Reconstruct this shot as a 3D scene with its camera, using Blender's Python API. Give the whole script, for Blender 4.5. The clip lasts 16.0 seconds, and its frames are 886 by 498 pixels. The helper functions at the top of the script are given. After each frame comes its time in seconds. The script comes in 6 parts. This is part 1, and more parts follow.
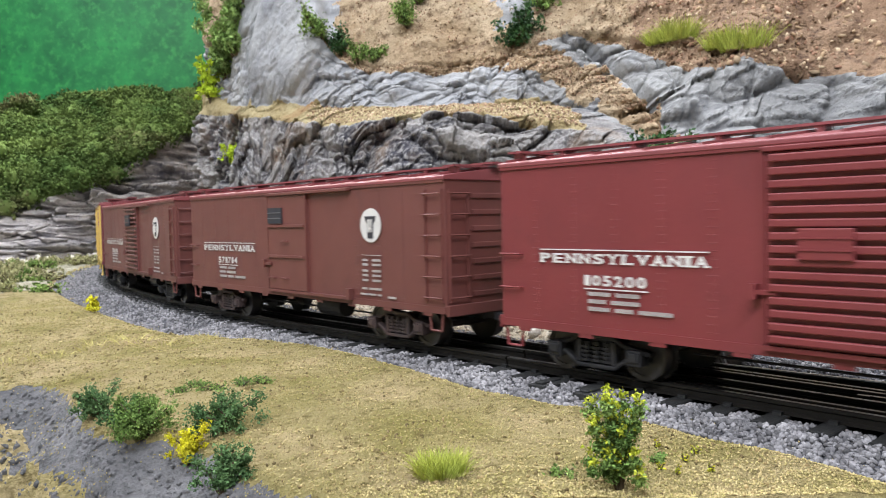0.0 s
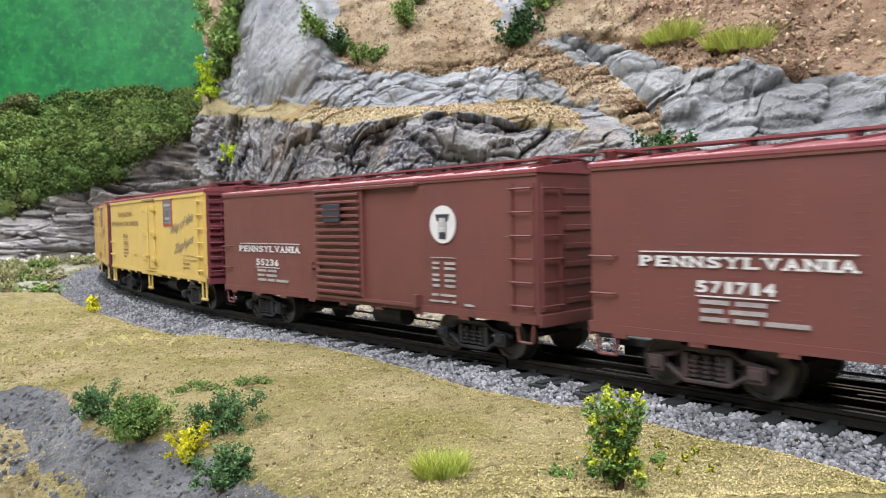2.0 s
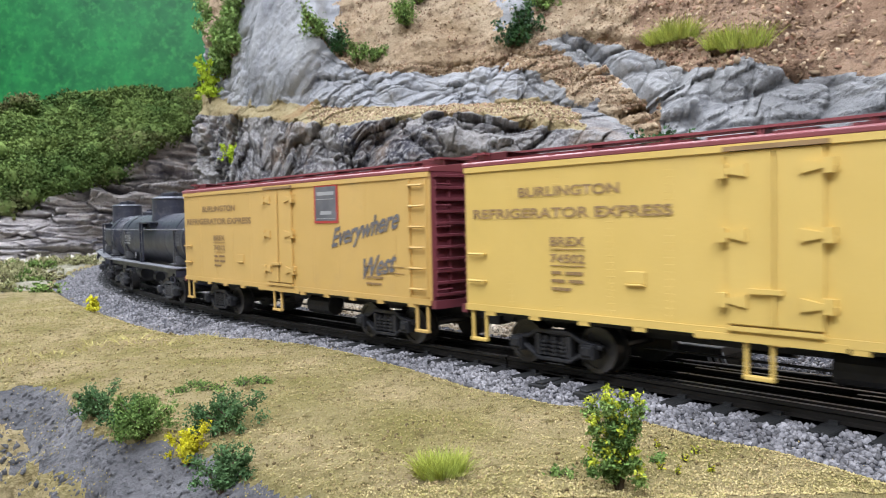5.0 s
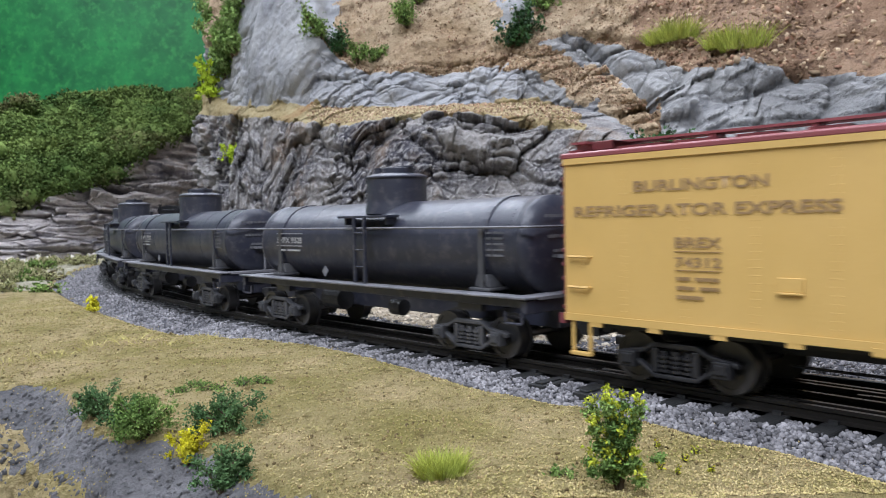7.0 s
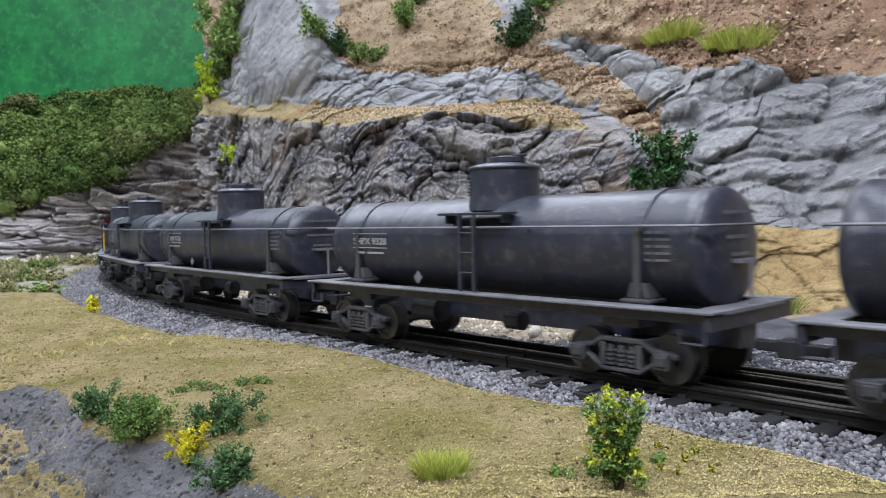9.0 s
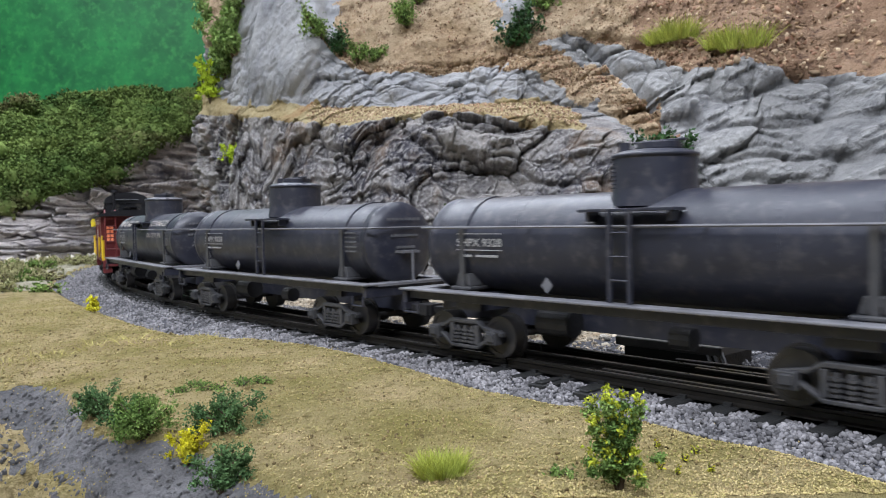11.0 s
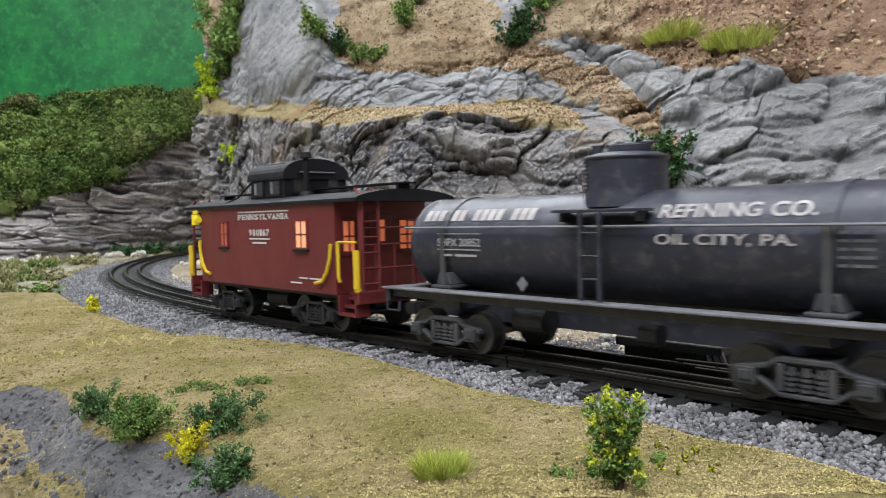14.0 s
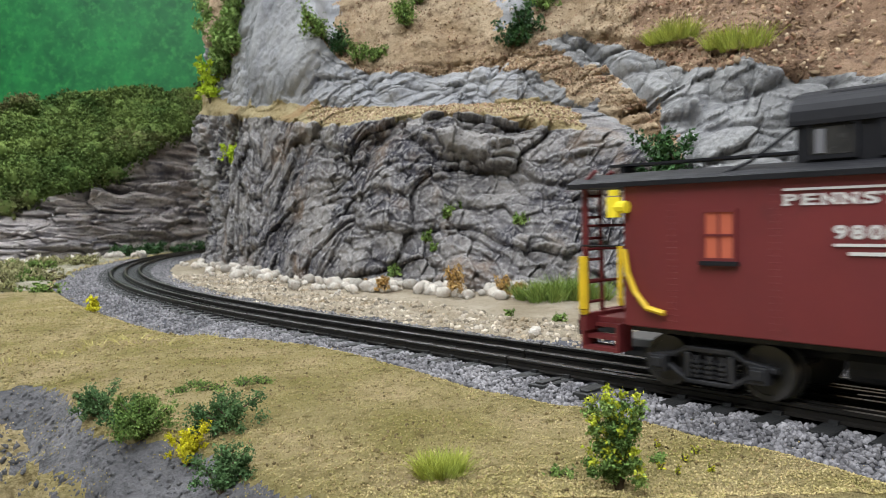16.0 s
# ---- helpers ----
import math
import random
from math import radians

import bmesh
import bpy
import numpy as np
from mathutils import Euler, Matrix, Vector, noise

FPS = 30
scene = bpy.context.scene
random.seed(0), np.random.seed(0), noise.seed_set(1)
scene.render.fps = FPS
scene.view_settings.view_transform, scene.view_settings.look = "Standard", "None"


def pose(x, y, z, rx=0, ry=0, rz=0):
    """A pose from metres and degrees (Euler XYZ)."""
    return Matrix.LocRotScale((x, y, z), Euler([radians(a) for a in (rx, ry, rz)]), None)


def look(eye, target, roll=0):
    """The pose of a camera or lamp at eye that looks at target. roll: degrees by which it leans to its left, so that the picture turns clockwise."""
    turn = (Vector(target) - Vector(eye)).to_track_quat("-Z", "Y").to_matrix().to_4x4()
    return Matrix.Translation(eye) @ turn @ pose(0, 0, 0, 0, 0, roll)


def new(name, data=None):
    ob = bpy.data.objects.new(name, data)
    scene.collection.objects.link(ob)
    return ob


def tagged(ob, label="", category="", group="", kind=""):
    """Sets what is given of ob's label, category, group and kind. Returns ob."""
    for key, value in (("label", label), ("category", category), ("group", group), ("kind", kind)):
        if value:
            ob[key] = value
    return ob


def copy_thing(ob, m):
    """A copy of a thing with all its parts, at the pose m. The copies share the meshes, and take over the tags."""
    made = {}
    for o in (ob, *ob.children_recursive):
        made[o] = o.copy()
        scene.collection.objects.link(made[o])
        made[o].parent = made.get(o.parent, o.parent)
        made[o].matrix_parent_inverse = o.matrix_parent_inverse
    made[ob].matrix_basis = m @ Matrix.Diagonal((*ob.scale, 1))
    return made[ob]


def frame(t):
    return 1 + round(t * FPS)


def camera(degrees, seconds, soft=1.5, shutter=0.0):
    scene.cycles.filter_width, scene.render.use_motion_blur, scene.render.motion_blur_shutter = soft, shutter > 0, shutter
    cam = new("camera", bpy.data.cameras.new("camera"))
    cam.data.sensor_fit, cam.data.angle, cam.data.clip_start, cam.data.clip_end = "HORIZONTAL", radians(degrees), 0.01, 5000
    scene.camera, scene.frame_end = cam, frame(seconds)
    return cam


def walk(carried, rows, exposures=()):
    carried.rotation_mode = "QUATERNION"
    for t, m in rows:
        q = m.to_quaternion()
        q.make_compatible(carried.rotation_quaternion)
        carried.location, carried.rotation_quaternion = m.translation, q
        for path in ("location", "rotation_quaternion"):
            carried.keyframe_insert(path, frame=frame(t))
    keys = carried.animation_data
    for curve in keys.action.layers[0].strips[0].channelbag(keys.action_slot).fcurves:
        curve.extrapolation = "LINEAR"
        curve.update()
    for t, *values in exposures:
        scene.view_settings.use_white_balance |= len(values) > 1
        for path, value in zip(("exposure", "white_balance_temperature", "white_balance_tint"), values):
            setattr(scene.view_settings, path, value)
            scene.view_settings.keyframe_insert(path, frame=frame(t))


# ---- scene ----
# A model railway: a goods train in O scale runs round a bend under a plaster rock face.
HEIGHT, TILT, LEAN = 0.0587, 2.246, -1.179
cam = camera(60.07, 16.0, soft=0.6, shutter=0.35)
cam.data.dof.use_dof, cam.data.dof.focus_distance, cam.data.dof.aperture_fstop = True, 0.27, 46.0
EYE = (0.0, 0.0, HEIGHT)
AIM = (0.0, math.cos(radians(TILT)), HEIGHT - math.sin(radians(TILT)))
walk(cam, [(0.0, look(EYE, AIM, LEAN)), (16.0, look(EYE, AIM, LEAN))], [(0.0, 0.49, 6350, 12), (4.2, 0.48, 6200, 13), (6.4, 0.16, 6000, 14), (9.0, 0.10, 6000, 14), (12.5, 0.08, 6300, 12), (16.0, 0.05, 6450, 10)])

# ---- light ----
world = bpy.data.worlds.new("world")
world.use_nodes = True
world.node_tree.nodes["Background"].inputs[0].default_value = (0.9, 0.95, 1.0, 1)
world.node_tree.nodes["Background"].inputs[1].default_value = 0.3
scene.world = world


def ceiling_lamp(x, y, z, sx, sy, watts, colour=(0.91, 0.955, 1.0)):
    data = bpy.data.lights.new("ceiling_lamp", "AREA")
    data.shape, data.size, data.size_y, data.energy, data.color = "RECTANGLE", sx, sy, watts, colour
    ob = new("ceiling_lamp", data)
    ob.matrix_world = pose(x, y, z)
    return ob


ceiling_lamp(-0.42, -0.80, 1.50, 2.2, 0.4, 69)
ceiling_lamp(-0.3, 0.55, 1.50, 2.2, 0.3, 25)
ceiling_lamp(-0.9, 1.75, 1.50, 2.2, 0.3, 47)


# ---- materials ----
def rgba(c):
    return (*c, 1) if len(c) == 3 else c


def mat(name, c1, c2=None, scale=60.0, rough=0.7, bump=0.0, bscale=None, metal=0.0, c3=None, stretch=(1, 1, 1), spec=0.5,
        island=0.0, per_object=0.0, detail=6.0, glow=None, edges=None, lo=0.35, hi=0.65, stain=None, pieces=None):
    """A noise-mixed surface: c1 and c2 in large patches, c3 as fine specks, relief from bump (metres)."""
    m = bpy.data.materials.new(name)
    m.use_nodes = True
    nt = m.node_tree
    N, K = nt.nodes, nt.links
    b = N["Principled BSDF"]
    b.inputs["Roughness"].default_value, b.inputs["Metallic"].default_value = rough, metal
    b.inputs["Specular IOR Level"].default_value = spec
    co = N.new("ShaderNodeTexCoord")
    mp = N.new("ShaderNodeMapping")
    mp.inputs["Scale"].default_value = stretch
    K.new(co.outputs["Object"], mp.inputs[0])

    def noise_tex(s, d=detail, r=0.6):
        n = N.new("ShaderNodeTexNoise")
        n.inputs["Scale"].default_value, n.inputs["Detail"].default_value, n.inputs["Roughness"].default_value = s, d, r
        K.new(mp.outputs[0], n.inputs["Vector"])
        return n

    def ramp(src, a, z):
        r = N.new("ShaderNodeMapRange")
        r.inputs["From Min"].default_value, r.inputs["From Max"].default_value = a, z
        K.new(src, r.inputs["Value"])
        return r.outputs[0]

    def mix(fac, a, z):
        x = N.new("ShaderNodeMix")
        x.data_type = "RGBA"
        if isinstance(fac, float):
            x.inputs[0].default_value = fac
        else:
            K.new(fac, x.inputs[0])
        for i, v in ((6, a), (7, z)):
            if isinstance(v, tuple):
                x.inputs[i].default_value = rgba(v)
            else:
                K.new(v, x.inputs[i])
        return x.outputs[2]

    col = None
    c2 = c2 or tuple(v * 0.85 for v in c1)
    col = mix(ramp(noise_tex(scale).outputs["Fac"], lo, hi), c1, c2)
    if c3:
        col = mix(ramp(noise_tex(scale * 7, 4).outputs["Fac"], 0.52, 0.7), col, c3)
    if stain:
        tint, s_scale, s_lo, s_hi = stain
        col = mix(ramp(noise_tex(s_scale, 5, 0.65).outputs["Fac"], s_lo, s_hi), col, tint)
    if pieces:
        cr = N.new("ShaderNodeValToRGB")
        cr.color_ramp.interpolation = "CONSTANT"
        for k, c in enumerate(pieces):
            e = cr.color_ramp.elements[k] if k < 2 else cr.color_ramp.elements.new(k / len(pieces))
            e.position, e.color = k / len(pieces), rgba(c)
        K.new(N.new("ShaderNodeNewGeometry").outputs["Random Per Island"], cr.inputs[0])
        col = mix(0.6, col, cr.outputs[0])
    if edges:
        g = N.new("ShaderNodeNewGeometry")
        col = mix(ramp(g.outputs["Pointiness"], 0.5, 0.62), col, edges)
    if island or per_object:
        if island:
            src = N.new("ShaderNodeNewGeometry").outputs["Random Per Island"]
        else:
            src = N.new("ShaderNodeObjectInfo").outputs["Random"]
        a = island or per_object
        hs = N.new("ShaderNodeHueSaturation")
        r = N.new("ShaderNodeMapRange")
        r.inputs["To Min"].default_value, r.inputs["To Max"].default_value = 1 - a, 1 + a
        K.new(src, r.inputs["Value"])
        K.new(r.outputs[0], hs.inputs["Value"])
        K.new(col, hs.inputs["Color"])
        col = hs.outputs[0]
    K.new(col, b.inputs["Base Color"])
    rr = noise_tex(scale * 2.3, 3)
    rm = N.new("ShaderNodeMapRange")
    rm.inputs["To Min"].default_value, rm.inputs["To Max"].default_value = max(rough - 0.12, 0.02), min(rough + 0.12, 1)
    K.new(rr.outputs["Fac"], rm.inputs["Value"])
    K.new(rm.outputs[0], b.inputs["Roughness"])
    if bump:
        bp = N.new("ShaderNodeBump")
        bp.inputs["Distance"].default_value = bump
        K.new(noise_tex(bscale or scale * 4, 8, 0.65).outputs["Fac"], bp.inputs["Height"])
        K.new(bp.outputs[0], b.inputs["Normal"])
    if glow:
        b.inputs["Emission Color"].default_value = rgba(glow[0])
        b.inputs["Emission Strength"].default_value = glow[1]
    return m


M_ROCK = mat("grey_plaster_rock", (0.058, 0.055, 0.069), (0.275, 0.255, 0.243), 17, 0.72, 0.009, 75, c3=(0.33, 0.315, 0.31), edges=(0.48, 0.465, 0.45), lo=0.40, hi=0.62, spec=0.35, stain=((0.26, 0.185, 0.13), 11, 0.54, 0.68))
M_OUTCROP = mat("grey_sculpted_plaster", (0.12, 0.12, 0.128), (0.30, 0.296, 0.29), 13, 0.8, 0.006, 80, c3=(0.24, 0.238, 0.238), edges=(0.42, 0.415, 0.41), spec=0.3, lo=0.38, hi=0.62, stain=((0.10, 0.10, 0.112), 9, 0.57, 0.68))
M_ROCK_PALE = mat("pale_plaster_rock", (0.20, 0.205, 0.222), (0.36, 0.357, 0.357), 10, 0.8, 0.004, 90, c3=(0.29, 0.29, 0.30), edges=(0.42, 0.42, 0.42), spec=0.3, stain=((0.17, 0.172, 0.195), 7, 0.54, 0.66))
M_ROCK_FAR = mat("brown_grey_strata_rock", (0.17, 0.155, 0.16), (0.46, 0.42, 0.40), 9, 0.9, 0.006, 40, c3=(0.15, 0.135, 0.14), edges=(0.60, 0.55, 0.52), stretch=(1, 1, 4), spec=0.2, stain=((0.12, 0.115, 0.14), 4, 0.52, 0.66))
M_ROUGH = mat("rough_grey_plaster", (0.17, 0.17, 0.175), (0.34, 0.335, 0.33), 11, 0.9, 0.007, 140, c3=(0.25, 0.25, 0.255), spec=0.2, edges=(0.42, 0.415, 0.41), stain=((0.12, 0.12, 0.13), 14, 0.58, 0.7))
M_LEDGE = mat("dry_turf_ledge", (0.29, 0.225, 0.115), (0.39, 0.325, 0.185), 22, 0.95, 0.004, 250, c3=(0.20, 0.155, 0.08), spec=0.1, stain=((0.27, 0.16, 0.08), 12, 0.56, 0.70))
M_DIRT = mat("tan_brown_dirt", (0.33, 0.225, 0.13), (0.50, 0.39, 0.265), 9, 0.95, 0.008, 200, c3=(0.17, 0.11, 0.07), spec=0.1, stain=((0.40, 0.34, 0.16), 6, 0.55, 0.7))
M_DIRT_RED = mat("red_brown_dirt", (0.22, 0.135, 0.085), (0.40, 0.27, 0.18), 12, 0.95, 0.010, 150, c3=(0.10, 0.06, 0.045), spec=0.1, stain=((0.44, 0.36, 0.26), 8, 0.60, 0.74))
M_SOIL = mat("ochre_soil_bank", (0.30, 0.20, 0.09), (0.40, 0.30, 0.15), 20, 0.95, 0.004, 160, c3=(0.17, 0.12, 0.06), spec=0.1)
M_TURF = mat("olive_yellow_turf", (0.34, 0.295, 0.105), (0.60, 0.475, 0.265), 24, 0.95, 0.010, 600, c3=(0.20, 0.16, 0.06), lo=0.34, hi=0.66, spec=0.05, stain=((0.48, 0.34, 0.22), 9, 0.54, 0.72))
M_TURF_GRAIN = mat("turf_grains", (0.34, 0.295, 0.105), (0.57, 0.455, 0.25), 24, 1.0, island=0.34, spec=0.0, pieces=((0.32, 0.28, 0.10), (0.42, 0.35, 0.16), (0.37, 0.32, 0.12), (0.15, 0.115, 0.05), (0.40, 0.31, 0.15), (0.34, 0.30, 0.105), (0.44, 0.36, 0.19), (0.25, 0.18, 0.09)))
M_SLATE = mat("slate_grey_slope", (0.12, 0.117, 0.124), (0.25, 0.243, 0.25), 32, 0.85, 0.007, 330, c3=(0.085, 0.083, 0.086), spec=0.3)
M_BED = mat("dark_ballast_bed", (0.05, 0.05, 0.058), (0.10, 0.10, 0.112), 60, 0.9, 0.002, 500, spec=0.2)
M_STONE = mat("ballast_stone", (0.105, 0.101, 0.107), (0.235, 0.225, 0.232), 90, 0.8, 0.0004, 900, island=0.55, spec=0.3)
M_STONE1 = mat("ballast_stone_single", (0.105, 0.101, 0.107), (0.235, 0.225, 0.232), 90, 0.8, 0.0004, 900, per_object=0.55, spec=0.3)
M_BOULDER = mat("pale_pebble", (0.56, 0.53, 0.47), (0.44, 0.38, 0.32), 1.2, 0.75, 0.0006, 300, per_object=0.3, spec=0.3)
M_BACKDROP = mat("painted_green_hills", (0.006, 0.095, 0.030), (0.018, 0.205, 0.050), 9, 0.5, 0.0, c3=(0.010, 0.120, 0.038), lo=0.34, hi=0.68, spec=0.3, stain=((0.035, 0.25, 0.06), 34, 0.50, 0.72))
M_DECK0 = mat("dull_grey_metal", (0.16, 0.16, 0.17), None, 90, 0.5, metal=0.4)
M_LID = mat("dusty_black_lid", (0.05, 0.048, 0.046), (0.08, 0.075, 0.07), 60, 0.6)
M_GRIT = mat("sandy_grit", (0.24, 0.185, 0.12), (0.46, 0.41, 0.34), 30, 0.9, island=0.6, spec=0.1)
M_LITTER = mat("brown_litter", (0.20, 0.12, 0.075), (0.40, 0.29, 0.19), 25, 0.9, island=0.5, spec=0.1, pieces=((0.22, 0.12, 0.07), (0.45, 0.34, 0.22), (0.13, 0.08, 0.05), (0.30, 0.16, 0.11), (0.52, 0.42, 0.29), (0.24, 0.17, 0.10)))
M_DRY = mat("dried_orange_foliage", (0.42, 0.25, 0.08), (0.5, 0.34, 0.15), 70, 0.9, island=0.35, spec=0.1)
M_CREEPER = mat("pale_creeper_leaf", (0.40, 0.42, 0.17), (0.28, 0.30, 0.11), 70, 0.8, island=0.4, spec=0.2)
M_STRIP = mat("pale_sandy_strip", (0.25, 0.205, 0.14), (0.37, 0.32, 0.245), 25, 0.95, 0.003, 350, c3=(0.24, 0.19, 0.13), spec=0.1)
M_WALL = mat("plain_room_wall", (0.36, 0.36, 0.35), (0.40, 0.40, 0.385), 3, 0.9)
M_RAIL = mat("blackened_rail", (0.008, 0.007, 0.006), (0.014, 0.012, 0.010), 90, 0.42, 0.0, spec=0.35)
M_RAILTOP = mat("worn_rail_head", (0.22, 0.2, 0.18), (0.10, 0.09, 0.08), 60, 0.3, metal=0.9)
M_TIE = mat("black_plastic_tie", (0.011, 0.011, 0.011), (0.018, 0.018, 0.018), 100, 0.6, 0.0003, 500)
M_WOOD = mat("woods_foam", (0.040, 0.075, 0.018), (0.135, 0.185, 0.05), 9, 0.95, island=0.35, spec=0.1, stain=((0.10, 0.095, 0.04), 5, 0.56, 0.7))
M_LEAF = mat("dark_leaf", (0.02, 0.06, 0.018), (0.05, 0.12, 0.03), 60, 0.6, island=0.5, spec=0.3)
M_LEAF_MID = mat("green_foam_leaf", (0.10, 0.175, 0.045), (0.23, 0.32, 0.09), 90, 0.95, island=0.5, spec=0.05)
M_LEAF_BLUE = mat("blue_green_foam", (0.07, 0.14, 0.055), (0.14, 0.23, 0.09), 90, 0.9, island=0.5, spec=0.1)
M_YELLOW_LEAF = mat("yellow_foam_flower", (0.55, 0.50, 0.01), (0.65, 0.60, 0.05), 70, 0.9, island=0.3, spec=0.1)
M_LIME_LEAF = mat("lime_foam_leaf", (0.35, 0.40, 0.03), (0.48, 0.50, 0.06), 70, 0.9, island=0.3, spec=0.1)
M_LIMEGRASS = mat("lime_static_grass", (0.40, 0.42, 0.08), (0.30, 0.35, 0.07), 100, 0.95, island=0.35, spec=0.05)
M_YELLOWGREEN = mat("yellow_green_foam", (0.38, 0.54, 0.03), (0.50, 0.60, 0.05), 70, 0.9, island=0.35, spec=0.1)
M_SCREE = mat("grey_weedy_scree", (0.27, 0.25, 0.17), (0.42, 0.39, 0.30), 18, 0.95, 0.008, 200, c3=(0.17, 0.16, 0.11), spec=0.1)
M_WEED = mat("pale_dry_weed", (0.40, 0.37, 0.20), (0.27, 0.28, 0.12), 30, 0.9, island=0.4, spec=0.1)
M_DARK_SPECK = mat("dark_turf_speck", (0.15, 0.115, 0.05), (0.27, 0.20, 0.10), 40, 0.95, island=0.5, spec=0.05)
M_TREE = mat("loose_tree_foam", (0.14, 0.24, 0.06), (0.28, 0.39, 0.13), 40, 0.95, island=0.45, spec=0.05)
M_TWIG = mat("twig", (0.08, 0.055, 0.03), None, 200, 0.9)
M_STRAW = mat("straw_grass", (0.50, 0.42, 0.16), (0.40, 0.36, 0.12), 100, 0.9, island=0.3, spec=0.1)
M_GRASS = mat("green_static_grass", (0.14, 0.22, 0.05), (0.22, 0.28, 0.07), 100, 0.9, island=0.35, spec=0.1)


# ---- mesh helpers ----
class Shape:
    """Collects simple solids into one mesh."""

    def __init__(self):
        self.v, self.f = [], []

    def add(self, vs, fs):
        n = len(self.v)
        self.v += [tuple(p) for p in vs]
        self.f += [tuple(n + i for i in f) for f in fs]
        return self

    def box(self, x0, x1, y0, y1, z0, z1):
        vs = [(x, y, z) for z in (z0, z1) for y in (y0, y1) for x in (x0, x1)]
        return self.add(vs, [(0, 2, 3, 1), (4, 5, 7, 6), (0, 1, 5, 4), (2, 6, 7, 3), (0, 4, 6, 2), (1, 3, 7, 5)])

    def cyl(self, a, b, r, n=10, r2=None):
        a, b = Vector(a), Vector(b)
        q = (b - a).to_track_quat("Z", "Y")
        r2 = r if r2 is None else r2
        ring = [(math.cos(2 * math.pi * i / n), math.sin(2 * math.pi * i / n)) for i in range(n)]
        vs = [a + q @ Vector((c * r, s * r, 0)) for c, s in ring] + [b + q @ Vector((c * r2, s * r2, 0)) for c, s in ring]
        fs = [(i, (i + 1) % n, n + (i + 1) % n, n + i) for i in range(n)]
        return self.add(vs, fs + [tuple(range(n))[::-1], tuple(range(n, 2 * n))])

    def rod(self, pts, r, n=6):
        for a, b in zip(pts, pts[1:]):
            self.cyl(a, b, r, n)
        return self

    def prism(self, outline, y0, y1):
        """An outline of (x, z), drawn out from y0 to y1."""
        n = len(outline)
        vs = [(x, y0, z) for x, z in outline] + [(x, y1, z) for x, z in outline]
        fs = [(i, n + i, n + (i + 1) % n, (i + 1) % n) for i in range(n)]
        return self.add(vs, fs + [tuple(range(n)), tuple(range(n, 2 * n))[::-1]])

    def extrude_x(self, outline, x0, x1):
        """An outline of (y, z), drawn out from x0 to x1."""
        n = len(outline)
        vs = [(x0, y, z) for y, z in outline] + [(x1, y, z) for y, z in outline]
        fs = [(i, (i + 1) % n, n + (i + 1) % n, n + i) for i in range(n)]
        return self.add(vs, fs + [tuple(range(n))[::-1], tuple(range(n, 2 * n))])

    def mesh(self, name, material, smooth=False):
        me = bpy.data.meshes.new(name)
        me.from_pydata(self.v, [], self.f)
        bm = bmesh.new()
        bm.from_mesh(me)
        bmesh.ops.recalc_face_normals(bm, faces=bm.faces)
        bm.to_mesh(me)
        bm.free()
        me.materials.append(material)
        if smooth:
            me.polygons.foreach_set("use_smooth", [True] * len(me.polygons))
        return me


def part(name, shape, material, parent, label="", bevel=0.0, smooth=False):
    ob = new(name, shape.mesh(name, material, smooth))
    ob.parent = parent
    if label:
        tagged(ob, label)
    if bevel:
        mod = ob.modifiers.new("bevel", "BEVEL")
        mod.width, mod.segments, mod.limit_method = bevel, 2, "ANGLE"
    return ob


def thing(name, label, category, group="", at=None):
    ob = tagged(new(name), label, category, group)
    ob.empty_display_size = 0.01
    if at is not None:
        ob.matrix_basis = at
    return ob


# ---- plan of the track ----
START_X, START_Y, START_TURN, BEND_FAR, BEND_MID, BEND_NEAR, STEP_FAR, STEP_NEAR = [0.019, 0.3566, -0.828, 0.5653, 0.7878, -0.0308, 0.1007, -0.1263]


def plan_of_track():
    ds, sides = 0.004, []
    for sgn, reach in ((-1, 3.4), (1, 3.2)):
        x, y, a, rows = START_X, START_Y, START_TURN, []
        for i in range(int(reach / ds)):
            s = sgn * (i + 0.5) * ds
            w2, w1 = 1 / (1 + math.exp(-(s - STEP_NEAR) / 0.05)), 1 / (1 + math.exp(min((s + STEP_FAR) / 0.05, 60)))
            k = BEND_NEAR * w2 + BEND_FAR * w1 + BEND_MID * (1 - w1 - w2)
            b = a + sgn * k * ds
            x, y, a = x + sgn * math.cos((a + b) / 2) * ds, y + sgn * math.sin((a + b) / 2) * ds, b
            rows.append((sgn * (i + 1) * ds, x, y, a))
        sides.append(rows)
    return np.array(sides[0][::-1] + [(0.0, START_X, START_Y, START_TURN)] + sides[1])


TRACK = plan_of_track()


def on_track(s):
    return tuple(float(np.interp(s, TRACK[:, 0], TRACK[:, i])) for i in (1, 2, 3))


def beside(s, off, z=0.0):
    """A point off metres to the camera's side of the track's middle."""
    x, y, a = on_track(s)
    return Vector((x + off * math.sin(a), y - off * math.cos(a), z))


def smooth(a, b, v):
    t = min(max((v - a) / (b - a), 0.0), 1.0)
    return t * t * (3 - 2 * t)


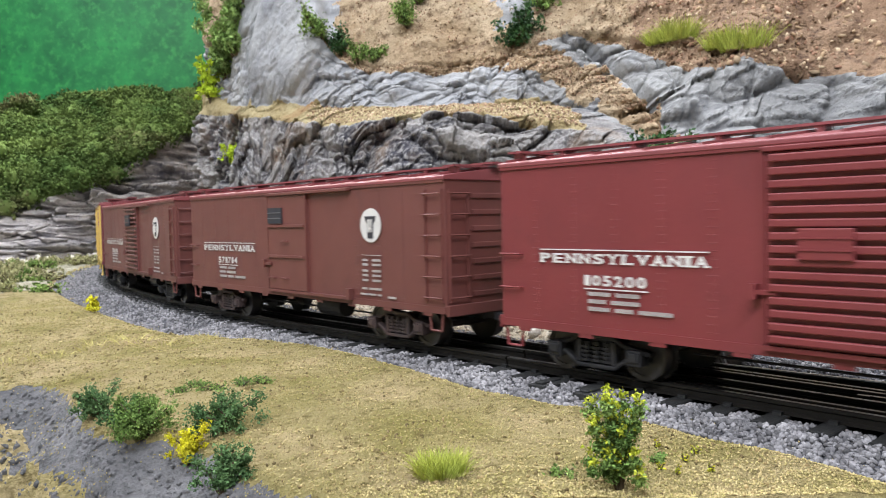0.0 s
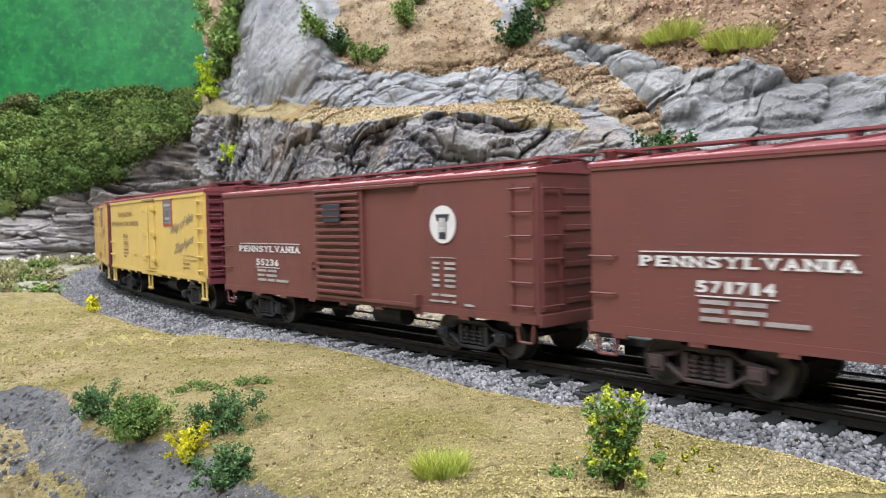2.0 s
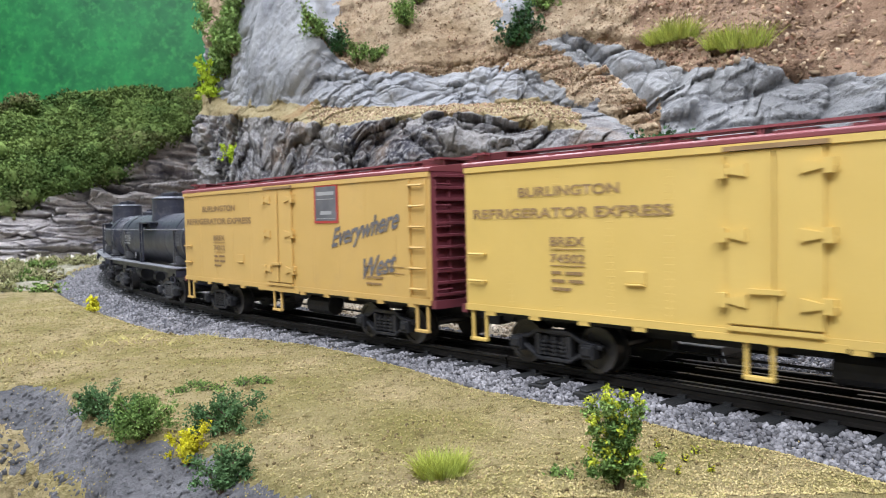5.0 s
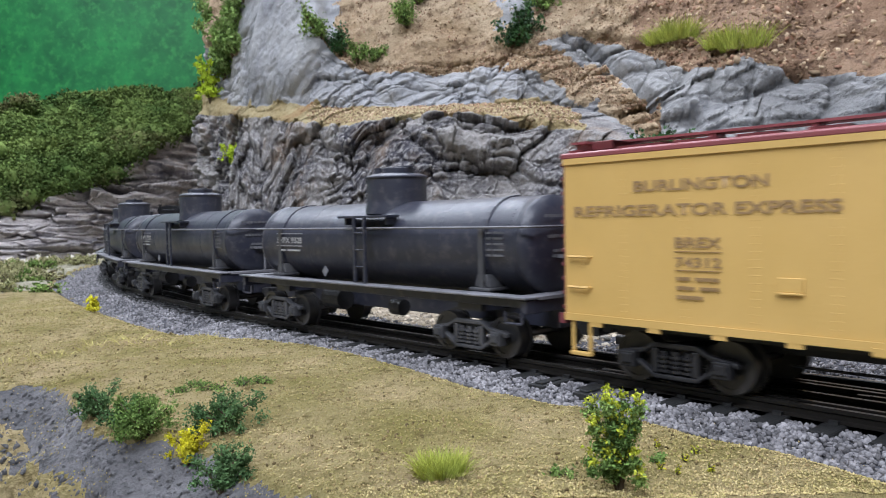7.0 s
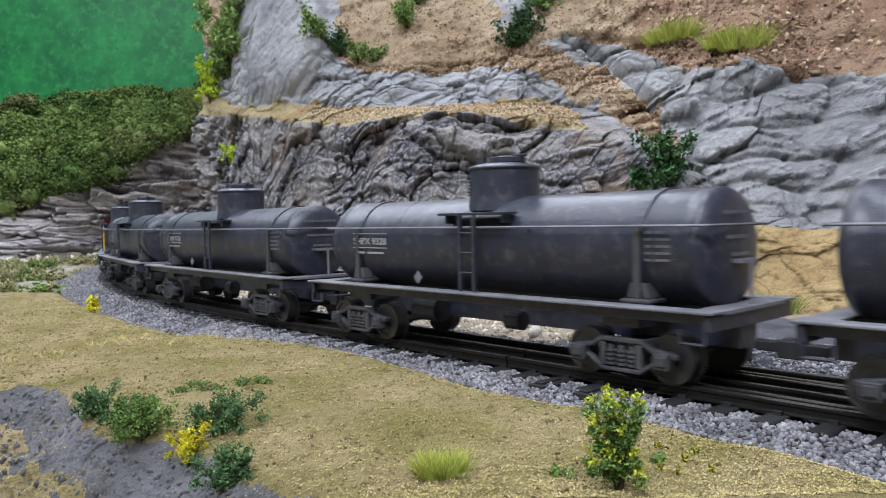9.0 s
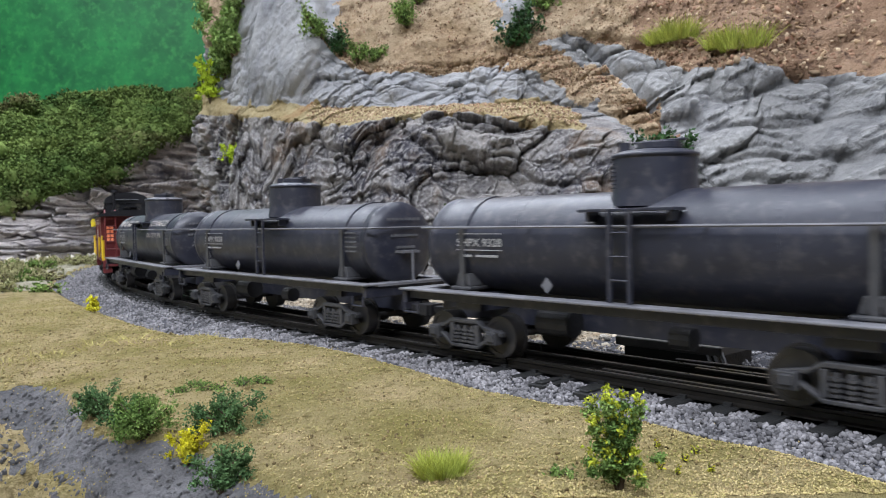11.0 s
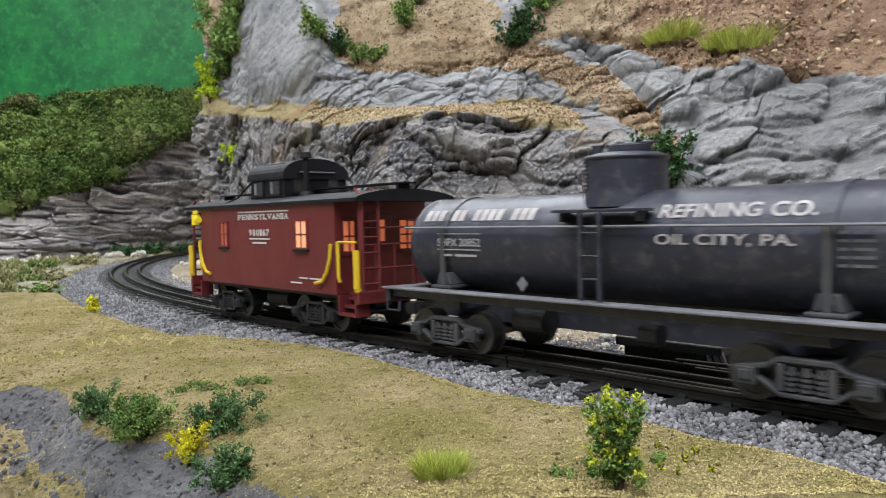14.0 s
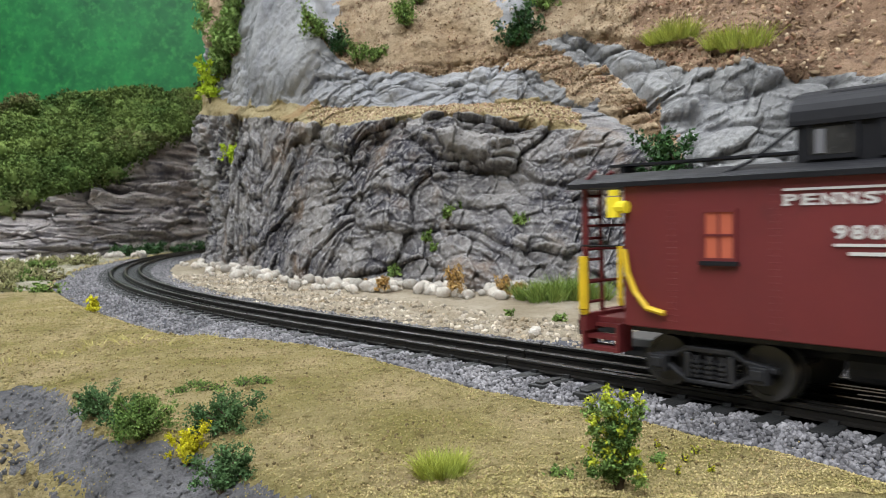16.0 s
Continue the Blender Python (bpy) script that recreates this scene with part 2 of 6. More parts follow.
def broken(q, s, seed):
    """Broken stone: tilted flat faces that meet at sharp edges."""
    w = q * s + Vector((seed, seed * 1.7, -seed))
    d, pts = noise.voronoi(w)
    c = pts[0]
    r = noise.cell_vector(c * 9.1 + Vector((3.3, 7.7, 1.1)))
    r = Vector((r.x % 1.0, r.y % 1.0, r.z % 1.0))
    groove = min((d[1] - d[0]) / 0.10, 1.0) - 1.0
    return (r.x - 0.5) * 1.1 + (w - c).dot(Vector((r.y - 0.5, r.z - 0.5, r.x - 0.35))) * 1.5 + 0.40 * groove


# ---- ground ----
def slope_depth(x, y):
    """How far a place lies past the brink of the slate slope."""
    return ((-0.1376 - x) * 0.667 + (0.2823 - y) * 0.745) + 0.009 * noise.noise(Vector((x * 22, y * 22, 0)))


EDGE_AT = (-0.60, -0.392, -0.192, -0.132, -0.076, 0.0, 0.06, 0.092, 0.128, 0.16, 0.19, 0.4)
EDGE_OFF = (0.075, 0.067, 0.068, 0.047, 0.0325, 0.040, 0.0465, 0.042, 0.044, 0.046, 0.052, 0.06)


def turf_edge(s):
    """How far from the track's middle the turf begins on the camera's side."""
    return float(np.interp(s, EDGE_AT, EDGE_OFF))


def track_place(x, y):
    """Where along the track a place lies, and how far to the camera's side."""
    d = np.hypot(TRACK[:, 1] - x, TRACK[:, 2] - y)
    i = int(np.argmin(d))
    a = TRACK[i, 3]
    side = (x - TRACK[i, 1]) * math.sin(a) - (y - TRACK[i, 2]) * math.cos(a)
    return float(TRACK[i, 0]), math.copysign(float(d[i]), side)


def ground_height(x, y):
    s, off = track_place(x, y)
    gap = abs(off)
    edge = turf_edge(s) if off > 0 else 0.05
    # ballast bed, its shoulder, then turf or soil
    z = -0.0070 + 0.0014 * smooth(0.019, 0.023, gap) - 0.0032 * smooth(0.031, edge, gap)
    mound = smooth(edge - 0.004, edge + 0.012, gap)
    z += mound * (0.0036 + 0.0012 * smooth(-0.25, -0.12, s) * smooth(0.05, -0.02, s) if off > 0 else 0.0015)
    z -= 0.006 * smooth(0.10, 0.25, gap) * (1 if off > 0 else 0) - 0.004 * noise.noise(Vector((x * 7, y * 7, 3))) * smooth(0.05, 0.1, gap)
    z += (0.0016 * noise.noise(Vector((x * 38, y * 38, 1))) + 0.0008 * noise.noise(Vector((x * 130, y * 130, 1))) + 0.0004 * noise.noise(Vector((x * 420, y * 420, 1)))) * mound
    d = slope_depth(x, y)
    if d > 0 and y < 0.5:
        z -= 0.6 * min(d, 0.08) + 0.007 * smooth(0, 0.03, d) * (noise.fractal(Vector((x * 50, y * 50, 5)), 1.0, 2.0, 3) - 0.55 * broken(Vector((x, y * 1.6, 0)), 55, 3.0))
    return z


def sheet(name, us, vs, at, pick, mats, label="", kind="structure", skip=None):
    nu, nv = len(us), len(vs)
    verts = [at(u, v) for v in vs for u in us]
    faces, ids = [], []
    for j in range(nv - 1):
        for i in range(nu - 1):
            faces.append((j * nu + i, j * nu + i + 1, (j + 1) * nu + i + 1, (j + 1) * nu + i))
            ids.append(pick(verts[j * nu + i], us[i], vs[j]))
    me = bpy.data.meshes.new(name)
    me.from_pydata(verts, [], faces)
    for m in mats:
        me.materials.append(m)
    me.polygons.foreach_set("material_index", ids)
    me.polygons.foreach_set("use_smooth", [True] * len(faces))
    return tagged(new(name, me), label, kind=kind)


def ground_at(u, v):
    x = u * (0.16 + 0.8 * max(v, 0.0))
    if abs(u) > 1.15:
        x = math.copysign(1.15 * (0.16 + 0.8 * max(v, 0.0)) + (abs(u) - 1.15) * 8, u)
    x = max(-2.98, min(2.98, x))
    return (x, v, ground_height(x, v))


def ground_pick(p, u, v):
    x, y, z = p
    s, off = track_place(x, y)
    d = slope_depth(x, y)
    n = noise.noise(Vector((x * 60, y * 60, 2)))
    if y < 0.5 and d > 0.004 + 0.006 * n and not (d > 0.022 + 0.010 * noise.noise(Vector((x * 40, y * 40, 9))) and x < -0.100):
        return 1
    if -0.055 < off < turf_edge(s) - 0.001 + 0.003 * n:
        return 2
    if off < 0 and s > 0.0 + 0.03 * n and off > -0.20:
        return 2
    if off > 0.085 and y > 0.74 + 0.5 * (x + 0.5) + 0.08 * n:
        return 5
    return 0 if off > 0 else 4


GROUND_U = [-1.45, -1.3, -1.2] + [-1.15 + 2.3 * i / 420 for i in range(421)] + [1.2, 1.3, 1.45]
GROUND_V = [-2.55, -1.6, -0.8, -0.4, -0.1, 0.0, 0.05, 0.1] + [0.13 * (2.8 / 0.13) ** (i / 290) for i in range(291)]
ground = sheet("ground", GROUND_U, GROUND_V, ground_at, ground_pick, [M_TURF, M_SLATE, M_BED, M_SOIL, M_STRIP, M_SCREE], "olive yellow model turf ground with a slate grey slope")

# ---- the rock face: ridge lines from its foot to its top ----
FOOT = [[-0.113, 1.8, -0.016], [-0.353, 1.55, -0.016], [-0.443, 1.35, -0.016], [-0.318, 1.12, -0.016], [-0.191, 0.91, -0.016], [-0.096, 0.79, -0.016], [-0.013, 0.73, -0.016], [0.058, 0.68, -0.016], [0.111, 0.64, -0.016], [0.157, 0.58, -0.016], [0.202, 0.51, -0.016], [0.255, 0.44, -0.016], [0.535, 0.14, -0.016], [0.875, -0.24, -0.016]]
LEDGE = [[-0.114, 1.88, 0.253], [-0.354, 1.58, 0.253], [-0.444, 1.38, 0.253], [-0.325, 1.17, 0.225], [-0.199, 0.97, 0.186], [-0.099, 0.85, 0.162], [-0.011, 0.79, 0.165], [0.066, 0.75, 0.155], [0.125, 0.71, 0.141], [0.176, 0.65, 0.109], [0.226, 0.57, 0.055], [0.289, 0.5, 0.048], [0.569, 0.2, 0.048], [0.909, -0.18, 0.048]]
BACK = [[-0.124, 1.97, 0.336], [-0.364, 1.62, 0.336], [-0.454, 1.42, 0.336], [-0.341, 1.23, 0.253], [-0.212, 1.04, 0.219], [-0.107, 0.92, 0.194], [-0.012, 0.86, 0.188], [0.073, 0.82, 0.182], [0.138, 0.78, 0.172], [0.19, 0.7, 0.131], [0.234, 0.59, 0.064], [0.301, 0.52, 0.056], [0.581, 0.22, 0.056], [0.921, -0.16, 0.056]]
CREST = [[-0.138, 2.07, 0.42], [-0.378, 1.67, 0.42], [-0.468, 1.47, 0.42], [-0.349, 1.27, 0.36], [-0.218, 1.09, 0.369], [-0.111, 0.97, 0.265], [-0.011, 0.91, 0.245], [0.079, 0.88, 0.245], [0.153, 0.86, 0.269], [0.218, 0.8, 0.244], [0.282, 0.71, 0.21], [0.37, 0.64, 0.172], [0.65, 0.34, 0.172], [0.99, -0.04, 0.172]]
TOP = [[-0.205, 2.37, 0.838], [-0.445, 1.92, 0.838], [-0.535, 1.72, 0.838], [-0.407, 1.52, 0.746], [-0.262, 1.34, 0.663], [-0.133, 1.22, 0.607], [-0.009, 1.16, 0.577], [0.106, 1.13, 0.562], [0.201, 1.11, 0.551], [0.289, 1.05, 0.522], [0.382, 0.96, 0.48], [0.514, 0.89, 0.446], [0.794, 0.59, 0.446], [1.134, 0.21, 0.446]]
REAR = [[-0.357, 2.92, 1.175], [-0.597, 2.42, 1.175], [-0.687, 2.22, 1.175], [-0.538, 2.02, 1.073], [-0.357, 1.84, 0.98], [-0.185, 1.72, 0.917], [-0.01, 1.66, 0.883], [0.155, 1.63, 0.865], [0.292, 1.61, 0.853], [0.427, 1.55, 0.82], [0.582, 1.46, 0.772], [0.803, 1.39, 0.733], [1.083, 1.09, 0.733], [1.423, 0.71, 0.733]]
RIDGES = [np.array(r) for r in (FOOT, LEDGE, BACK, CREST, TOP, REAR)]
RIDGES.append(RIDGES[5] * np.array([1, 1, 0]) + np.array([0.05, 0.10, -0.03]))


def ridge_point(k, u):
    """A point at u along ridge k, by a smooth curve through its stations."""
    r = RIDGES[k]
    i = min(max(int(u), 0), len(r) - 2)
    t = u - i
    p0, p1, p2, p3 = r[max(i - 1, 0)], r[i], r[i + 1], r[min(i + 2, len(r) - 1)]
    return 0.5 * (2 * p1 + (p2 - p0) * t + (2 * p0 - 5 * p1 + 4 * p2 - p3) * t * t + (3 * p1 - p0 - 3 * p2 + p3) * t ** 3)


def bedding(p):
    """Rock space: beds rise to the right by the bend and dip gently past it."""
    a = 0.46 - 0.62 * smooth(-0.22, 0.16, p.x) + 0.30 * noise.noise(p * 6)
    c, n = math.cos(a), math.sin(a)
    return Vector((p.x * c + p.z * n, p.y * 0.8, (p.z * c - p.x * n) * 2.1)) + noise.noise_vector(p * 26) * 0.018 + noise.noise_vector(p * 8) * 0.045


def slabs(q, s, seed):
    """Tilted slabs: each face leans back and the next one up juts out over it."""
    w = q * s + Vector((seed, seed * 1.7, -seed))
    d, pts = noise.voronoi(w)
    c = pts[0]
    r = noise.cell_vector(c * 9.1 + Vector((3.3, 7.7, 1.1)))
    r = Vector((r.x % 1.0, r.y % 1.0, r.z % 1.0))
    gap = min((d[1] - d[0]) / 0.13, 1.0) - 1.0
    return (r.x - 0.5) * 1.3 - 0.75 * (w.z - c.z) + (w - c).dot(Vector((r.y - 0.5, r.z - 0.5, 0))) * 1.2 + (0.35 + 0.5 * r.z) * gap


def rock_push(p, amount):
    q = bedding(p)
    split = 0.35 + 0.65 * smooth(-0.25, 0.35, noise.noise(p * 9 + Vector((4.0, 1.0, 7.0))))
    return amount * (0.9 * noise.noise(p * 8) + 0.5 * slabs(q, 9, 2.0) + split * (0.40 * slabs(q, 19, 5.0) + 0.20 * broken(q, 40, 8.0)) + 0.28 * broken(p * 1.3 + q * 0.4, 26, 3.0) + 0.14 * noise.fractal(p * 90, 0.9, 2.0, 4))


def soft_push(p, amount):
    """Smooth plaster trowelled over, with a few folds and cracks."""
    q = Vector((p.x * 0.9 + p.z * 0.6, p.y, p.z * 1.6 - p.x * 0.5)) + noise.noise_vector(p * 10) * 0.03
    fold = 1.0 - abs(noise.noise(q * 15)) * 2.2
    return amount * (0.9 * noise.fractal(p * 8, 1.0, 2.0, 3) + 0.14 * noise.fractal(p * 70, 0.8, 2.0, 3) + 0.40 * slabs(q, 12, 4.0) + 0.25 * slabs(q, 27, 9.0) - 0.8 * max(fold, 0.0) ** 3)


GULLY = ((8.15, 2.90), (8.55, 2.62), (8.90, 2.40), (9.18, 2.20), (9.55, 2.42))


def gully(u, v):
    """How deep the furrow in the plaster is at a place, 0 to 1."""
    best = 9.0
    for (a, b), (c, d) in zip(GULLY, GULLY[1:]):
        t = min(max(((u - a) * (c - a) + (v - b) * (d - b)) / ((c - a) ** 2 + (d - b) ** 2), 0.0), 1.0)
        best = min(best, math.hypot(u - a - t * (c - a), v - b - t * (d - b)))
    return max(1.0 - best / 0.11, 0.0)


def hill_at(u, v):
    k = min(int(v), 5)
    t = v - k
    a, b = ridge_point(k, u), ridge_point(min(k + 1, 6), u)
    p = Vector(a + (b - a) * t)
    side = smooth(3.6, 1.9, u) if u < 3.6 else 0.0
    away = (Vector((-p.x * 0.4, -1.0, 0.25)) * (1 - side) + Vector((-0.85, -0.35, 0.1)) * side).normalized()
    rough = smooth(8.4, 9.2, u)
    if v < 1:
        amt = (0.020 * smooth(0, 0.10, v) + 0.004) * (1 - 0.6 * rough)
    elif v < 2:
        amt = 0.021 - 0.015 * smooth(0, 0.25, t) + 0.008 * smooth(0.7, 1, t)
        amt = amt * (1 - rough) + 0.020 * rough
    elif v < 3:
        amt = 0.020
    else:
        amt = 0.012 - 0.002 * smooth(0, 0.2, t)
    hard = rock_push(p, amt)
    if v > 1.6 or rough > 0:
        mixed = max(smooth(1.6, 2.1, v) * (0.5 + 0.2 * smooth(6.6, 7.4, u)), rough * 0.6)
        hard = hard * (1 - mixed) + soft_push(p, amt * 1.2) * mixed
    # the big smooth boulder that stands out of the shoulder
    boulder = 1 / (1 + math.exp((math.hypot((u - 4.08 - 0.25 * (v - 2.7)) / 0.58, (v - 2.68) / 0.66) - 1.0) * 14))
    knob = math.exp(-((u - 7.1) / 0.22) ** 2 - ((v - 3.2) / 0.07) ** 2)
    return tuple(p + away * (hard * (1 - 0.75 * boulder) + 0.035 * boulder + 0.025 * knob - 0.022 * side - 0.020 * gully(u, v)))


def hill_pick(p, u, v):
    n = 0.30 * noise.fractal(Vector(p) * 14, 0.8, 2.0, 4)
    m = 0.5 * noise.fractal(Vector(p) * 40, 0.8, 2.0, 3)
    w = v + n * 0.6
    if v < 1 and u > 9.45 + n:
        return 3
    # the dirt gully that comes down between the two grey outcrops
    if 7.0 < u < 9.35 and abs(v - 2.72 + 0.42 * (u - 7.2) + n * 0.5) < 0.31 + 0.3 * m and v > 1.1:
        return 4
    if u > 8.9 + n and v < 2.05 + n or u > 9.95 + n and w < 2.92:
        return 5
    if 1.0 < v and w < 1.95 and u < 8.1 + n:
        return 2
    if 3.2 < u < 4.62 + 0.3 * (v - 2.5) + m * 0.3 and 1.9 < w < 3.32:
        return 1
    if 6.85 < u + m * 0.3 < 7.38 and 3.10 < v + m * 0.1 < 3.30:
        return 1
    top = 2.90 + 0.10 * math.sin((u - 7.2) * 2.2) if u > 7.2 else 2.80
    if w < top + n * 0.4 and not (6.95 < u + n < 7.4 and w > 2.4):
        return 0 if v < 1.2 or u > 8.0 and v < 1.75 else 7 if u > 7.1 else 1
    return 6 if u > 8.9 + n * 2 else 4


HILL_U = [1.6 * i / 50 for i in range(50)] + [1.6 + 9.8 * i / 720 for i in range(720)] + [11.4 + 1.6 * i / 30 for i in range(31)]
HILL_V = [i / 150 for i in range(150)] + [1 + i / 46 for i in range(46)] + [2 + i / 90 for i in range(90)] + [3 + i / 80 for i in range(80)] + [4, 4.5, 5, 5.5, 6]
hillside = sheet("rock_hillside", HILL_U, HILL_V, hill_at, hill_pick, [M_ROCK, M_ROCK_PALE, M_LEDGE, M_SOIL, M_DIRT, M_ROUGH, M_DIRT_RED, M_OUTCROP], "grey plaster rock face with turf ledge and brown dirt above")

# ---- the far strata wall and the woods above it ----
WALL_FOOT = [[-1.107, 1.45, -0.02], [-0.868, 1.5, -0.02], [-0.808, 1.6, -0.02], [-0.777, 1.8, -0.02], [-0.736, 1.9, -0.02], [-0.673, 2.05, -0.02], [-0.563, 2.15, -0.02]]
WALL_EDGE = [[-1.181, 1.55, 0.046], [-0.922, 1.6, 0.089], [-0.853, 1.7, 0.134], [-0.812, 1.9, 0.173], [-0.764, 2.0, 0.259], [-0.693, 2.15, 0.33], [-0.575, 2.25, 0.38]]
WOOD_TOP = [[-1.381, 1.83, 0.292], [-1.073, 1.88, 0.339], [-0.984, 1.98, 0.373], [-0.923, 2.18, 0.412], [-0.865, 2.28, 0.437], [-0.78, 2.43, 0.462], [-0.645, 2.53, 0.475]]
WOOD_REAR = [[-1.547, 2.05, 0.335], [-1.198, 2.1, 0.387], [-1.093, 2.2, 0.424], [-1.016, 2.4, 0.466], [-0.948, 2.5, 0.491], [-0.85, 2.65, 0.518], [-0.701, 2.75, 0.531]]
FAR_RIDGES = [np.array(r) for r in (WALL_FOOT, WALL_EDGE, WOOD_TOP, WOOD_REAR)]
FAR_RIDGES.append(FAR_RIDGES[3] * np.array([1, 1, 0]) + np.array([0, 0.03, -0.03]))


def far_at(u, v):
    k = min(int(v), 3)
    i = min(int(u), 5)
    a = FAR_RIDGES[k][i] + (FAR_RIDGES[k][i + 1] - FAR_RIDGES[k][i]) * (u - i)
    b = FAR_RIDGES[k + 1][i] + (FAR_RIDGES[k + 1][i + 1] - FAR_RIDGES[k + 1][i]) * (u - i)
    p = Vector(a + (b - a) * (v - k))
    q = Vector((p.x * 1.0, p.y * 0.7, p.z * 5 + 0.5 * p.x)) + noise.noise_vector(p * 9) * 0.05
    amt = 0.05 * smooth(0, 0.1, v) if v < 1 else 0.03
    d = amt * (0.5 * noise.fractal(q * 5, 1.0, 2.0, 4) + 0.6 * broken(q, 6, 3.0) + 0.3 * broken(q, 15, 6.0))
    return tuple(p + Vector((0.35, -0.9, 0.1)) * d)


def far_pick(p, u, v):
    return 0 if v + 0.12 * noise.noise(Vector(p) * 12) < 1.02 else 1


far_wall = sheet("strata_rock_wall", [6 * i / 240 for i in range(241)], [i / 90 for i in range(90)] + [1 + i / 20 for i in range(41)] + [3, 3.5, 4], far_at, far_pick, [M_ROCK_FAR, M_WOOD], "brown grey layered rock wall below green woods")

# ---- backdrop and room ----
def slab(name, x0, x1, y0, y1, z0, z1, m, label):
    return tagged(new(name, Shape().box(x0, x1, y0, y1, z0, z1).mesh(name, m)), label, kind="structure")


slab("backdrop", -2.6, 2.6, 2.85, 2.9, -0.3, 1.6, M_BACKDROP, "painted green hills backdrop board")
slab("wall_north", -3, 3, 3.0, 3.1, -1.1, 1.6, M_WALL, "plain wall behind the layout")
slab("wall_south", -3, 3, -2.7, -2.6, -1.1, 1.6, M_WALL, "plain wall of the room")
slab("wall_west", -3.1, -3, -2.6, 3.0, -1.1, 1.6, M_WALL, "plain wall of the room")
slab("wall_east", 3, 3.1, -2.6, 3.0, -1.1, 1.6, M_WALL, "plain wall of the room")
slab("floor", -3, 3, -2.6, 3.0, -1.2, -1.1, M_WALL, "plain floor of the room")
slab("ceiling", -3.1, 3.1, -2.7, 3.1, 1.6, 1.7, M_WALL, "plain ceiling of the room")

# ---- track ----
track = thing("track", "three-rail black model railway track on plastic ties", "railway track")


def rail(off, s0, s1, flare=0.0):
    prof = [(-0.0019, -0.0042), (0.0019, -0.0042), (0.0019, -0.0037), (0.0007, -0.0032), (0.0007, -0.0016), (0.0013, -0.0012), (0.0013, -0.0003),
            (0.0009, 0.0), (-0.0009, 0.0), (-0.0013, -0.0003), (-0.0013, -0.0012), (-0.0007, -0.0016), (-0.0007, -0.0032), (-0.0019, -0.0037)]
    n, m = max(int((s1 - s0) / 0.015), 4), len(prof)
    vs, fs, ids = [], [], []
    for i in range(n + 1):
        s = s0 + (s1 - s0) * i / n
        o2 = off + flare * max((s - s0), 0.0)
        vs += [tuple(beside(s, o2 + o, z)) for o, z in prof]
        if i:
            for j in range(m):
                fs.append(((i - 1) * m + j, (i - 1) * m + (j + 1) % m, i * m + (j + 1) % m, i * m + j))
                ids.append(1 if j == 7 else 0)
    fs += [tuple(range(m))[::-1], tuple(range(n * m, n * m + m))]
    ids += [0, 0]
    me = bpy.data.meshes.new("rail")
    me.from_pydata(vs, [], fs)
    me.materials.append(M_RAIL)
    me.materials.append(M_RAILTOP)
    me.polygons.foreach_set("material_index", ids)
    ob = new("rail", me)
    ob.parent = track
    return ob


for off in (0.0172, 0.0, -0.0172):
    rail(off, -2.68, 0.0245 + off * 0.3)
    rail(off, 0.0255 + off * 0.3, 3.0)
# the turnout past the joint: guard rails and the diverging rails
rail(0.0120, 0.075, 0.33)
rail(-0.0125, 0.10, 0.30)
rail(-0.0240, 0.085, 0.75, -0.09)
rail(-0.0060, 0.16, 0.75, -0.09)

TIE = Shape()
TIE.prism([(-0.0034, -0.0085), (0.0034, -0.0085), (0.0034, -0.0046), (0.0030, -0.0042), (-0.0030, -0.0042), (-0.0034, -0.0046)], -0.0315, 0.0315)
for o in (-0.0172, 0.0, 0.0172):
    for k in (-1, 1):
        TIE.box(-0.0014, 0.0014, o + k * 0.0027 - 0.0008, o + k * 0.0027 + 0.0008, -0.0042, -0.0030)
TIE_MESH = TIE.mesh("tie", M_TIE)
for i in range(200):
    s = -1.9 + 0.0165 * i
    x, y, a = on_track(s)
    t = new("tie", TIE_MESH)
    t.parent = track
    t.matrix_basis = Matrix.Translation((x, y, 0.0003 * noise.noise(Vector((i * 3.1, 0, 0))))) @ Matrix.Rotation(a + 0.03 * noise.noise(Vector((i * 1.7, 5, 0))), 4, "Z")
for s, o in ((0.062, 0.034), (0.083, 0.034)):
    x, y, a = on_track(s)
    hb = part("head_block", Shape().box(-0.0036, 0.0036, -o - 0.003, 0.03, -0.0085, -0.0044).box(-0.002, 0.002, -o - 0.001, -0.024, -0.0044, -0.0036), M_TIE, track, bevel=0.0003)
    hb.matrix_basis = Matrix.Translation((x, y, 0)) @ Matrix.Rotation(a, 4, "Z")

# ---- the switch machine beside the turnout ----
x, y, a = on_track(0.074)
machine = thing("switch_machine", "flat black switch machine with slanted levers beside the track", "switch machine", at=Matrix.Translation((x, y, 0)) @ Matrix.Rotation(a, 4, "Z"))
part("lid", Shape().box(-0.027, 0.024, 0.036, 0.072, 0.0002, 0.0042), M_LID, machine, bevel=0.0006)
part("base", Shape().box(-0.024, 0.021, 0.039, 0.069, -0.0095, 0.0002), M_TIE, machine)
part("screw", Shape().cyl((0.016, 0.042, 0.0042), (0.016, 0.042, 0.0045), 0.0012, 10), M_RAIL, machine)
for k in range(3):
    part("lever", Shape().rod([(0.017 + 0.0032 * k, 0.0375, 0.0018), (0.023 + 0.0032 * k, 0.0335, -0.0070)], 0.0010), M_DECK0, machine)
part("throw_bar", Shape().box(0.020, 0.036, 0.0318, 0.0345, -0.0085, -0.0066), M_TIE, machine)


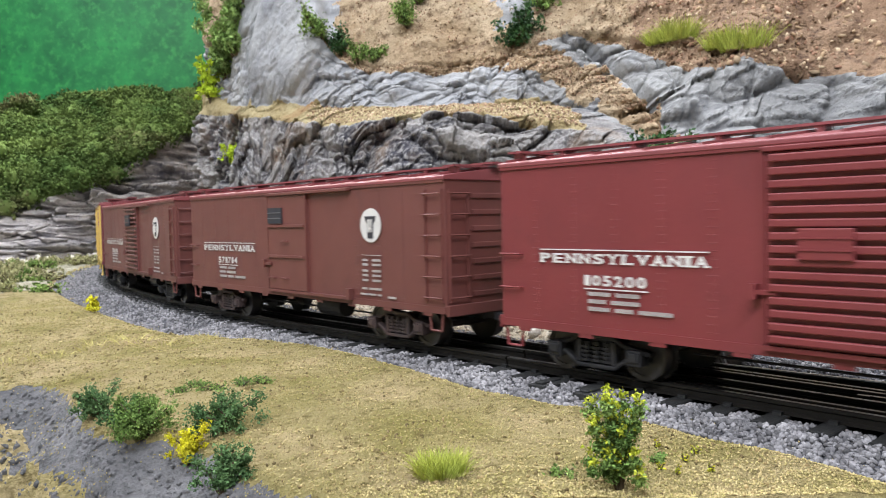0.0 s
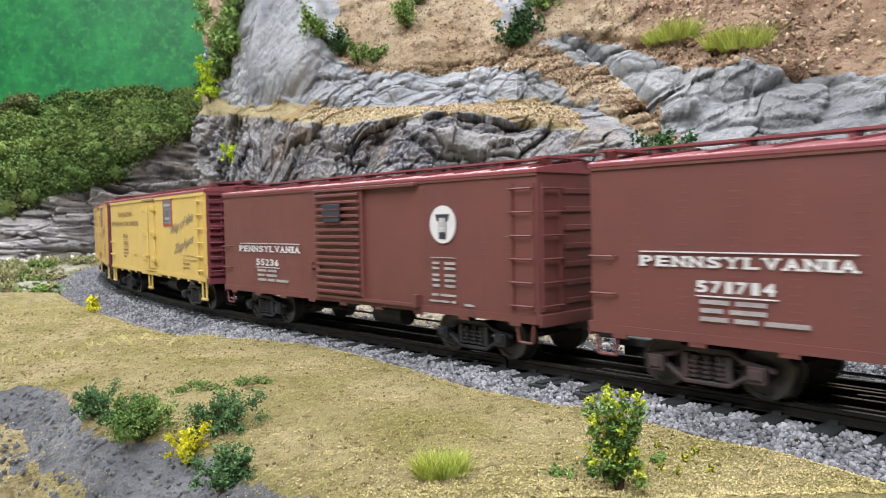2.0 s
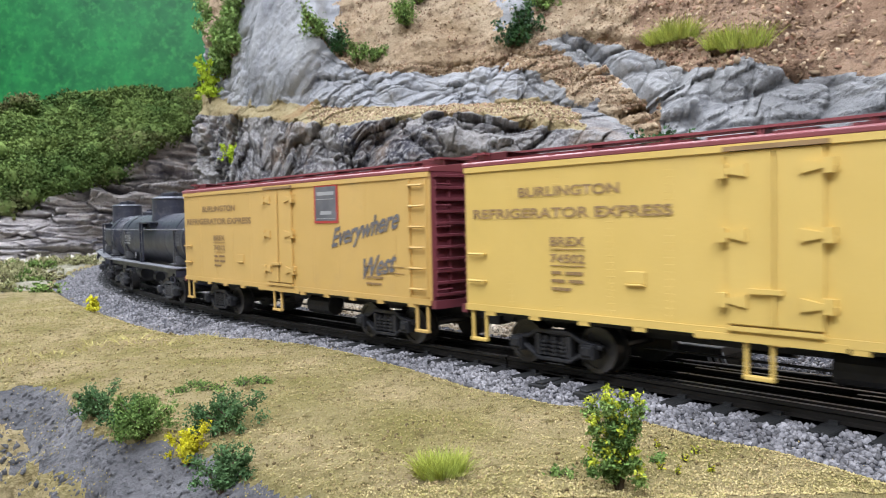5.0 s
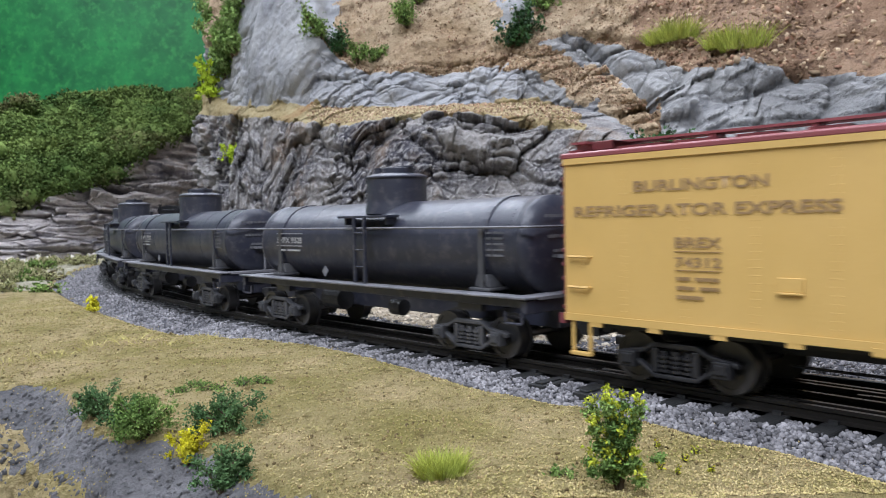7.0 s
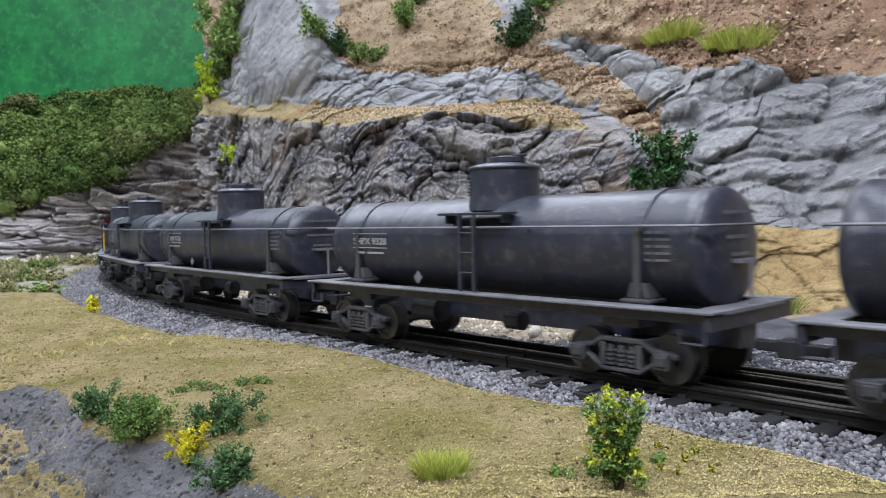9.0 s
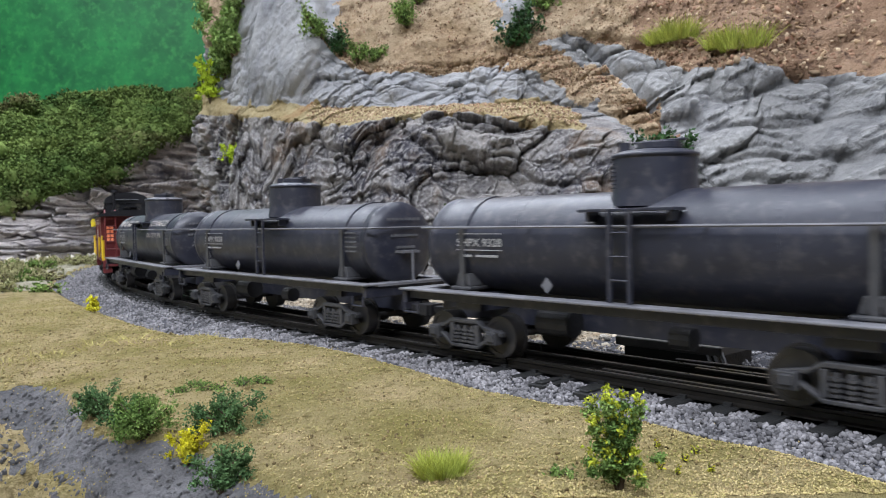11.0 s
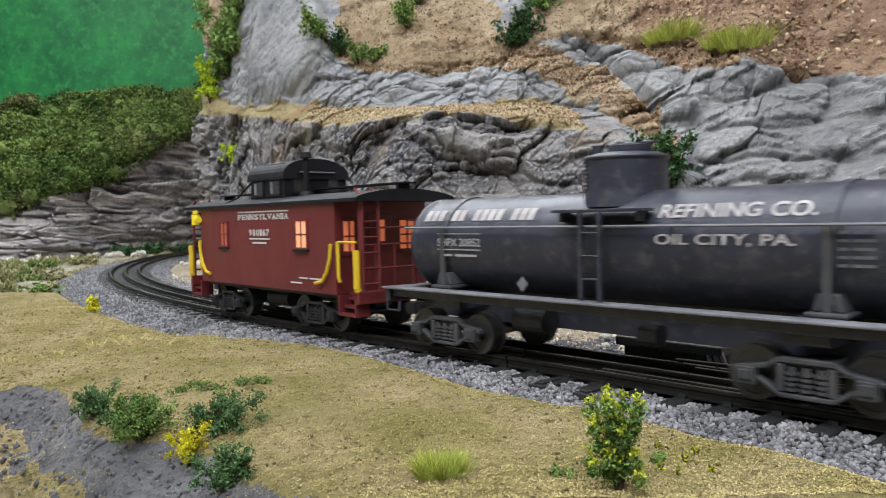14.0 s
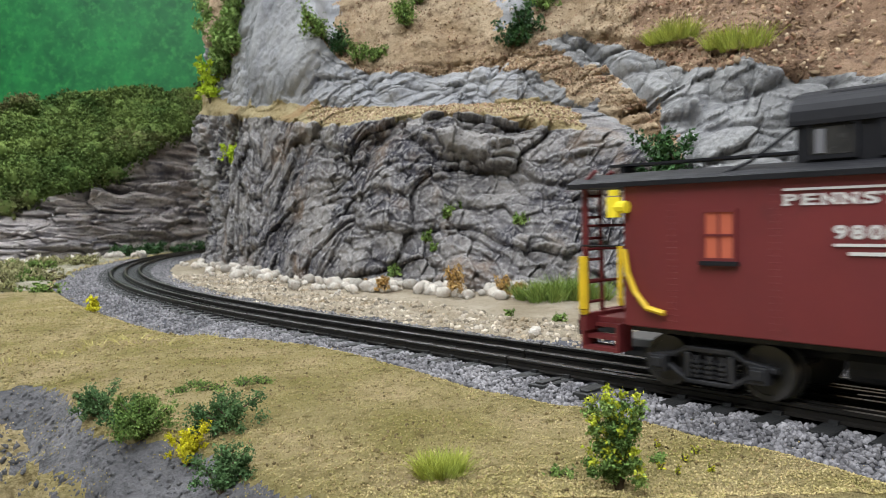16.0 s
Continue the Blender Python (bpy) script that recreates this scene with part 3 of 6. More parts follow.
# ---- scattering ----
def blob_shapes(seed, n, squash=1.0, rough=0.25):
    """A few uneven twenty-sided lumps."""
    out, g = [], np.random.default_rng(seed)
    bm = bmesh.new()
    bmesh.ops.create_icosphere(bm, subdivisions=1, radius=1.0)
    v0, f0 = np.array([v.co[:] for v in bm.verts]), np.array([[v.index for v in f.verts] for f in bm.faces])
    bm.free()
    for _ in range(n):
        v = v0 * (1 + rough * g.uniform(-1, 1, (len(v0), 1)))
        v = v * g.uniform(0.7, 1.25, (1, 3)) * np.array([1, 1, squash])
        out.append((v, f0))
    return out


OCTA = (np.array([(1, 0, 0), (-1, 0, 0), (0, 1, 0), (0, -1, 0), (0, 0, 1), (0, 0, -1)], float),
        np.array([(0, 2, 4), (2, 1, 4), (1, 3, 4), (3, 0, 4), (2, 0, 5), (1, 2, 5), (3, 1, 5), (0, 3, 5)]))
LEAF = (np.array([(0, -1, 0), (0.62, 0.0, 0.18), (0, 1.1, 0), (-0.62, 0.0, 0.18), (0, 0, -0.05)], float),
        np.array([(0, 1, 4), (1, 2, 4), (2, 3, 4), (3, 0, 4)]))

SPRIG = (np.array([(0, -1, 0), (0.5, 0.3, 0.3), (-0.4, 0.5, -0.2), (0.1, 0.1, 0.9), (0.2, 1.1, -0.1), (-0.9, -0.2, 0.2)], float),
         np.array([(0, 1, 3), (0, 2, 5), (1, 4, 3), (2, 4, 0)]))


def turns(g, n):
    q = g.normal(size=(n, 4))
    q /= np.linalg.norm(q, axis=1, keepdims=True)
    w, x, y, z = q.T
    return np.stack([np.stack([1 - 2 * (y * y + z * z), 2 * (x * y - z * w), 2 * (x * z + y * w)], 1),
                     np.stack([2 * (x * y + z * w), 1 - 2 * (x * x + z * z), 2 * (y * z - x * w)], 1),
                     np.stack([2 * (x * z - y * w), 2 * (y * z + x * w), 1 - 2 * (x * x + y * y)], 1)], 1)


def scatter_mesh(name, places, sizes, shapes, material, seed=1, flat=False):
    """Many small pieces in one mesh, each turned and sized by chance."""
    places, sizes, g = np.asarray(places, float), np.asarray(sizes, float), np.random.default_rng(seed)
    kinds = g.integers(0, len(shapes), len(places))
    V, F, base = [], [], 0
    for k, (v, f) in enumerate(shapes):
        at, sz = places[kinds == k], sizes[kinds == k]
        if not len(at):
            continue
        R = turns(g, len(at))
        if flat:
            a = g.uniform(0, 6.283, len(at))
            R = np.zeros((len(at), 3, 3))
            R[:, 0, 0], R[:, 0, 1], R[:, 1, 0], R[:, 1, 1], R[:, 2, 2] = np.cos(a), -np.sin(a), np.sin(a), np.cos(a), 1
        P = np.einsum("nij,vj->nvi", R, v) * sz[:, None, None] + at[:, None, :]
        V.append(P.reshape(-1, 3))
        F.append((f[None] + (base + np.arange(len(at)) * len(v))[:, None, None]).reshape(-1, 3))
        base += len(at) * len(v)
    V, F = np.vstack(V), np.vstack(F)
    me = bpy.data.meshes.new(name)
    me.vertices.add(len(V))
    me.vertices.foreach_set("co", V.ravel())
    me.loops.add(F.size)
    me.loops.foreach_set("vertex_index", F.ravel().astype(np.int32))
    me.polygons.add(len(F))
    me.polygons.foreach_set("loop_start", np.arange(0, F.size, 3, dtype=np.int32))
    me.update(calc_edges=True)
    me.validate()
    me.materials.append(material)
    return me


RNG = np.random.default_rng(7)

# ballast: loose stones over the bed, densest beside the ties
ballast_places, ballast_sizes = [], []
for i in range(38000):
    s = -1.35 + 1.75 * RNG.uniform() ** 0.7
    lo, hi = (-0.056 if s < 0.02 else -0.12), turf_edge(s) + 0.002
    off = RNG.uniform(lo, hi)
    if abs(off) < 0.0205 or abs(off) < 0.0305 and abs((s + 1.9 + 0.00825) % 0.0165 - 0.00825) < 0.0042:
        continue
    p = beside(s, off)
    size = RNG.uniform(0.0006, 0.0012)
    z = ground_height(p.x, p.y) + size * (0.45 if abs(off) > 0.0285 else 0.25)
    ballast_places.append((p.x, p.y, z))
    ballast_sizes.append(size)
for i in range(12000):
    s = -0.20 + 0.48 * RNG.uniform()
    off = RNG.uniform(0.0205, turf_edge(s) + 0.002)
    if off < 0.0305 and abs((s + 1.9 + 0.00825) % 0.0165 - 0.00825) < 0.0042:
        continue
    p = beside(s, off)
    size = RNG.uniform(0.00055, 0.00115)
    ballast_places.append((p.x, p.y, ground_height(p.x, p.y) + size * RNG.uniform(0.2, 0.9)))
    ballast_sizes.append(size)
STONES = blob_shapes(3, 8, 0.8, 0.32)
near_stones = [i for i, p in list(enumerate(ballast_places))[-9000:] if 0.06 < track_place(p[0], p[1])[0] < 0.16 and track_place(p[0], p[1])[1] > 0.031][:290]
rest = [i for i in range(len(ballast_places)) if i not in set(near_stones)]
ballast = new("ballast", scatter_mesh("ballast", [ballast_places[i] for i in rest], [ballast_sizes[i] for i in rest], STONES, M_STONE, 4))
tagged(ballast, "loose grey crushed stone ballast beside the rails", "ballast", kind="stuff")

# turf grains in the foreground
grain_places, grain_sizes = [], []
for i in range(190000):
    y = 0.17 + 0.5 * RNG.uniform() ** 1.7
    x = RNG.uniform(-0.66, 0.66) * (y + 0.03)
    s, off = track_place(x, y)
    d = slope_depth(x, y)
    n = noise.noise(Vector((x * 60, y * 60, 2)))
    spill = RNG.exponential(0.0035)
    if off < turf_edge(s) + 0.001 + 0.003 * n - spill or (0.002 + 0.006 * n + 0.6 * spill < d and (d < 0.024 - 2 * spill or x > -0.100)):
        continue
    r = (0.00016 + 0.00030 * RNG.uniform() ** 2.2) * (0.48 + 1.5 * y)
    grain_places.append((x, y, ground_height(x, y) + 0.6 * r))
    grain_sizes.append(r)
turf = tagged(new("turf_grains", scatter_mesh("turf_grains", grain_places, grain_sizes, [OCTA], M_TURF_GRAIN, 5)), "olive yellow ground foam grains on the turf", "turf", kind="stuff")

turf.data.polygons.foreach_set("use_smooth", [True] * len(turf.data.polygons))

# darker brown specks over the turf, added in place of its small shaded pits
speck_places, speck_sizes = [], []
for i in range(16000):
    y = 0.17 + 0.42 * RNG.uniform() ** 1.5
    x = RNG.uniform(-0.66, 0.66) * (y + 0.03)
    s, off = track_place(x, y)
    if off < turf_edge(s) + 0.004 or slope_depth(x, y) > 0.0:
        continue
    if noise.noise(Vector((x * 30, y * 30, 6))) < RNG.uniform(-0.6, 0.3):
        continue
    r = (0.00025 + 0.0005 * RNG.uniform() ** 3) * (0.6 + 1.2 * y)
    speck_places.append((x, y, ground_height(x, y) + 0.4 * r))
    speck_sizes.append(r)
dark_specks = tagged(new("turf_crumbs", scatter_mesh("turf_crumbs", speck_places, speck_sizes, blob_shapes(61, 4, 0.7, 0.35), M_DARK_SPECK, 15)), "dark brown specks over the turf, standing in for small shaded pits", "turf", kind="stuff")

# grit on the sandy strip between the track and the rock
grit_places, grit_sizes = [], []
for i in range(5500):
    s = RNG.uniform(-0.75, 0.06)
    off = -RNG.uniform(0.048, 0.135)
    p = beside(s, off)
    grit_places.append((p.x, p.y, ground_height(p.x, p.y)))
    grit_sizes.append(0.0005 + 0.0022 * RNG.uniform() ** 4)
grit = tagged(new("sand_grit", scatter_mesh("sand_grit", grit_places, grit_sizes, blob_shapes(17, 5, 0.7, 0.3), M_GRIT, 13)), "pale sandy grit beside the track", "grit", kind="stuff")

# slate rubble on the slope
rubble_places, rubble_sizes = [], []
for i in range(9000):
    y = RNG.uniform(0.15, 0.32)
    x = RNG.uniform(-0.2, 0.06)
    d = slope_depth(x, y)
    if not 0.004 < d < 0.06:
        continue
    rubble_places.append((x, y, ground_height(x, y)))
    rubble_sizes.append(0.0003 + 0.0012 * RNG.uniform() ** 3)
rubble = tagged(new("slate_rubble", scatter_mesh("slate_rubble", rubble_places, rubble_sizes, blob_shapes(14, 5, 0.6, 0.35), M_SLATE, 12)), "fine slate grey rubble on the slope", "rubble", kind="stuff")

# loose chips and leaf litter on the dirt slope and ledge
chip_places, chip_sizes = [], []
for i in range(24000):
    u, v = RNG.uniform(4.4, 11.4), RNG.uniform(2.1, 3.75)
    if u < 8.3 and RNG.uniform() < 0.22:
        v = RNG.uniform(1.15, 2.0)
    p = hill_at(u, v)
    if hill_pick(p, u, v) not in (2, 4, 6):
        continue
    chip_places.append(p)
    chip_sizes.append(RNG.uniform(0.0008, 0.0024) * (1.8 if u > 9 and RNG.uniform() < 0.3 else 0.8))
litter = tagged(new("dirt_litter", scatter_mesh("dirt_litter", chip_places, chip_sizes, blob_shapes(8, 4, 0.5, 0.35) + [LEAF], M_LITTER, 6)), "brown crumbled dirt and leaf litter on the slope", "dirt", kind="stuff")

# pale pebbles along the foot of the rock
PEBBLES = [scatter_mesh("pebble", [(0, 0, 0)], [1.0], [b], M_BOULDER, k) for k, b in enumerate(blob_shapes(21, 7, 0.75, 0.12))]
for me in PEBBLES:
    me.polygons.foreach_set("use_smooth", [True] * len(me.polygons))
for i in range(230):
    u = 2.3 + 5.4 * RNG.uniform() ** 0.8
    f = ridge_point(0, u)
    fwd = RNG.uniform(0.0, 1.0) ** 1.5
    x, y = f[0] - 0.02 * fwd + RNG.normal() * 0.006, f[1] - 0.008 - 0.075 * fwd * (0.75 + 0.25 * math.sin(u * 4)) + RNG.normal() * 0.004
    if abs(track_place(x, y)[1]) < 0.050:
        continue
    r = (0.0022 + 0.0065 * RNG.uniform() ** 1.6) * (1.3 if i % 7 == 0 else 1)
    ob = tagged(new("pebble", PEBBLES[i % 7]), "pale rounded pebble at the foot of the rock", "pebble", "pebbles below the rock face")
    ob.matrix_basis = Matrix.Translation((x, y, ground_height(x, y) + r * 0.45)) @ Matrix.Rotation(RNG.uniform(0, 6.28), 4, "Z") @ Matrix.Diagonal((r, r, r, 1))
for i in range(110):
    x, y = RNG.uniform(-1.15, -0.62), 0.0
    y = 1.62 - 0.45 * (x + 0.62) * -0.2 + RNG.uniform(-0.12, 0.1)
    if abs(track_place(x, y)[1]) < 0.07:
        continue
    r = RNG.uniform(0.004, 0.012)
    ob = tagged(new("pebble", PEBBLES[i % 7]), "pale rounded pebble below the strata wall", "pebble", "pebbles below the strata wall")
    ob.matrix_basis = Matrix.Translation((x, y, ground_height(x, y) + r * 0.4)) @ Matrix.Rotation(RNG.uniform(0, 6.28), 4, "Z") @ Matrix.Diagonal((r, r, r, 1))
for s, off, r in ((0.155, -0.062, 0.0045), (0.170, -0.055, 0.0040), (0.19, -0.085, 0.0055), (0.165, -0.080, 0.0035), (0.215, -0.070, 0.004), (0.20, -0.06, 0.003), (0.05, -0.075, 0.004), (-0.03, -0.07, 0.005), (0.01, -0.08, 0.003)):
    p = beside(s, off)
    ob = tagged(new("pebble", PEBBLES[int(s * 900) % 7]), "pale pebble on the dark ballast", "pebble", "pebbles beside the turnout")
    ob.matrix_basis = Matrix.Translation((p.x, p.y, ground_height(p.x, p.y) + r * 0.5)) @ Matrix.Diagonal((r, r, r * 0.8, 1))

# woods of foam clumps above the strata wall: bushy heads of fine foam, each with its own crown
wood_places, wood_sizes, core_places, core_sizes = [], [], [], []
for i in range(620):
    u, v = RNG.uniform(0.3, 6.0), 0.99 + 1.08 * RNG.uniform()
    p = np.array(far_at(u, v))
    crown = RNG.uniform(0.014, 0.034) * (1.25 if v < 1.5 else 0.9)
    c = p + np.array([0.3, -0.6, 0.75]) * crown * 0.5 + RNG.normal(size=3) * 0.006
    core_places.append(c)
    core_sizes.append(crown * 0.60)
    for k in range(170):
        d = RNG.normal(size=3)
        d /= np.linalg.norm(d)
        if d[1] > 0.55:
            continue
        wood_places.append(c + d * crown * RNG.uniform(0.62, 1.15) * np.array([1.0, 1.0, 0.85]))
        wood_sizes.append(RNG.uniform(0.0022, 0.0048))
woods = tagged(new("foam_woods", scatter_mesh("foam_woods", core_places, core_sizes, blob_shapes(31, 5, 0.9, 0.3), M_WOOD, 9)), "dense green foam woods above the strata wall", "woods", kind="stuff")
sprigs = tagged(new("foam_sprigs", scatter_mesh("foam_sprigs", wood_places, wood_sizes, [SPRIG, OCTA, LEAF], M_WOOD, 10)), "fine green foam sprigs on the woods", "woods", kind="stuff")


# ---- plants ----
def plant(name, label, category, at, width, height, leaf, count, material, second=None, share=0.2, shapes=None, lean=(0, 0), hollow=0.1, group=""):
    """A small model plant: twigs from the ground and a ragged crown of many leaves."""
    g = np.random.default_rng(int(abs(at[0]) * 9173 + abs(at[1]) * 7919 + height * 99991))
    ob = thing(name, label, category, group, Matrix.Translation(at))
    tw, tips = Shape(), []
    for i in range(9):
        a, r = g.uniform(0, 6.283), width * 0.42 * g.uniform(0.15, 1)
        tip = Vector((math.cos(a) * r + lean[0], math.sin(a) * r + lean[1], height * g.uniform(0.5, 0.92)))
        mid = tip * 0.5 + Vector((g.normal() * width * 0.05, g.normal() * width * 0.05, height * 0.08))
        tw.cyl((0, 0, -0.002), mid, width * 0.016 + 0.0002, 5, width * 0.011 + 0.0001)
        tw.cyl(mid, tip, width * 0.011 + 0.0001, 5, width * 0.004 + 0.0001)
        tips += [(tip, width * g.uniform(0.07, 0.2)), (tip * 0.8, width * g.uniform(0.07, 0.16)), (mid, width * g.uniform(0.10, 0.2)), (mid * 0.55, width * g.uniform(0.12, 0.2)),
                 (Vector((tip.x * 1.05, tip.y * 1.05, height * g.uniform(0.1, 0.35))), width * g.uniform(0.08, 0.17))]
    part("twig", tw, M_TWIG, ob)
    for part_name, m, n in (("foliage", material, int(count * (1 - (share if second else 0)))), ("blossom", second, int(count * share) if second else 0)):
        if not n:
            continue
        P = []
        for _ in range(n):
            c, r = tips[g.integers(0, len(tips))]
            d = g.normal(size=3)
            d /= np.linalg.norm(d)
            P.append(np.array(c) + d * r * g.uniform(hollow, 1.0) * np.array([1, 1, 0.9]) + (np.array([0, 0, height * 0.1]) if part_name == "blossom" else 0))
        P = np.array(P)
        P[:, 2] = np.abs(P[:, 2])
        f = new(part_name, scatter_mesh(part_name, P, leaf * g.uniform(0.6, 1.3, len(P)), shapes or [LEAF, SPRIG], m, 3))
        f.parent = ob
    return ob


def tuft(name, label, at, width, height, count, material, category="grass", group="", fine=1.0):
    """A tuft of thin grass blades."""
    g = np.random.default_rng(int(abs(at[0]) * 9173 + abs(at[1]) * 7919 + height * 9991))
    ob = thing(name, label, category, group, Matrix.Translation(at))
    sh = Shape()
    for i in range(count):
        a, r = g.uniform(0, 6.283), width * 0.5 * math.sqrt(g.uniform())
        b = Vector((math.cos(a) * r, math.sin(a) * r, -0.001))
        t = b * 1.5 + Vector((g.normal() * width * 0.2, g.normal() * width * 0.2, height * g.uniform(0.5, 1)))
        w = (0.00018 + 0.00012 * g.uniform()) * fine
        side = Vector((math.sin(a * 3), math.cos(a * 3), 0)) * w
        m = (b + t) / 2 + Vector((0, 0, height * 0.08))
        sh.add([b - side, b + side, m + side * 0.8, m - side * 0.8, t], [(0, 1, 2, 3), (3, 2, 4)])
    ob2 = part("grass_blade", sh, material, ob)
    return ob


def standing(x, y):
    return (x, y, ground_height(x, y))


def up(u, v):
    return hill_at(u, v)


plant("bush", "tall green bush with yellow blossom in the turf", "bush", standing(0.0402, 0.1770), 0.0175, 0.0250, 0.00050, 8500, M_LEAF_MID, M_LIME_LEAF, 0.2)
plant("bush", "small dark green bush at the slope's brink", "bush", standing(-0.1201, 0.2612), 0.0165, 0.012, 0.00048, 3200, M_LEAF_BLUE)
plant("bush", "spreading green bush at the slope's brink", "bush", standing(-0.0954, 0.2388), 0.024, 0.0145, 0.00048, 5200, M_LEAF_MID)
plant("bush", "spreading green bush at the slope's brink", "bush", standing(-0.1030, 0.2450), 0.019, 0.011, 0.00048, 3200, M_LEAF_BLUE)
plant("bush", "blue green bush on the turf", "bush", standing(-0.0700, 0.2411), 0.025, 0.0115, 0.00048, 4600, M_LEAF_BLUE)
plant("bush", "bright yellow flowering bush", "bush", standing(-0.0772, 0.2260), 0.0135, 0.010, 0.00050, 2300, M_YELLOW_LEAF)
plant("bush", "green bush hanging over the slate slope", "bush", standing(-0.0612, 0.2045), 0.019, 0.013, 0.00048, 4400, M_LEAF_BLUE)
plant("bush", "tiny bright yellow bush", "bush", standing(-0.0765, 0.2240), 0.004, 0.004, 0.0009, 60, M_YELLOW_LEAF)
plant("bush", "bright yellow bush beside the ballast", "bush", standing(-0.2639, 0.5733), 0.020, 0.012, 0.0014, 300, M_YELLOW_LEAF)
for x, y, w in ((-0.094, 0.292, 0.015), (-0.086, 0.286, 0.016), (-0.079, 0.292, 0.016), (-0.072, 0.298, 0.014), (-0.100, 0.284, 0.012), (0.055, 0.196, 0.007), (0.028, 0.187, 0.010)):
    plant("ground_plant", "low green creeping plant in the turf", "plant", standing(x, y), w, 0.0022, 0.0005, 220, M_LEAF_MID, group="creeping plants in the turf")
for x, y in ((0.053, 0.189), (0.056, 0.185), (0.061, 0.195), (0.057, 0.206), (0.065, 0.187), (0.066, 0.201)):
    plant("flower", "tiny yellow flower clump in the turf", "flower", standing(x, y), 0.003, 0.0022, 0.0004, 40, M_LIME_LEAF, M_YELLOW_LEAF, 0.3, group="yellow flowers in the turf")
tuft("grass_tuft", "lime green grass tuft in the turf", standing(-0.0015, 0.1930), 0.0115, 0.0078, 1300, M_LIMEGRASS, fine=0.4)
for x, y, w in ((-0.182, 0.396, 0.020), (-0.168, 0.410, 0.022), (-0.150, 0.400, 0.022), (-0.132, 0.414, 0.020), (-0.196, 0.378, 0.020), (-0.214, 0.364, 0.02), (-0.11, 0.432, 0.02)):
    tuft("straw_tuft", "thin straw yellow grass tuft on the turf", standing(x, y), w, 0.0055, 45, M_STRAW, group="straw tufts on the turf")
WEEDS = np.random.default_rng(41)
for i in range(70):
    y = WEEDS.uniform(0.72, 1.4)
    x = -y * WEEDS.uniform(0.38, 0.62)
    if track_place(x, y)[1] < 0.085:
        continue
    plant("weed", "pale dry weed on the far turf", "weed", standing(x, y), WEEDS.uniform(0.03, 0.075), WEEDS.uniform(0.006, 0.016), 0.0024, 150, M_WEED if i % 4 else M_LEAF_MID, shapes=[SPRIG], group="dry weeds on the far turf")
plant("ivy_bush", "dark green leafy bush clinging to the rock", "bush", up(9.22, 0.86), 0.064, 0.046, 0.0018, 3800, M_LEAF, shapes=[LEAF])
plant("ivy_bush", "dark green leafy bush clinging to the rock", "bush", up(8.92, 0.74), 0.034, 0.022, 0.0017, 1200, M_LEAF, shapes=[LEAF])
plant("creeper", "pale green climbing creeper on the soil bank", "creeper", up(9.80, 0.42), 0.044, 0.050, 0.0013, 3200, M_CREEPER, shapes=[LEAF])
plant("creeper", "pale green climbing creeper on the soil bank", "creeper", up(9.75, 0.15), 0.030, 0.030, 0.0013, 1500, M_CREEPER, shapes=[LEAF])
for u, v, w, h in ((10.25, 0.06, 0.028, 0.020), (10.45, 0.10, 0.03, 0.02), (7.75, 0.02, 0.035, 0.018), (7.55, 0.0, 0.03, 0.014), (7.95, 0.02, 0.03, 0.015)):
    tuft("grass_tuft", "fresh green grass tuft at the foot of the bank", up(u, v), w, h, 420, M_GRASS, group="grass tufts below the bank")
for u, v, w, h in ((6.22, 0.42, 0.020, 0.014), (5.95, 0.29, 0.016, 0.012), (5.55, 0.10, 0.018, 0.012), (7.12, 0.40, 0.030, 0.012), (6.05, 0.24, 0.012, 0.010), (6.4, 0.5, 0.01, 0.008)):
    plant("rock_plant", "small green plant in a rock crevice", "plant", up(u, v), w, h, 0.0016, 300, M_LEAF_MID, shapes=[LEAF], group="plants in the rock")
for u, v, w, h in ((6.28, 0.05, 0.028, 0.022), (5.05, 0.0, 0.018, 0.014), (6.85, 0.0, 0.018, 0.012), (7.15, 0.02, 0.02, 0.012), (5.2, 0.02, 0.014, 0.012)):
    plant("dry_plant", "dried orange brown plant among pebbles", "plant", up(u, v), w, h, 0.0016, 320, M_DRY, group="dried plants below the rock")
plant("bush", "bright yellow bush on the rock shoulder", "bush", up(2.55, 1.50), 0.065, 0.085, 0.0032, 1500, M_YELLOWGREEN)
plant("bush", "yellow green bush on the rock", "bush", up(3.00, 0.70), 0.045, 0.036, 0.0030, 600, M_YELLOWGREEN)
plant("shrub_tree", "leafy green tree on the rock shoulder", "tree", up(3.05, 2.80), 0.15, 0.15, 0.0036, 4200, M_TREE)
plant("shrub_tree", "leafy green tree on the rock shoulder", "tree", up(2.80, 2.35), 0.09, 0.10, 0.0036, 2200, M_TREE)
plant("shrub_tree", "leafy green tree on the rock shoulder", "tree", up(3.35, 3.15), 0.09, 0.12, 0.0036, 2400, M_TREE)
for u, v, w, h, n in ((4.62, 2.80, 0.07, 0.038, 1400), (4.85, 2.92, 0.07, 0.034, 1300), (5.10, 2.98, 0.06, 0.026, 900), (5.35, 3.02, 0.05, 0.022, 700), (5.72, 3.16, 0.06, 0.036, 1000), (5.85, 3.26, 0.06, 0.036, 900), (5.40, 3.38, 0.06, 0.036, 900), (7.05, 3.02, 0.06, 0.028, 1300), (7.25, 3.06, 0.06, 0.034, 1300), (7.50, 3.14, 0.05, 0.03, 900), (7.75, 3.22, 0.05, 0.026, 700)):
    plant("scrub", "low green scrub on the slope", "bush", up(u, v), w, h, 0.0019, n, M_LEAF_MID if n != 1300 else M_LEAF, group="scrub on the slope")
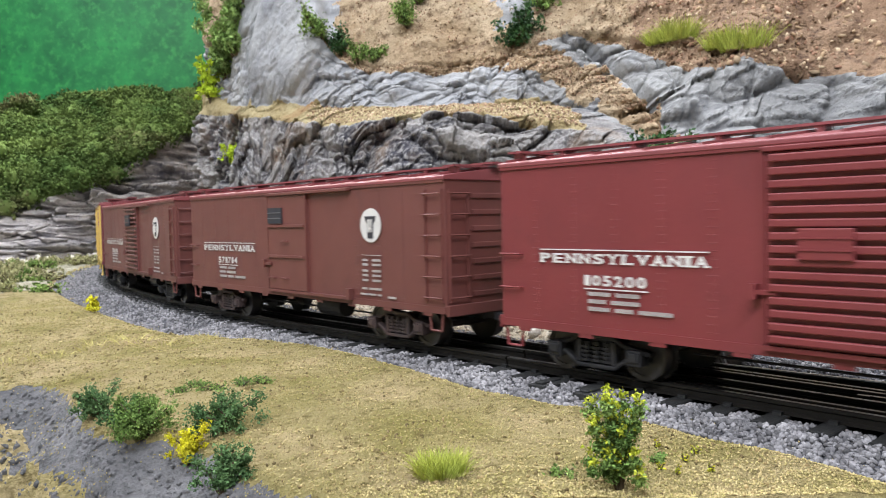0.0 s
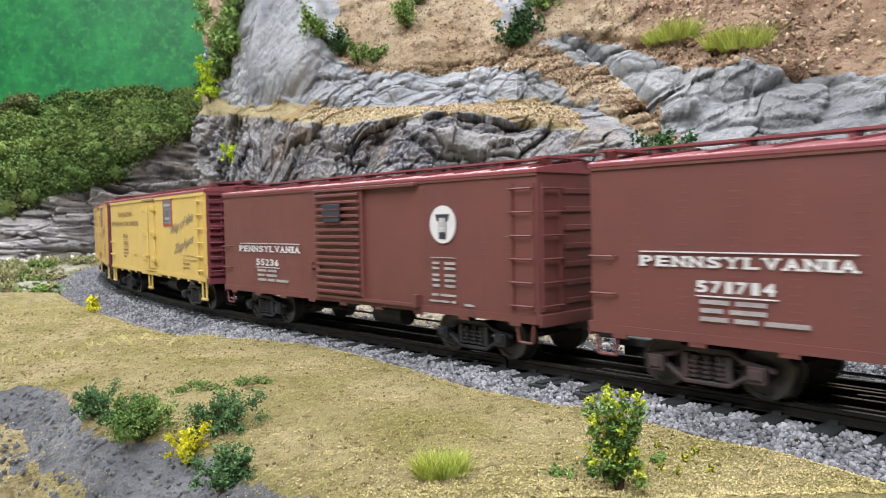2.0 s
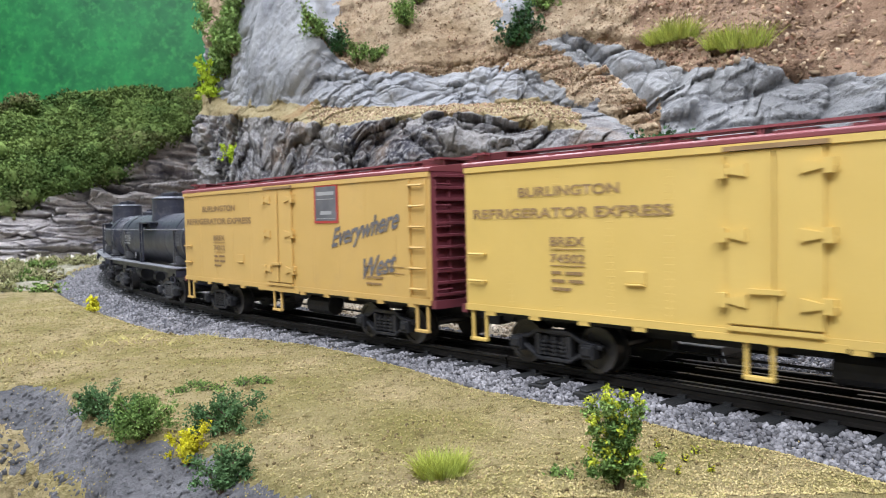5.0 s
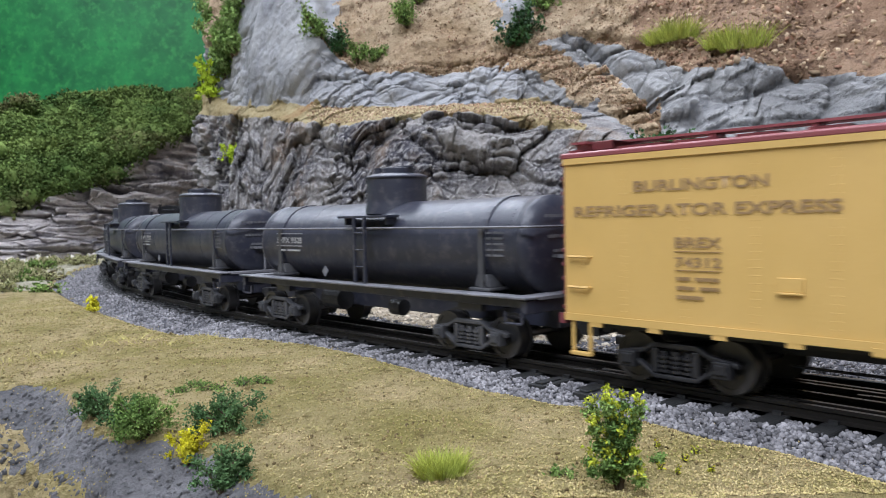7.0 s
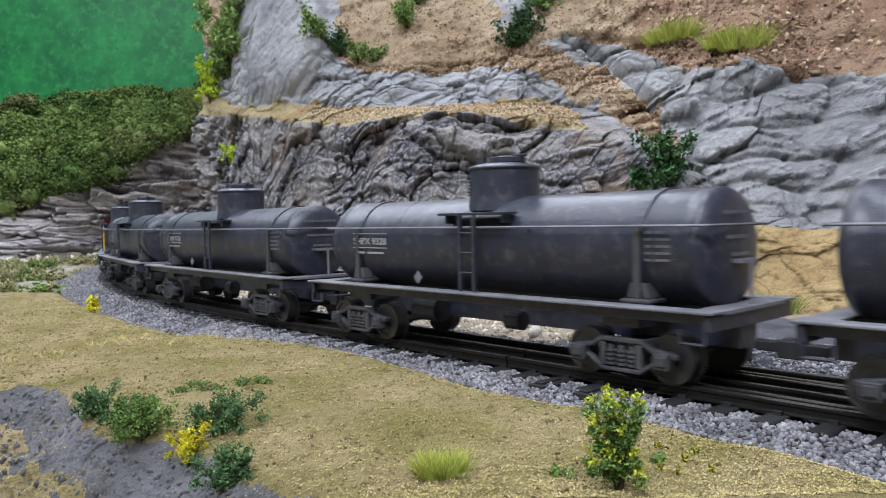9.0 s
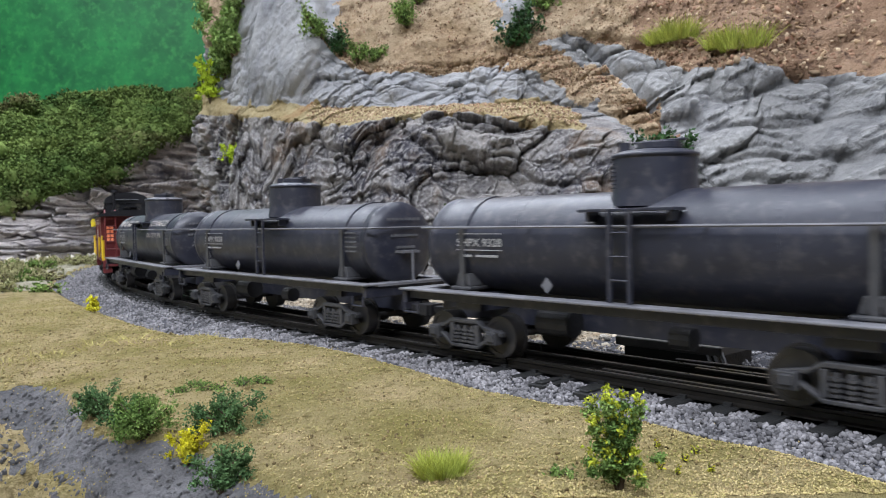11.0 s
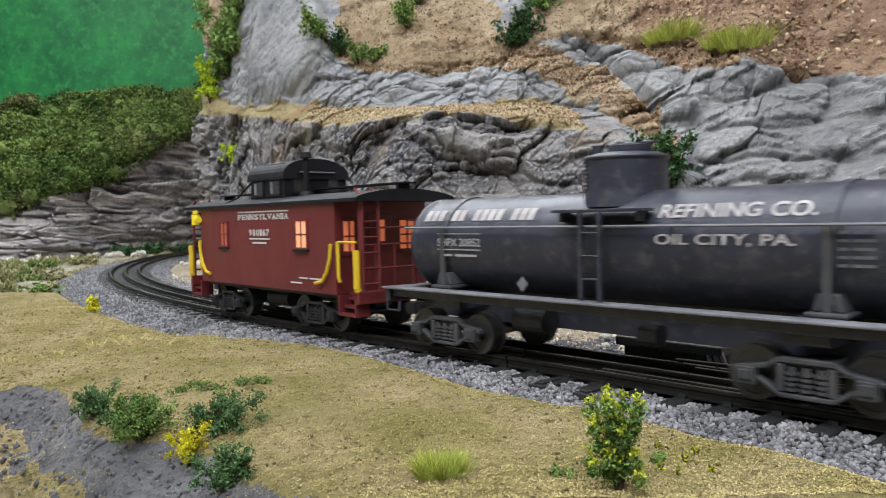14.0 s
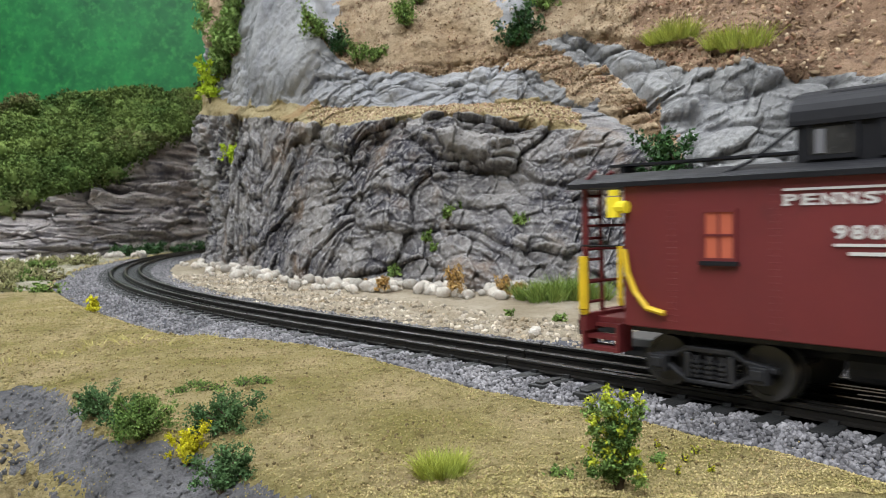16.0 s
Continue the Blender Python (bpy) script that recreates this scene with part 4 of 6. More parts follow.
for u, v, w, h in ((9.14, 2.96, 0.026, 0.018), (9.34, 2.99, 0.034, 0.024), (9.80, 2.99, 0.030, 0.020), (9.98, 3.00, 0.040, 0.027)):
    tuft("grass_tuft", "fluffy yellow green grass tuft above the rock", up(u, v), w, h, 800, M_LIMEGRASS, group="grass tufts above the rock")
for x, y in ((-0.66, 1.60), (-0.64, 1.68), (-0.61, 1.76), (-0.69, 1.66), (-0.58, 1.84), (-0.65, 1.74)):
    plant("ground_plant", "dark green undergrowth below the strata wall", "plant", standing(x, y), 0.07, 0.022, 0.0035, 420, M_LEAF, group="undergrowth below the strata wall")
for x, y, w, h in ((0.084, 0.600, 0.035, 0.020), (0.100, 0.606, 0.035, 0.024), (0.072, 0.612, 0.03, 0.018), (0.115, 0.598, 0.03, 0.018)):
    tuft("grass_tuft", "fresh green grass tuft at the foot of the bank", standing(x, y), w, h, 520, M_GRASS, group="grass tufts below the bank")
for x, y, w, h in ((0.008, 0.650, 0.030, 0.030), (-0.055, 0.70, 0.02, 0.018), (0.050, 0.640, 0.026, 0.016), (0.064, 0.628, 0.022, 0.012)):
    plant("dry_plant", "dried orange brown plant among pebbles", "plant", standing(x, y), w, h, 0.0014, 600, M_DRY, group="dried plants below the rock")
for x, y, w in ((0.075, 0.500, 0.014), (0.095, 0.480, 0.012), (0.045, 0.530, 0.012)):
    plant("ground_plant", "low green creeping plant beside the track", "plant", standing(x, y), w, 0.005, 0.0011, 200, M_LEAF_MID, group="creeping plants beside the track")


# ---- train materials ----
M_BROWN = mat("boxcar_brown_paint", (0.145, 0.047, 0.040), (0.122, 0.040, 0.035), 22, 0.5, 0.00008, 500, stain=((0.095, 0.035, 0.031), 26, 0.57, 0.76))
M_RED = mat("boxcar_red_paint", (0.180, 0.030, 0.033), (0.150, 0.026, 0.029), 22, 0.48, 0.00008, 500, stain=((0.12, 0.024, 0.026), 26, 0.57, 0.76))
M_ROOF = mat("roof_red_paint", (0.23, 0.06, 0.065), (0.19, 0.05, 0.055), 30, 0.42, 0.00008, 400)
M_YELLOW = mat("reefer_yellow_paint", (0.62, 0.435, 0.125), (0.57, 0.395, 0.105), 18, 0.5, 0.00008, 500, stain=((0.52, 0.36, 0.12), 24, 0.57, 0.76))
M_YELLOW_DEEP = mat("reefer_deep_yellow_paint", (0.57, 0.37, 0.12), (0.52, 0.335, 0.10), 18, 0.5, 0.00008, 500, stain=((0.47, 0.31, 0.11), 24, 0.57, 0.76))
M_MAROON = mat("reefer_end_maroon", (0.16, 0.035, 0.045), (0.13, 0.03, 0.04), 25, 0.5, 0.0001, 400)
M_BLACK = mat("tank_black_paint", (0.019, 0.021, 0.034), (0.030, 0.032, 0.048), 30, 0.40, 0.0001, 400, c3=(0.060, 0.058, 0.068), stain=((0.07, 0.066, 0.072), 40, 0.56, 0.78))
M_DECK = mat("weathered_deck_grey", (0.18, 0.178, 0.195), (0.11, 0.11, 0.122), 60, 0.5, 0.0002, 300)
M_TRUCK = mat("dusty_black_truck", (0.012, 0.0125, 0.015), (0.030, 0.029, 0.031), 90, 0.5, 0.0002, 400, spec=0.35)
M_TRUCK_GREY = mat("dusty_grey_truck", (0.036, 0.037, 0.042), (0.075, 0.073, 0.076), 90, 0.5, 0.0002, 400, spec=0.4)
M_TRUCK_RED = mat("dusty_brown_truck", (0.06, 0.035, 0.032), (0.04, 0.03, 0.03), 90, 0.65, 0.0002, 400)
M_WHEEL = mat("blackened_wheel", (0.028, 0.028, 0.030), (0.06, 0.056, 0.056), 120, 0.36, metal=0.3)
M_CABOOSE = mat("caboose_red_paint", (0.150, 0.020, 0.022), (0.118, 0.016, 0.018), 22, 0.5, 0.00008, 500, stain=((0.085, 0.016, 0.018), 30, 0.58, 0.75))
M_CAB_ROOF = mat("black_caboose_roof", (0.008, 0.008, 0.010), (0.014, 0.014, 0.017), 40, 0.6, 0.0001, 300, spec=0.2)
M_RAILING = mat("yellow_handrail_paint", (0.75, 0.50, 0.02), None, 80, 0.5)
M_WHITE = mat("white_lettering", (0.62, 0.60, 0.585), (0.52, 0.5, 0.49), 60, 0.6)
M_DARKPRINT = mat("faded_brown_lettering", (0.30, 0.19, 0.085), (0.24, 0.15, 0.07), 60, 0.6)
M_GREYPRINT = mat("grey_lettering", (0.36, 0.36, 0.37), None, 60, 0.6)
M_FINE = mat("worn_small_print", (0.40, 0.37, 0.36), (0.28, 0.25, 0.245), 90, 0.6)
M_DIM = mat("dim_grey_print", (0.15, 0.15, 0.16), (0.09, 0.09, 0.10), 90, 0.6)
M_PRINT_RED = mat("herald_red", (0.42, 0.05, 0.04), None, 60, 0.6)
M_LAMP = mat("lit_window_amber", (0.45, 0.11, 0.06), None, 60, 0.5, glow=((1.0, 0.16, 0.07), 0.05))
M_LAMP_BRIGHT = mat("bright_lit_window", (0.8, 0.4, 0.2), (0.6, 0.22, 0.1), 60, 0.5, glow=((1.0, 0.42, 0.24), 0.55))
M_LAMP_END = mat("lit_end_window", (0.7, 0.25, 0.12), None, 60, 0.5, glow=((1.0, 0.24, 0.10), 0.34))
M_SCRIPT_PALE = mat("faded_brown_script", (0.32, 0.25, 0.14), (0.25, 0.195, 0.115), 60, 0.6)
M_SCRIPT = mat("dark_grey_script", (0.15, 0.145, 0.15), (0.11, 0.105, 0.11), 60, 0.6)
M_MARKER = mat("yellow_marker_lamp", (0.75, 0.6, 0.02), None, 60, 0.5, glow=((1.0, 0.8, 0.05), 0.12))
# dark panes; the grey mixed in stands for light caught by the glass
M_GLASSY = mat("grey_lit_cupola_glass", (0.012, 0.012, 0.013), (0.04, 0.038, 0.036), 120, 0.25)
M_PLACARD = mat("dark_slate_card", (0.03, 0.03, 0.04), None, 60, 0.6)

NEAR = -1  # the side of a car that faces the camera is its negative y


def text(words, parent, material, x0, x1, z0, z1, y, name="lettering", lean=0.0, rise=0.0):
    """Words fitted into x0..x1 and z0..z1 on the near side at y."""
    cu = bpy.data.curves.new("lettering", "FONT")
    cu.body, cu.shear, cu.offset = words, lean, 0.022
    ob = bpy.data.objects.new("lettering", cu)
    scene.collection.objects.link(ob)
    bpy.context.view_layer.update()
    me = bpy.data.meshes.new_from_object(ob.evaluated_get(bpy.context.evaluated_depsgraph_get()))
    bpy.data.objects.remove(ob)
    co = np.array([v.co[:] for v in me.vertices])
    lo, hi = co.min(0), co.max(0)
    for v in me.vertices:
        a, b = (v.co.x - lo[0]) / (hi[0] - lo[0]), (v.co.y - lo[1]) / (hi[1] - lo[1])
        v.co = (x0 + (x1 - x0) * a, y, z0 + (z1 - z0) * b + rise * (x1 - x0) * a)
    me.materials.clear()
    me.materials.append(material)
    out = new(name, me)
    out.parent = parent
    return out


# where a slab serif sits on each letter: from, to (shares of its width), foot 0 or head 1
SERIFS = {"P": ((-0.06, 0.52, 0), (-0.06, 0.2, 1)), "E": ((-0.06, 0.2, 0), (-0.06, 0.2, 1)), "N": ((-0.1, 0.36, 0), (-0.1, 0.2, 1), (0.66, 1.1, 1)), "S": ((0.0, 0.16, 0), (0.84, 1.0, 1)),
          "Y": ((0.24, 0.76, 0), (-0.1, 0.34, 1), (0.66, 1.1, 1)), "L": ((-0.06, 0.2, 0), (-0.06, 0.5, 1)), "V": ((-0.12, 0.34, 1), (0.66, 1.12, 1)), "A": ((-0.12, 0.34, 0), (0.66, 1.12, 0)),
          "I": ((-0.45, 1.45, 0), (-0.45, 1.45, 1)), "7": ((0.0, 0.15, 1),)}
GLYPHS = {}


def glyph(letter):
    """One letter of the built-in font as points in a unit square, and its faces."""
    if letter not in GLYPHS:
        cu = bpy.data.curves.new("lettering", "FONT")
        cu.body, cu.offset, cu.resolution_u = letter, 0.034, 4
        ob = bpy.data.objects.new("lettering", cu)
        scene.collection.objects.link(ob)
        bpy.context.view_layer.update()
        me = bpy.data.meshes.new_from_object(ob.evaluated_get(bpy.context.evaluated_depsgraph_get()))
        bpy.data.objects.remove(ob)
        co = np.array([v.co[:2] for v in me.vertices])
        lo, hi = co.min(0), co.max(0)
        GLYPHS[letter] = ((co - lo) / (hi - lo), [tuple(f.vertices) for f in me.polygons])
    return GLYPHS[letter]


def slab_text(words, parent, material, x0, x1, z0, z1, y, name="lettering"):
    """Wide slab-serif capitals in x0..x1 and z0..z1 on the near side at y."""
    widths = [0.42 if c == "I" else 0.62 if c == "1" else 1.0 for c in words]
    pitch = (x1 - x0) / (sum(widths) + 0.24 * (len(words) - 1))
    sh, x, h = Shape(), x0, z1 - z0
    for c, w in zip(words, widths):
        co, faces = glyph(c)
        w *= pitch
        sh.add([(x + a * w, y, z0 + b * h) for a, b in co], faces)
        for a, b, head in SERIFS.get(c, ()):
            za, zb = (z1 - 0.17 * h, z1) if head else (z0, z0 + 0.17 * h)
            sh.add([(x + a * w, y - 0.00003, za), (x + b * w, y - 0.00003, za), (x + b * w, y - 0.00003, zb), (x + a * w, y - 0.00003, zb)], [(0, 1, 2, 3)])
        x += w + 0.24 * pitch
    return part(name, sh, material, parent)


def bars(parent, material, rows, y, name="lettering"):
    """Small print as plain bars: rows of x0, x1, z0, z1."""
    sh = Shape()
    for x0, x1, z0, z1 in rows:
        sh.box(x0, x1, y - 0.0001, y + 0.0002, z0, z1)
    return part(name, sh, material, parent)


def blocks(x0, x1, z0, z1, counts):
    """Word-like blocks: one short block a letter, with gaps between words."""
    n = sum(counts) + len(counts) - 1
    w, out, i = (x1 - x0) / n, [], 0
    for c in counts:
        out += [(x0 + (i + k) * w, x0 + (i + k + 0.78) * w, z0, z1) for k in range(c)]
        i += c + 1
    return out


# ---- running gear ----
RIM = 0.0087
AXLE = 0.0174


def wheelset_mesh():
    sh = Shape().cyl((0, -0.025, 0), (0, 0.025, 0), 0.0016, 8)
    for s in (-1, 1):
        sh.cyl((0, s * 0.0155, 0), (0, s * 0.0210, 0), RIM, 28)
        sh.cyl((0, s * 0.0147, 0), (0, s * 0.0155, 0), RIM + 0.0011, 28)
        for i in range(28):
            a, b = 2 * math.pi * i / 28, 2 * math.pi * (i + 1) / 28
            pts = [(r * math.cos(t), s * (0.0210 + o), r * math.sin(t)) for t in (a, b) for r, o in ((RIM, 0.0), (RIM, 0.0005), (RIM * 0.8, 0.0005), (RIM * 0.8, 0.0))]
            sh.add(pts, [(0, 1, 5, 4), (1, 2, 6, 5), (2, 3, 7, 6)])
        sh.cyl((0, s * 0.0210, 0), (0, s * 0.0225, 0), 0.003, 12)
    return sh.mesh("wheelset", M_WHEEL)


WHEELS = wheelset_mesh()


def truck(parent, x, material):
    """A sprung two-axle bogie under a car."""
    t = tagged(new("truck"), "two-axle sprung model bogie")
    t.parent = parent
    t.matrix_basis = pose(x, 0, 0)
    for s in (-1, 1):
        sh = Shape()
        y0, y1 = sorted((s * 0.0232, s * 0.0262))
        z = RIM
        # the cast side frame: top arch, sloped arms and tension bar
        sh.prism([(-0.0225, z + 0.0024), (-0.012, z + 0.0042), (-0.008, z + 0.0066), (0.008, z + 0.0066), (0.012, z + 0.0042), (0.0225, z + 0.0024),
                  (0.0225, z + 0.0006), (0.0125, z + 0.0024), (0.008, z + 0.0048), (-0.008, z + 0.0048), (-0.0125, z + 0.0024), (-0.0225, z + 0.0006)], y0, y1)
        sh.prism([(-0.0150, z - 0.0012), (-0.0078, z - 0.0058), (0.0078, z - 0.0058), (0.0150, z - 0.0012), (0.0150, z + 0.0004), (0.0075, z - 0.0042),
                  (-0.0075, z - 0.0042), (-0.0150, z + 0.0004)], y0, y1)
        for k in (-1, 1):
            sh.box(k * 0.0075 - 0.0012, k * 0.0075 + 0.0012, y0, y1, z - 0.004, z + 0.0045)
            sh.box(k * AXLE - 0.0030, k * AXLE + 0.0030, min(y0, s * 0.0282), max(y1, s * 0.0282), z - 0.0028, z + 0.0028)
            sh.box(k * AXLE - 0.0021, k * AXLE + 0.0021, min(y0, s * 0.0290), max(y1, s * 0.0290), z - 0.0014, z + 0.0020)
        part("side_frame", sh, material, t, bevel=0.0004)
        for k in (-0.0044, 0, 0.0044):
            sp = Shape().cyl((k, s * 0.0248, z - 0.0036), (k, s * 0.0248, z + 0.0038), 0.0013, 8)
            for i in range(4):
                sp.cyl((k, s * 0.0248, z - 0.0034 + i * 0.0016), (k, s * 0.0248, z - 0.0025 + i * 0.0016), 0.0020, 9)
            part("spring", sp, material, t)
    part("bolster", Shape().box(-0.005, 0.005, -0.0235, 0.0235, RIM, RIM + 0.005).cyl((0, 0, RIM + 0.005), (0, 0, RIM + 0.009), 0.006, 12), material, t, bevel=0.0004)
    for k in (-1, 1):
        w = new("wheelset", WHEELS)
        w.parent = t
        w.matrix_basis = pose(k * AXLE, 0, RIM)
    return t


def coupler(parent, x, sgn, reach=0.0):
    sh = Shape().box(min(x, x + sgn * (0.011 + reach)), max(x, x + sgn * (0.011 + reach)), -0.0022, 0.0022, 0.0120, 0.0155)
    x += sgn * reach
    sh.prism([(x + sgn * 0.008, 0.0105), (x + sgn * 0.0145, 0.0105), (x + sgn * 0.0150, 0.0165), (x + sgn * 0.008, 0.0165)], -0.0042, 0.0042)
    return part("coupler", sh, M_TRUCK, parent, bevel=0.0005)


def rungs(parent, x0, x1, y, zs, material, name="ladder", rails=True, r=0.00045, out=0.0016):
    """Ladder rungs standing off a side at y."""
    sh, s = Shape(), (1 if y > 0 else -1)
    for z in zs:
        sh.rod([(x0, y, z), (x0, y + s * out, z), (x1, y + s * out, z), (x1, y, z)], r)
    if rails:
        for x in (x0, x1):
            sh.box(x - 0.0006, x + 0.0006, min(y, y + s * 0.0011), max(y, y + s * 0.0011), zs[0] - 0.002, zs[-1] + 0.002)
    return part(name, sh, material, parent)


def end_rungs(parent, x, y0, y1, zs, material):
    sh, s = Shape(), (1 if x > 0 else -1)
    for z in zs:
        sh.rod([(x, y0, z), (x + s * 0.0016, y0, z), (x + s * 0.0016, y1, z), (x, y1, z)], 0.00045)
    for y in (y0, y1):
        sh.box(min(x, x + s * 0.0011), max(x, x + s * 0.0011), y - 0.0006, y + 0.0006, zs[0] - 0.002, zs[-1] + 0.002)
    return part("end_ladder", sh, material, parent)


def steps(n, a, b):
    return [a + (b - a) * i / (n - 1) for i in range(n)]


def gable_roof(parent, half, hw, z, rise, material, board):
    sh = Shape()
    sh.extrude_x([(-hw - 0.0008, z - 0.0012), (-hw - 0.0008, z + 0.0003), (-hw, z + 0.0009), (0, z + rise), (hw, z + 0.0009), (hw + 0.0008, z + 0.0003), (hw + 0.0008, z - 0.0012)], -half, half)
    roof = part("roof", sh, material, parent, bevel=0.0003)
    rb = Shape()
    n = 13
    for i in range(n):
        x = -half + 0.004 + (2 * half - 0.008) * i / (n - 1)
        rb.add([(x - 0.0006, -hw, z + 0.0009), (x + 0.0006, -hw, z + 0.0009), (x + 0.0006, 0, z + rise), (x - 0.0006, 0, z + rise),
                (x - 0.0006, -hw, z + 0.0017), (x + 0.0006, -hw, z + 0.0017), (x + 0.0006, 0, z + rise + 0.0008), (x - 0.0006, 0, z + rise + 0.0008)],
               [(0, 1, 5, 4), (1, 2, 6, 5), (3, 0, 4, 7), (4, 5, 6, 7)])
        rb.add([(x - 0.0006, hw, z + 0.0009), (x + 0.0006, hw, z + 0.0009), (x + 0.0006, 0, z + rise), (x - 0.0006, 0, z + rise),
                (x - 0.0006, hw, z + 0.0017), (x + 0.0006, hw, z + 0.0017), (x + 0.0006, 0, z + rise + 0.0008), (x - 0.0006, 0, z + rise + 0.0008)],
               [(0, 4, 5, 1), (1, 5, 6, 2), (3, 7, 4, 0), (4, 7, 6, 5)])
    part("roof_rib", rb, material, roof)
    wb = Shape()
    for y in (-0.0046, -0.0015, 0.0016):
        wb.box(-half - 0.003, half + 0.003, y, y + 0.0028, z + rise + 0.0016, z + rise + 0.0025)
    for i in range(8):
        x = -half + 0.01 + (2 * half - 0.02) * i / 7
        wb.box(x - 0.0012, x + 0.0012, -0.004, 0.004, z + rise - 0.0006, z + rise + 0.0016)
    part("running_board", wb, board, roof)
    for s in (-1, 1):
        cb = Shape()
        for k in (0, 1):
            x = s * (half - 0.0015 - 0.004 * k)
            cb.box(x - 0.0016, x + 0.0016, -hw * 0.82, -0.005, z + rise * 0.75 + 0.0012, z + rise * 0.75 + 0.0021)
        for y in (-hw * 0.72, -0.009):
            cb.box(s * (half - 0.0035) - 0.003, s * (half - 0.0035) + 0.003, y - 0.0006, y + 0.0006, z + 0.001, z + rise * 0.75 + 0.0012)
        part("roof_step", cb, board, roof)
    return roof


def seams(parent, xs, y, z0, z1, material):
    """Riveted plate seams: narrow straps with rivet heads."""
    sh, s = Shape(), (1 if y > 0 else -1)
    for x in xs:
        sh.box(x - 0.0005, x + 0.0005, min(y, y + s * 0.00006), max(y, y + s * 0.00006), z0, z1)
        for k in range(22):
            z = z0 + (z1 - z0) * (k + 0.5) / 22
            for o in (-0.0011, 0.0011):
                sh.add([(x + o - 0.0003, y, z), (x + o, y, z - 0.0003), (x + o + 0.0003, y, z), (x + o, y, z + 0.0003), (x + o, y + s * 0.0003, z)],
                       [(0, 1, 4), (1, 2, 4), (2, 3, 4), (3, 0, 4)])
    return part("seam", sh, material, parent)


def car_frame(car, half, material):
    part("underframe", Shape().box(-half + 0.004, half - 0.004, -0.005, 0.005, 0.0125, 0.021).box(-half + 0.01, half - 0.01, -0.026, 0.026, 0.0185, 0.021), M_TRUCK, car)
    part("air_tank", Shape().cyl((0.012, -0.017, 0.0125), (0.034, -0.017, 0.0125), 0.0052, 14), M_TRUCK, car, "black air reservoir", smooth=False)
    part("brake_cylinder", Shape().cyl((-0.030, 0.012, 0.013), (-0.012, 0.012, 0.013), 0.0048, 14), M_TRUCK, car, "black brake cylinder")
    part("brake_rod", Shape().rod([(-0.055, -0.014, 0.0105), (0.055, -0.014, 0.0105)], 0.0005), M_TRUCK, car)
    trucks = [truck(car, -0.68 * half, material), truck(car, 0.68 * half, material)]
    coupler(car, -half, -1)
    coupler(car, half, 1)
    return trucks


BOX_HALF = 0.1292


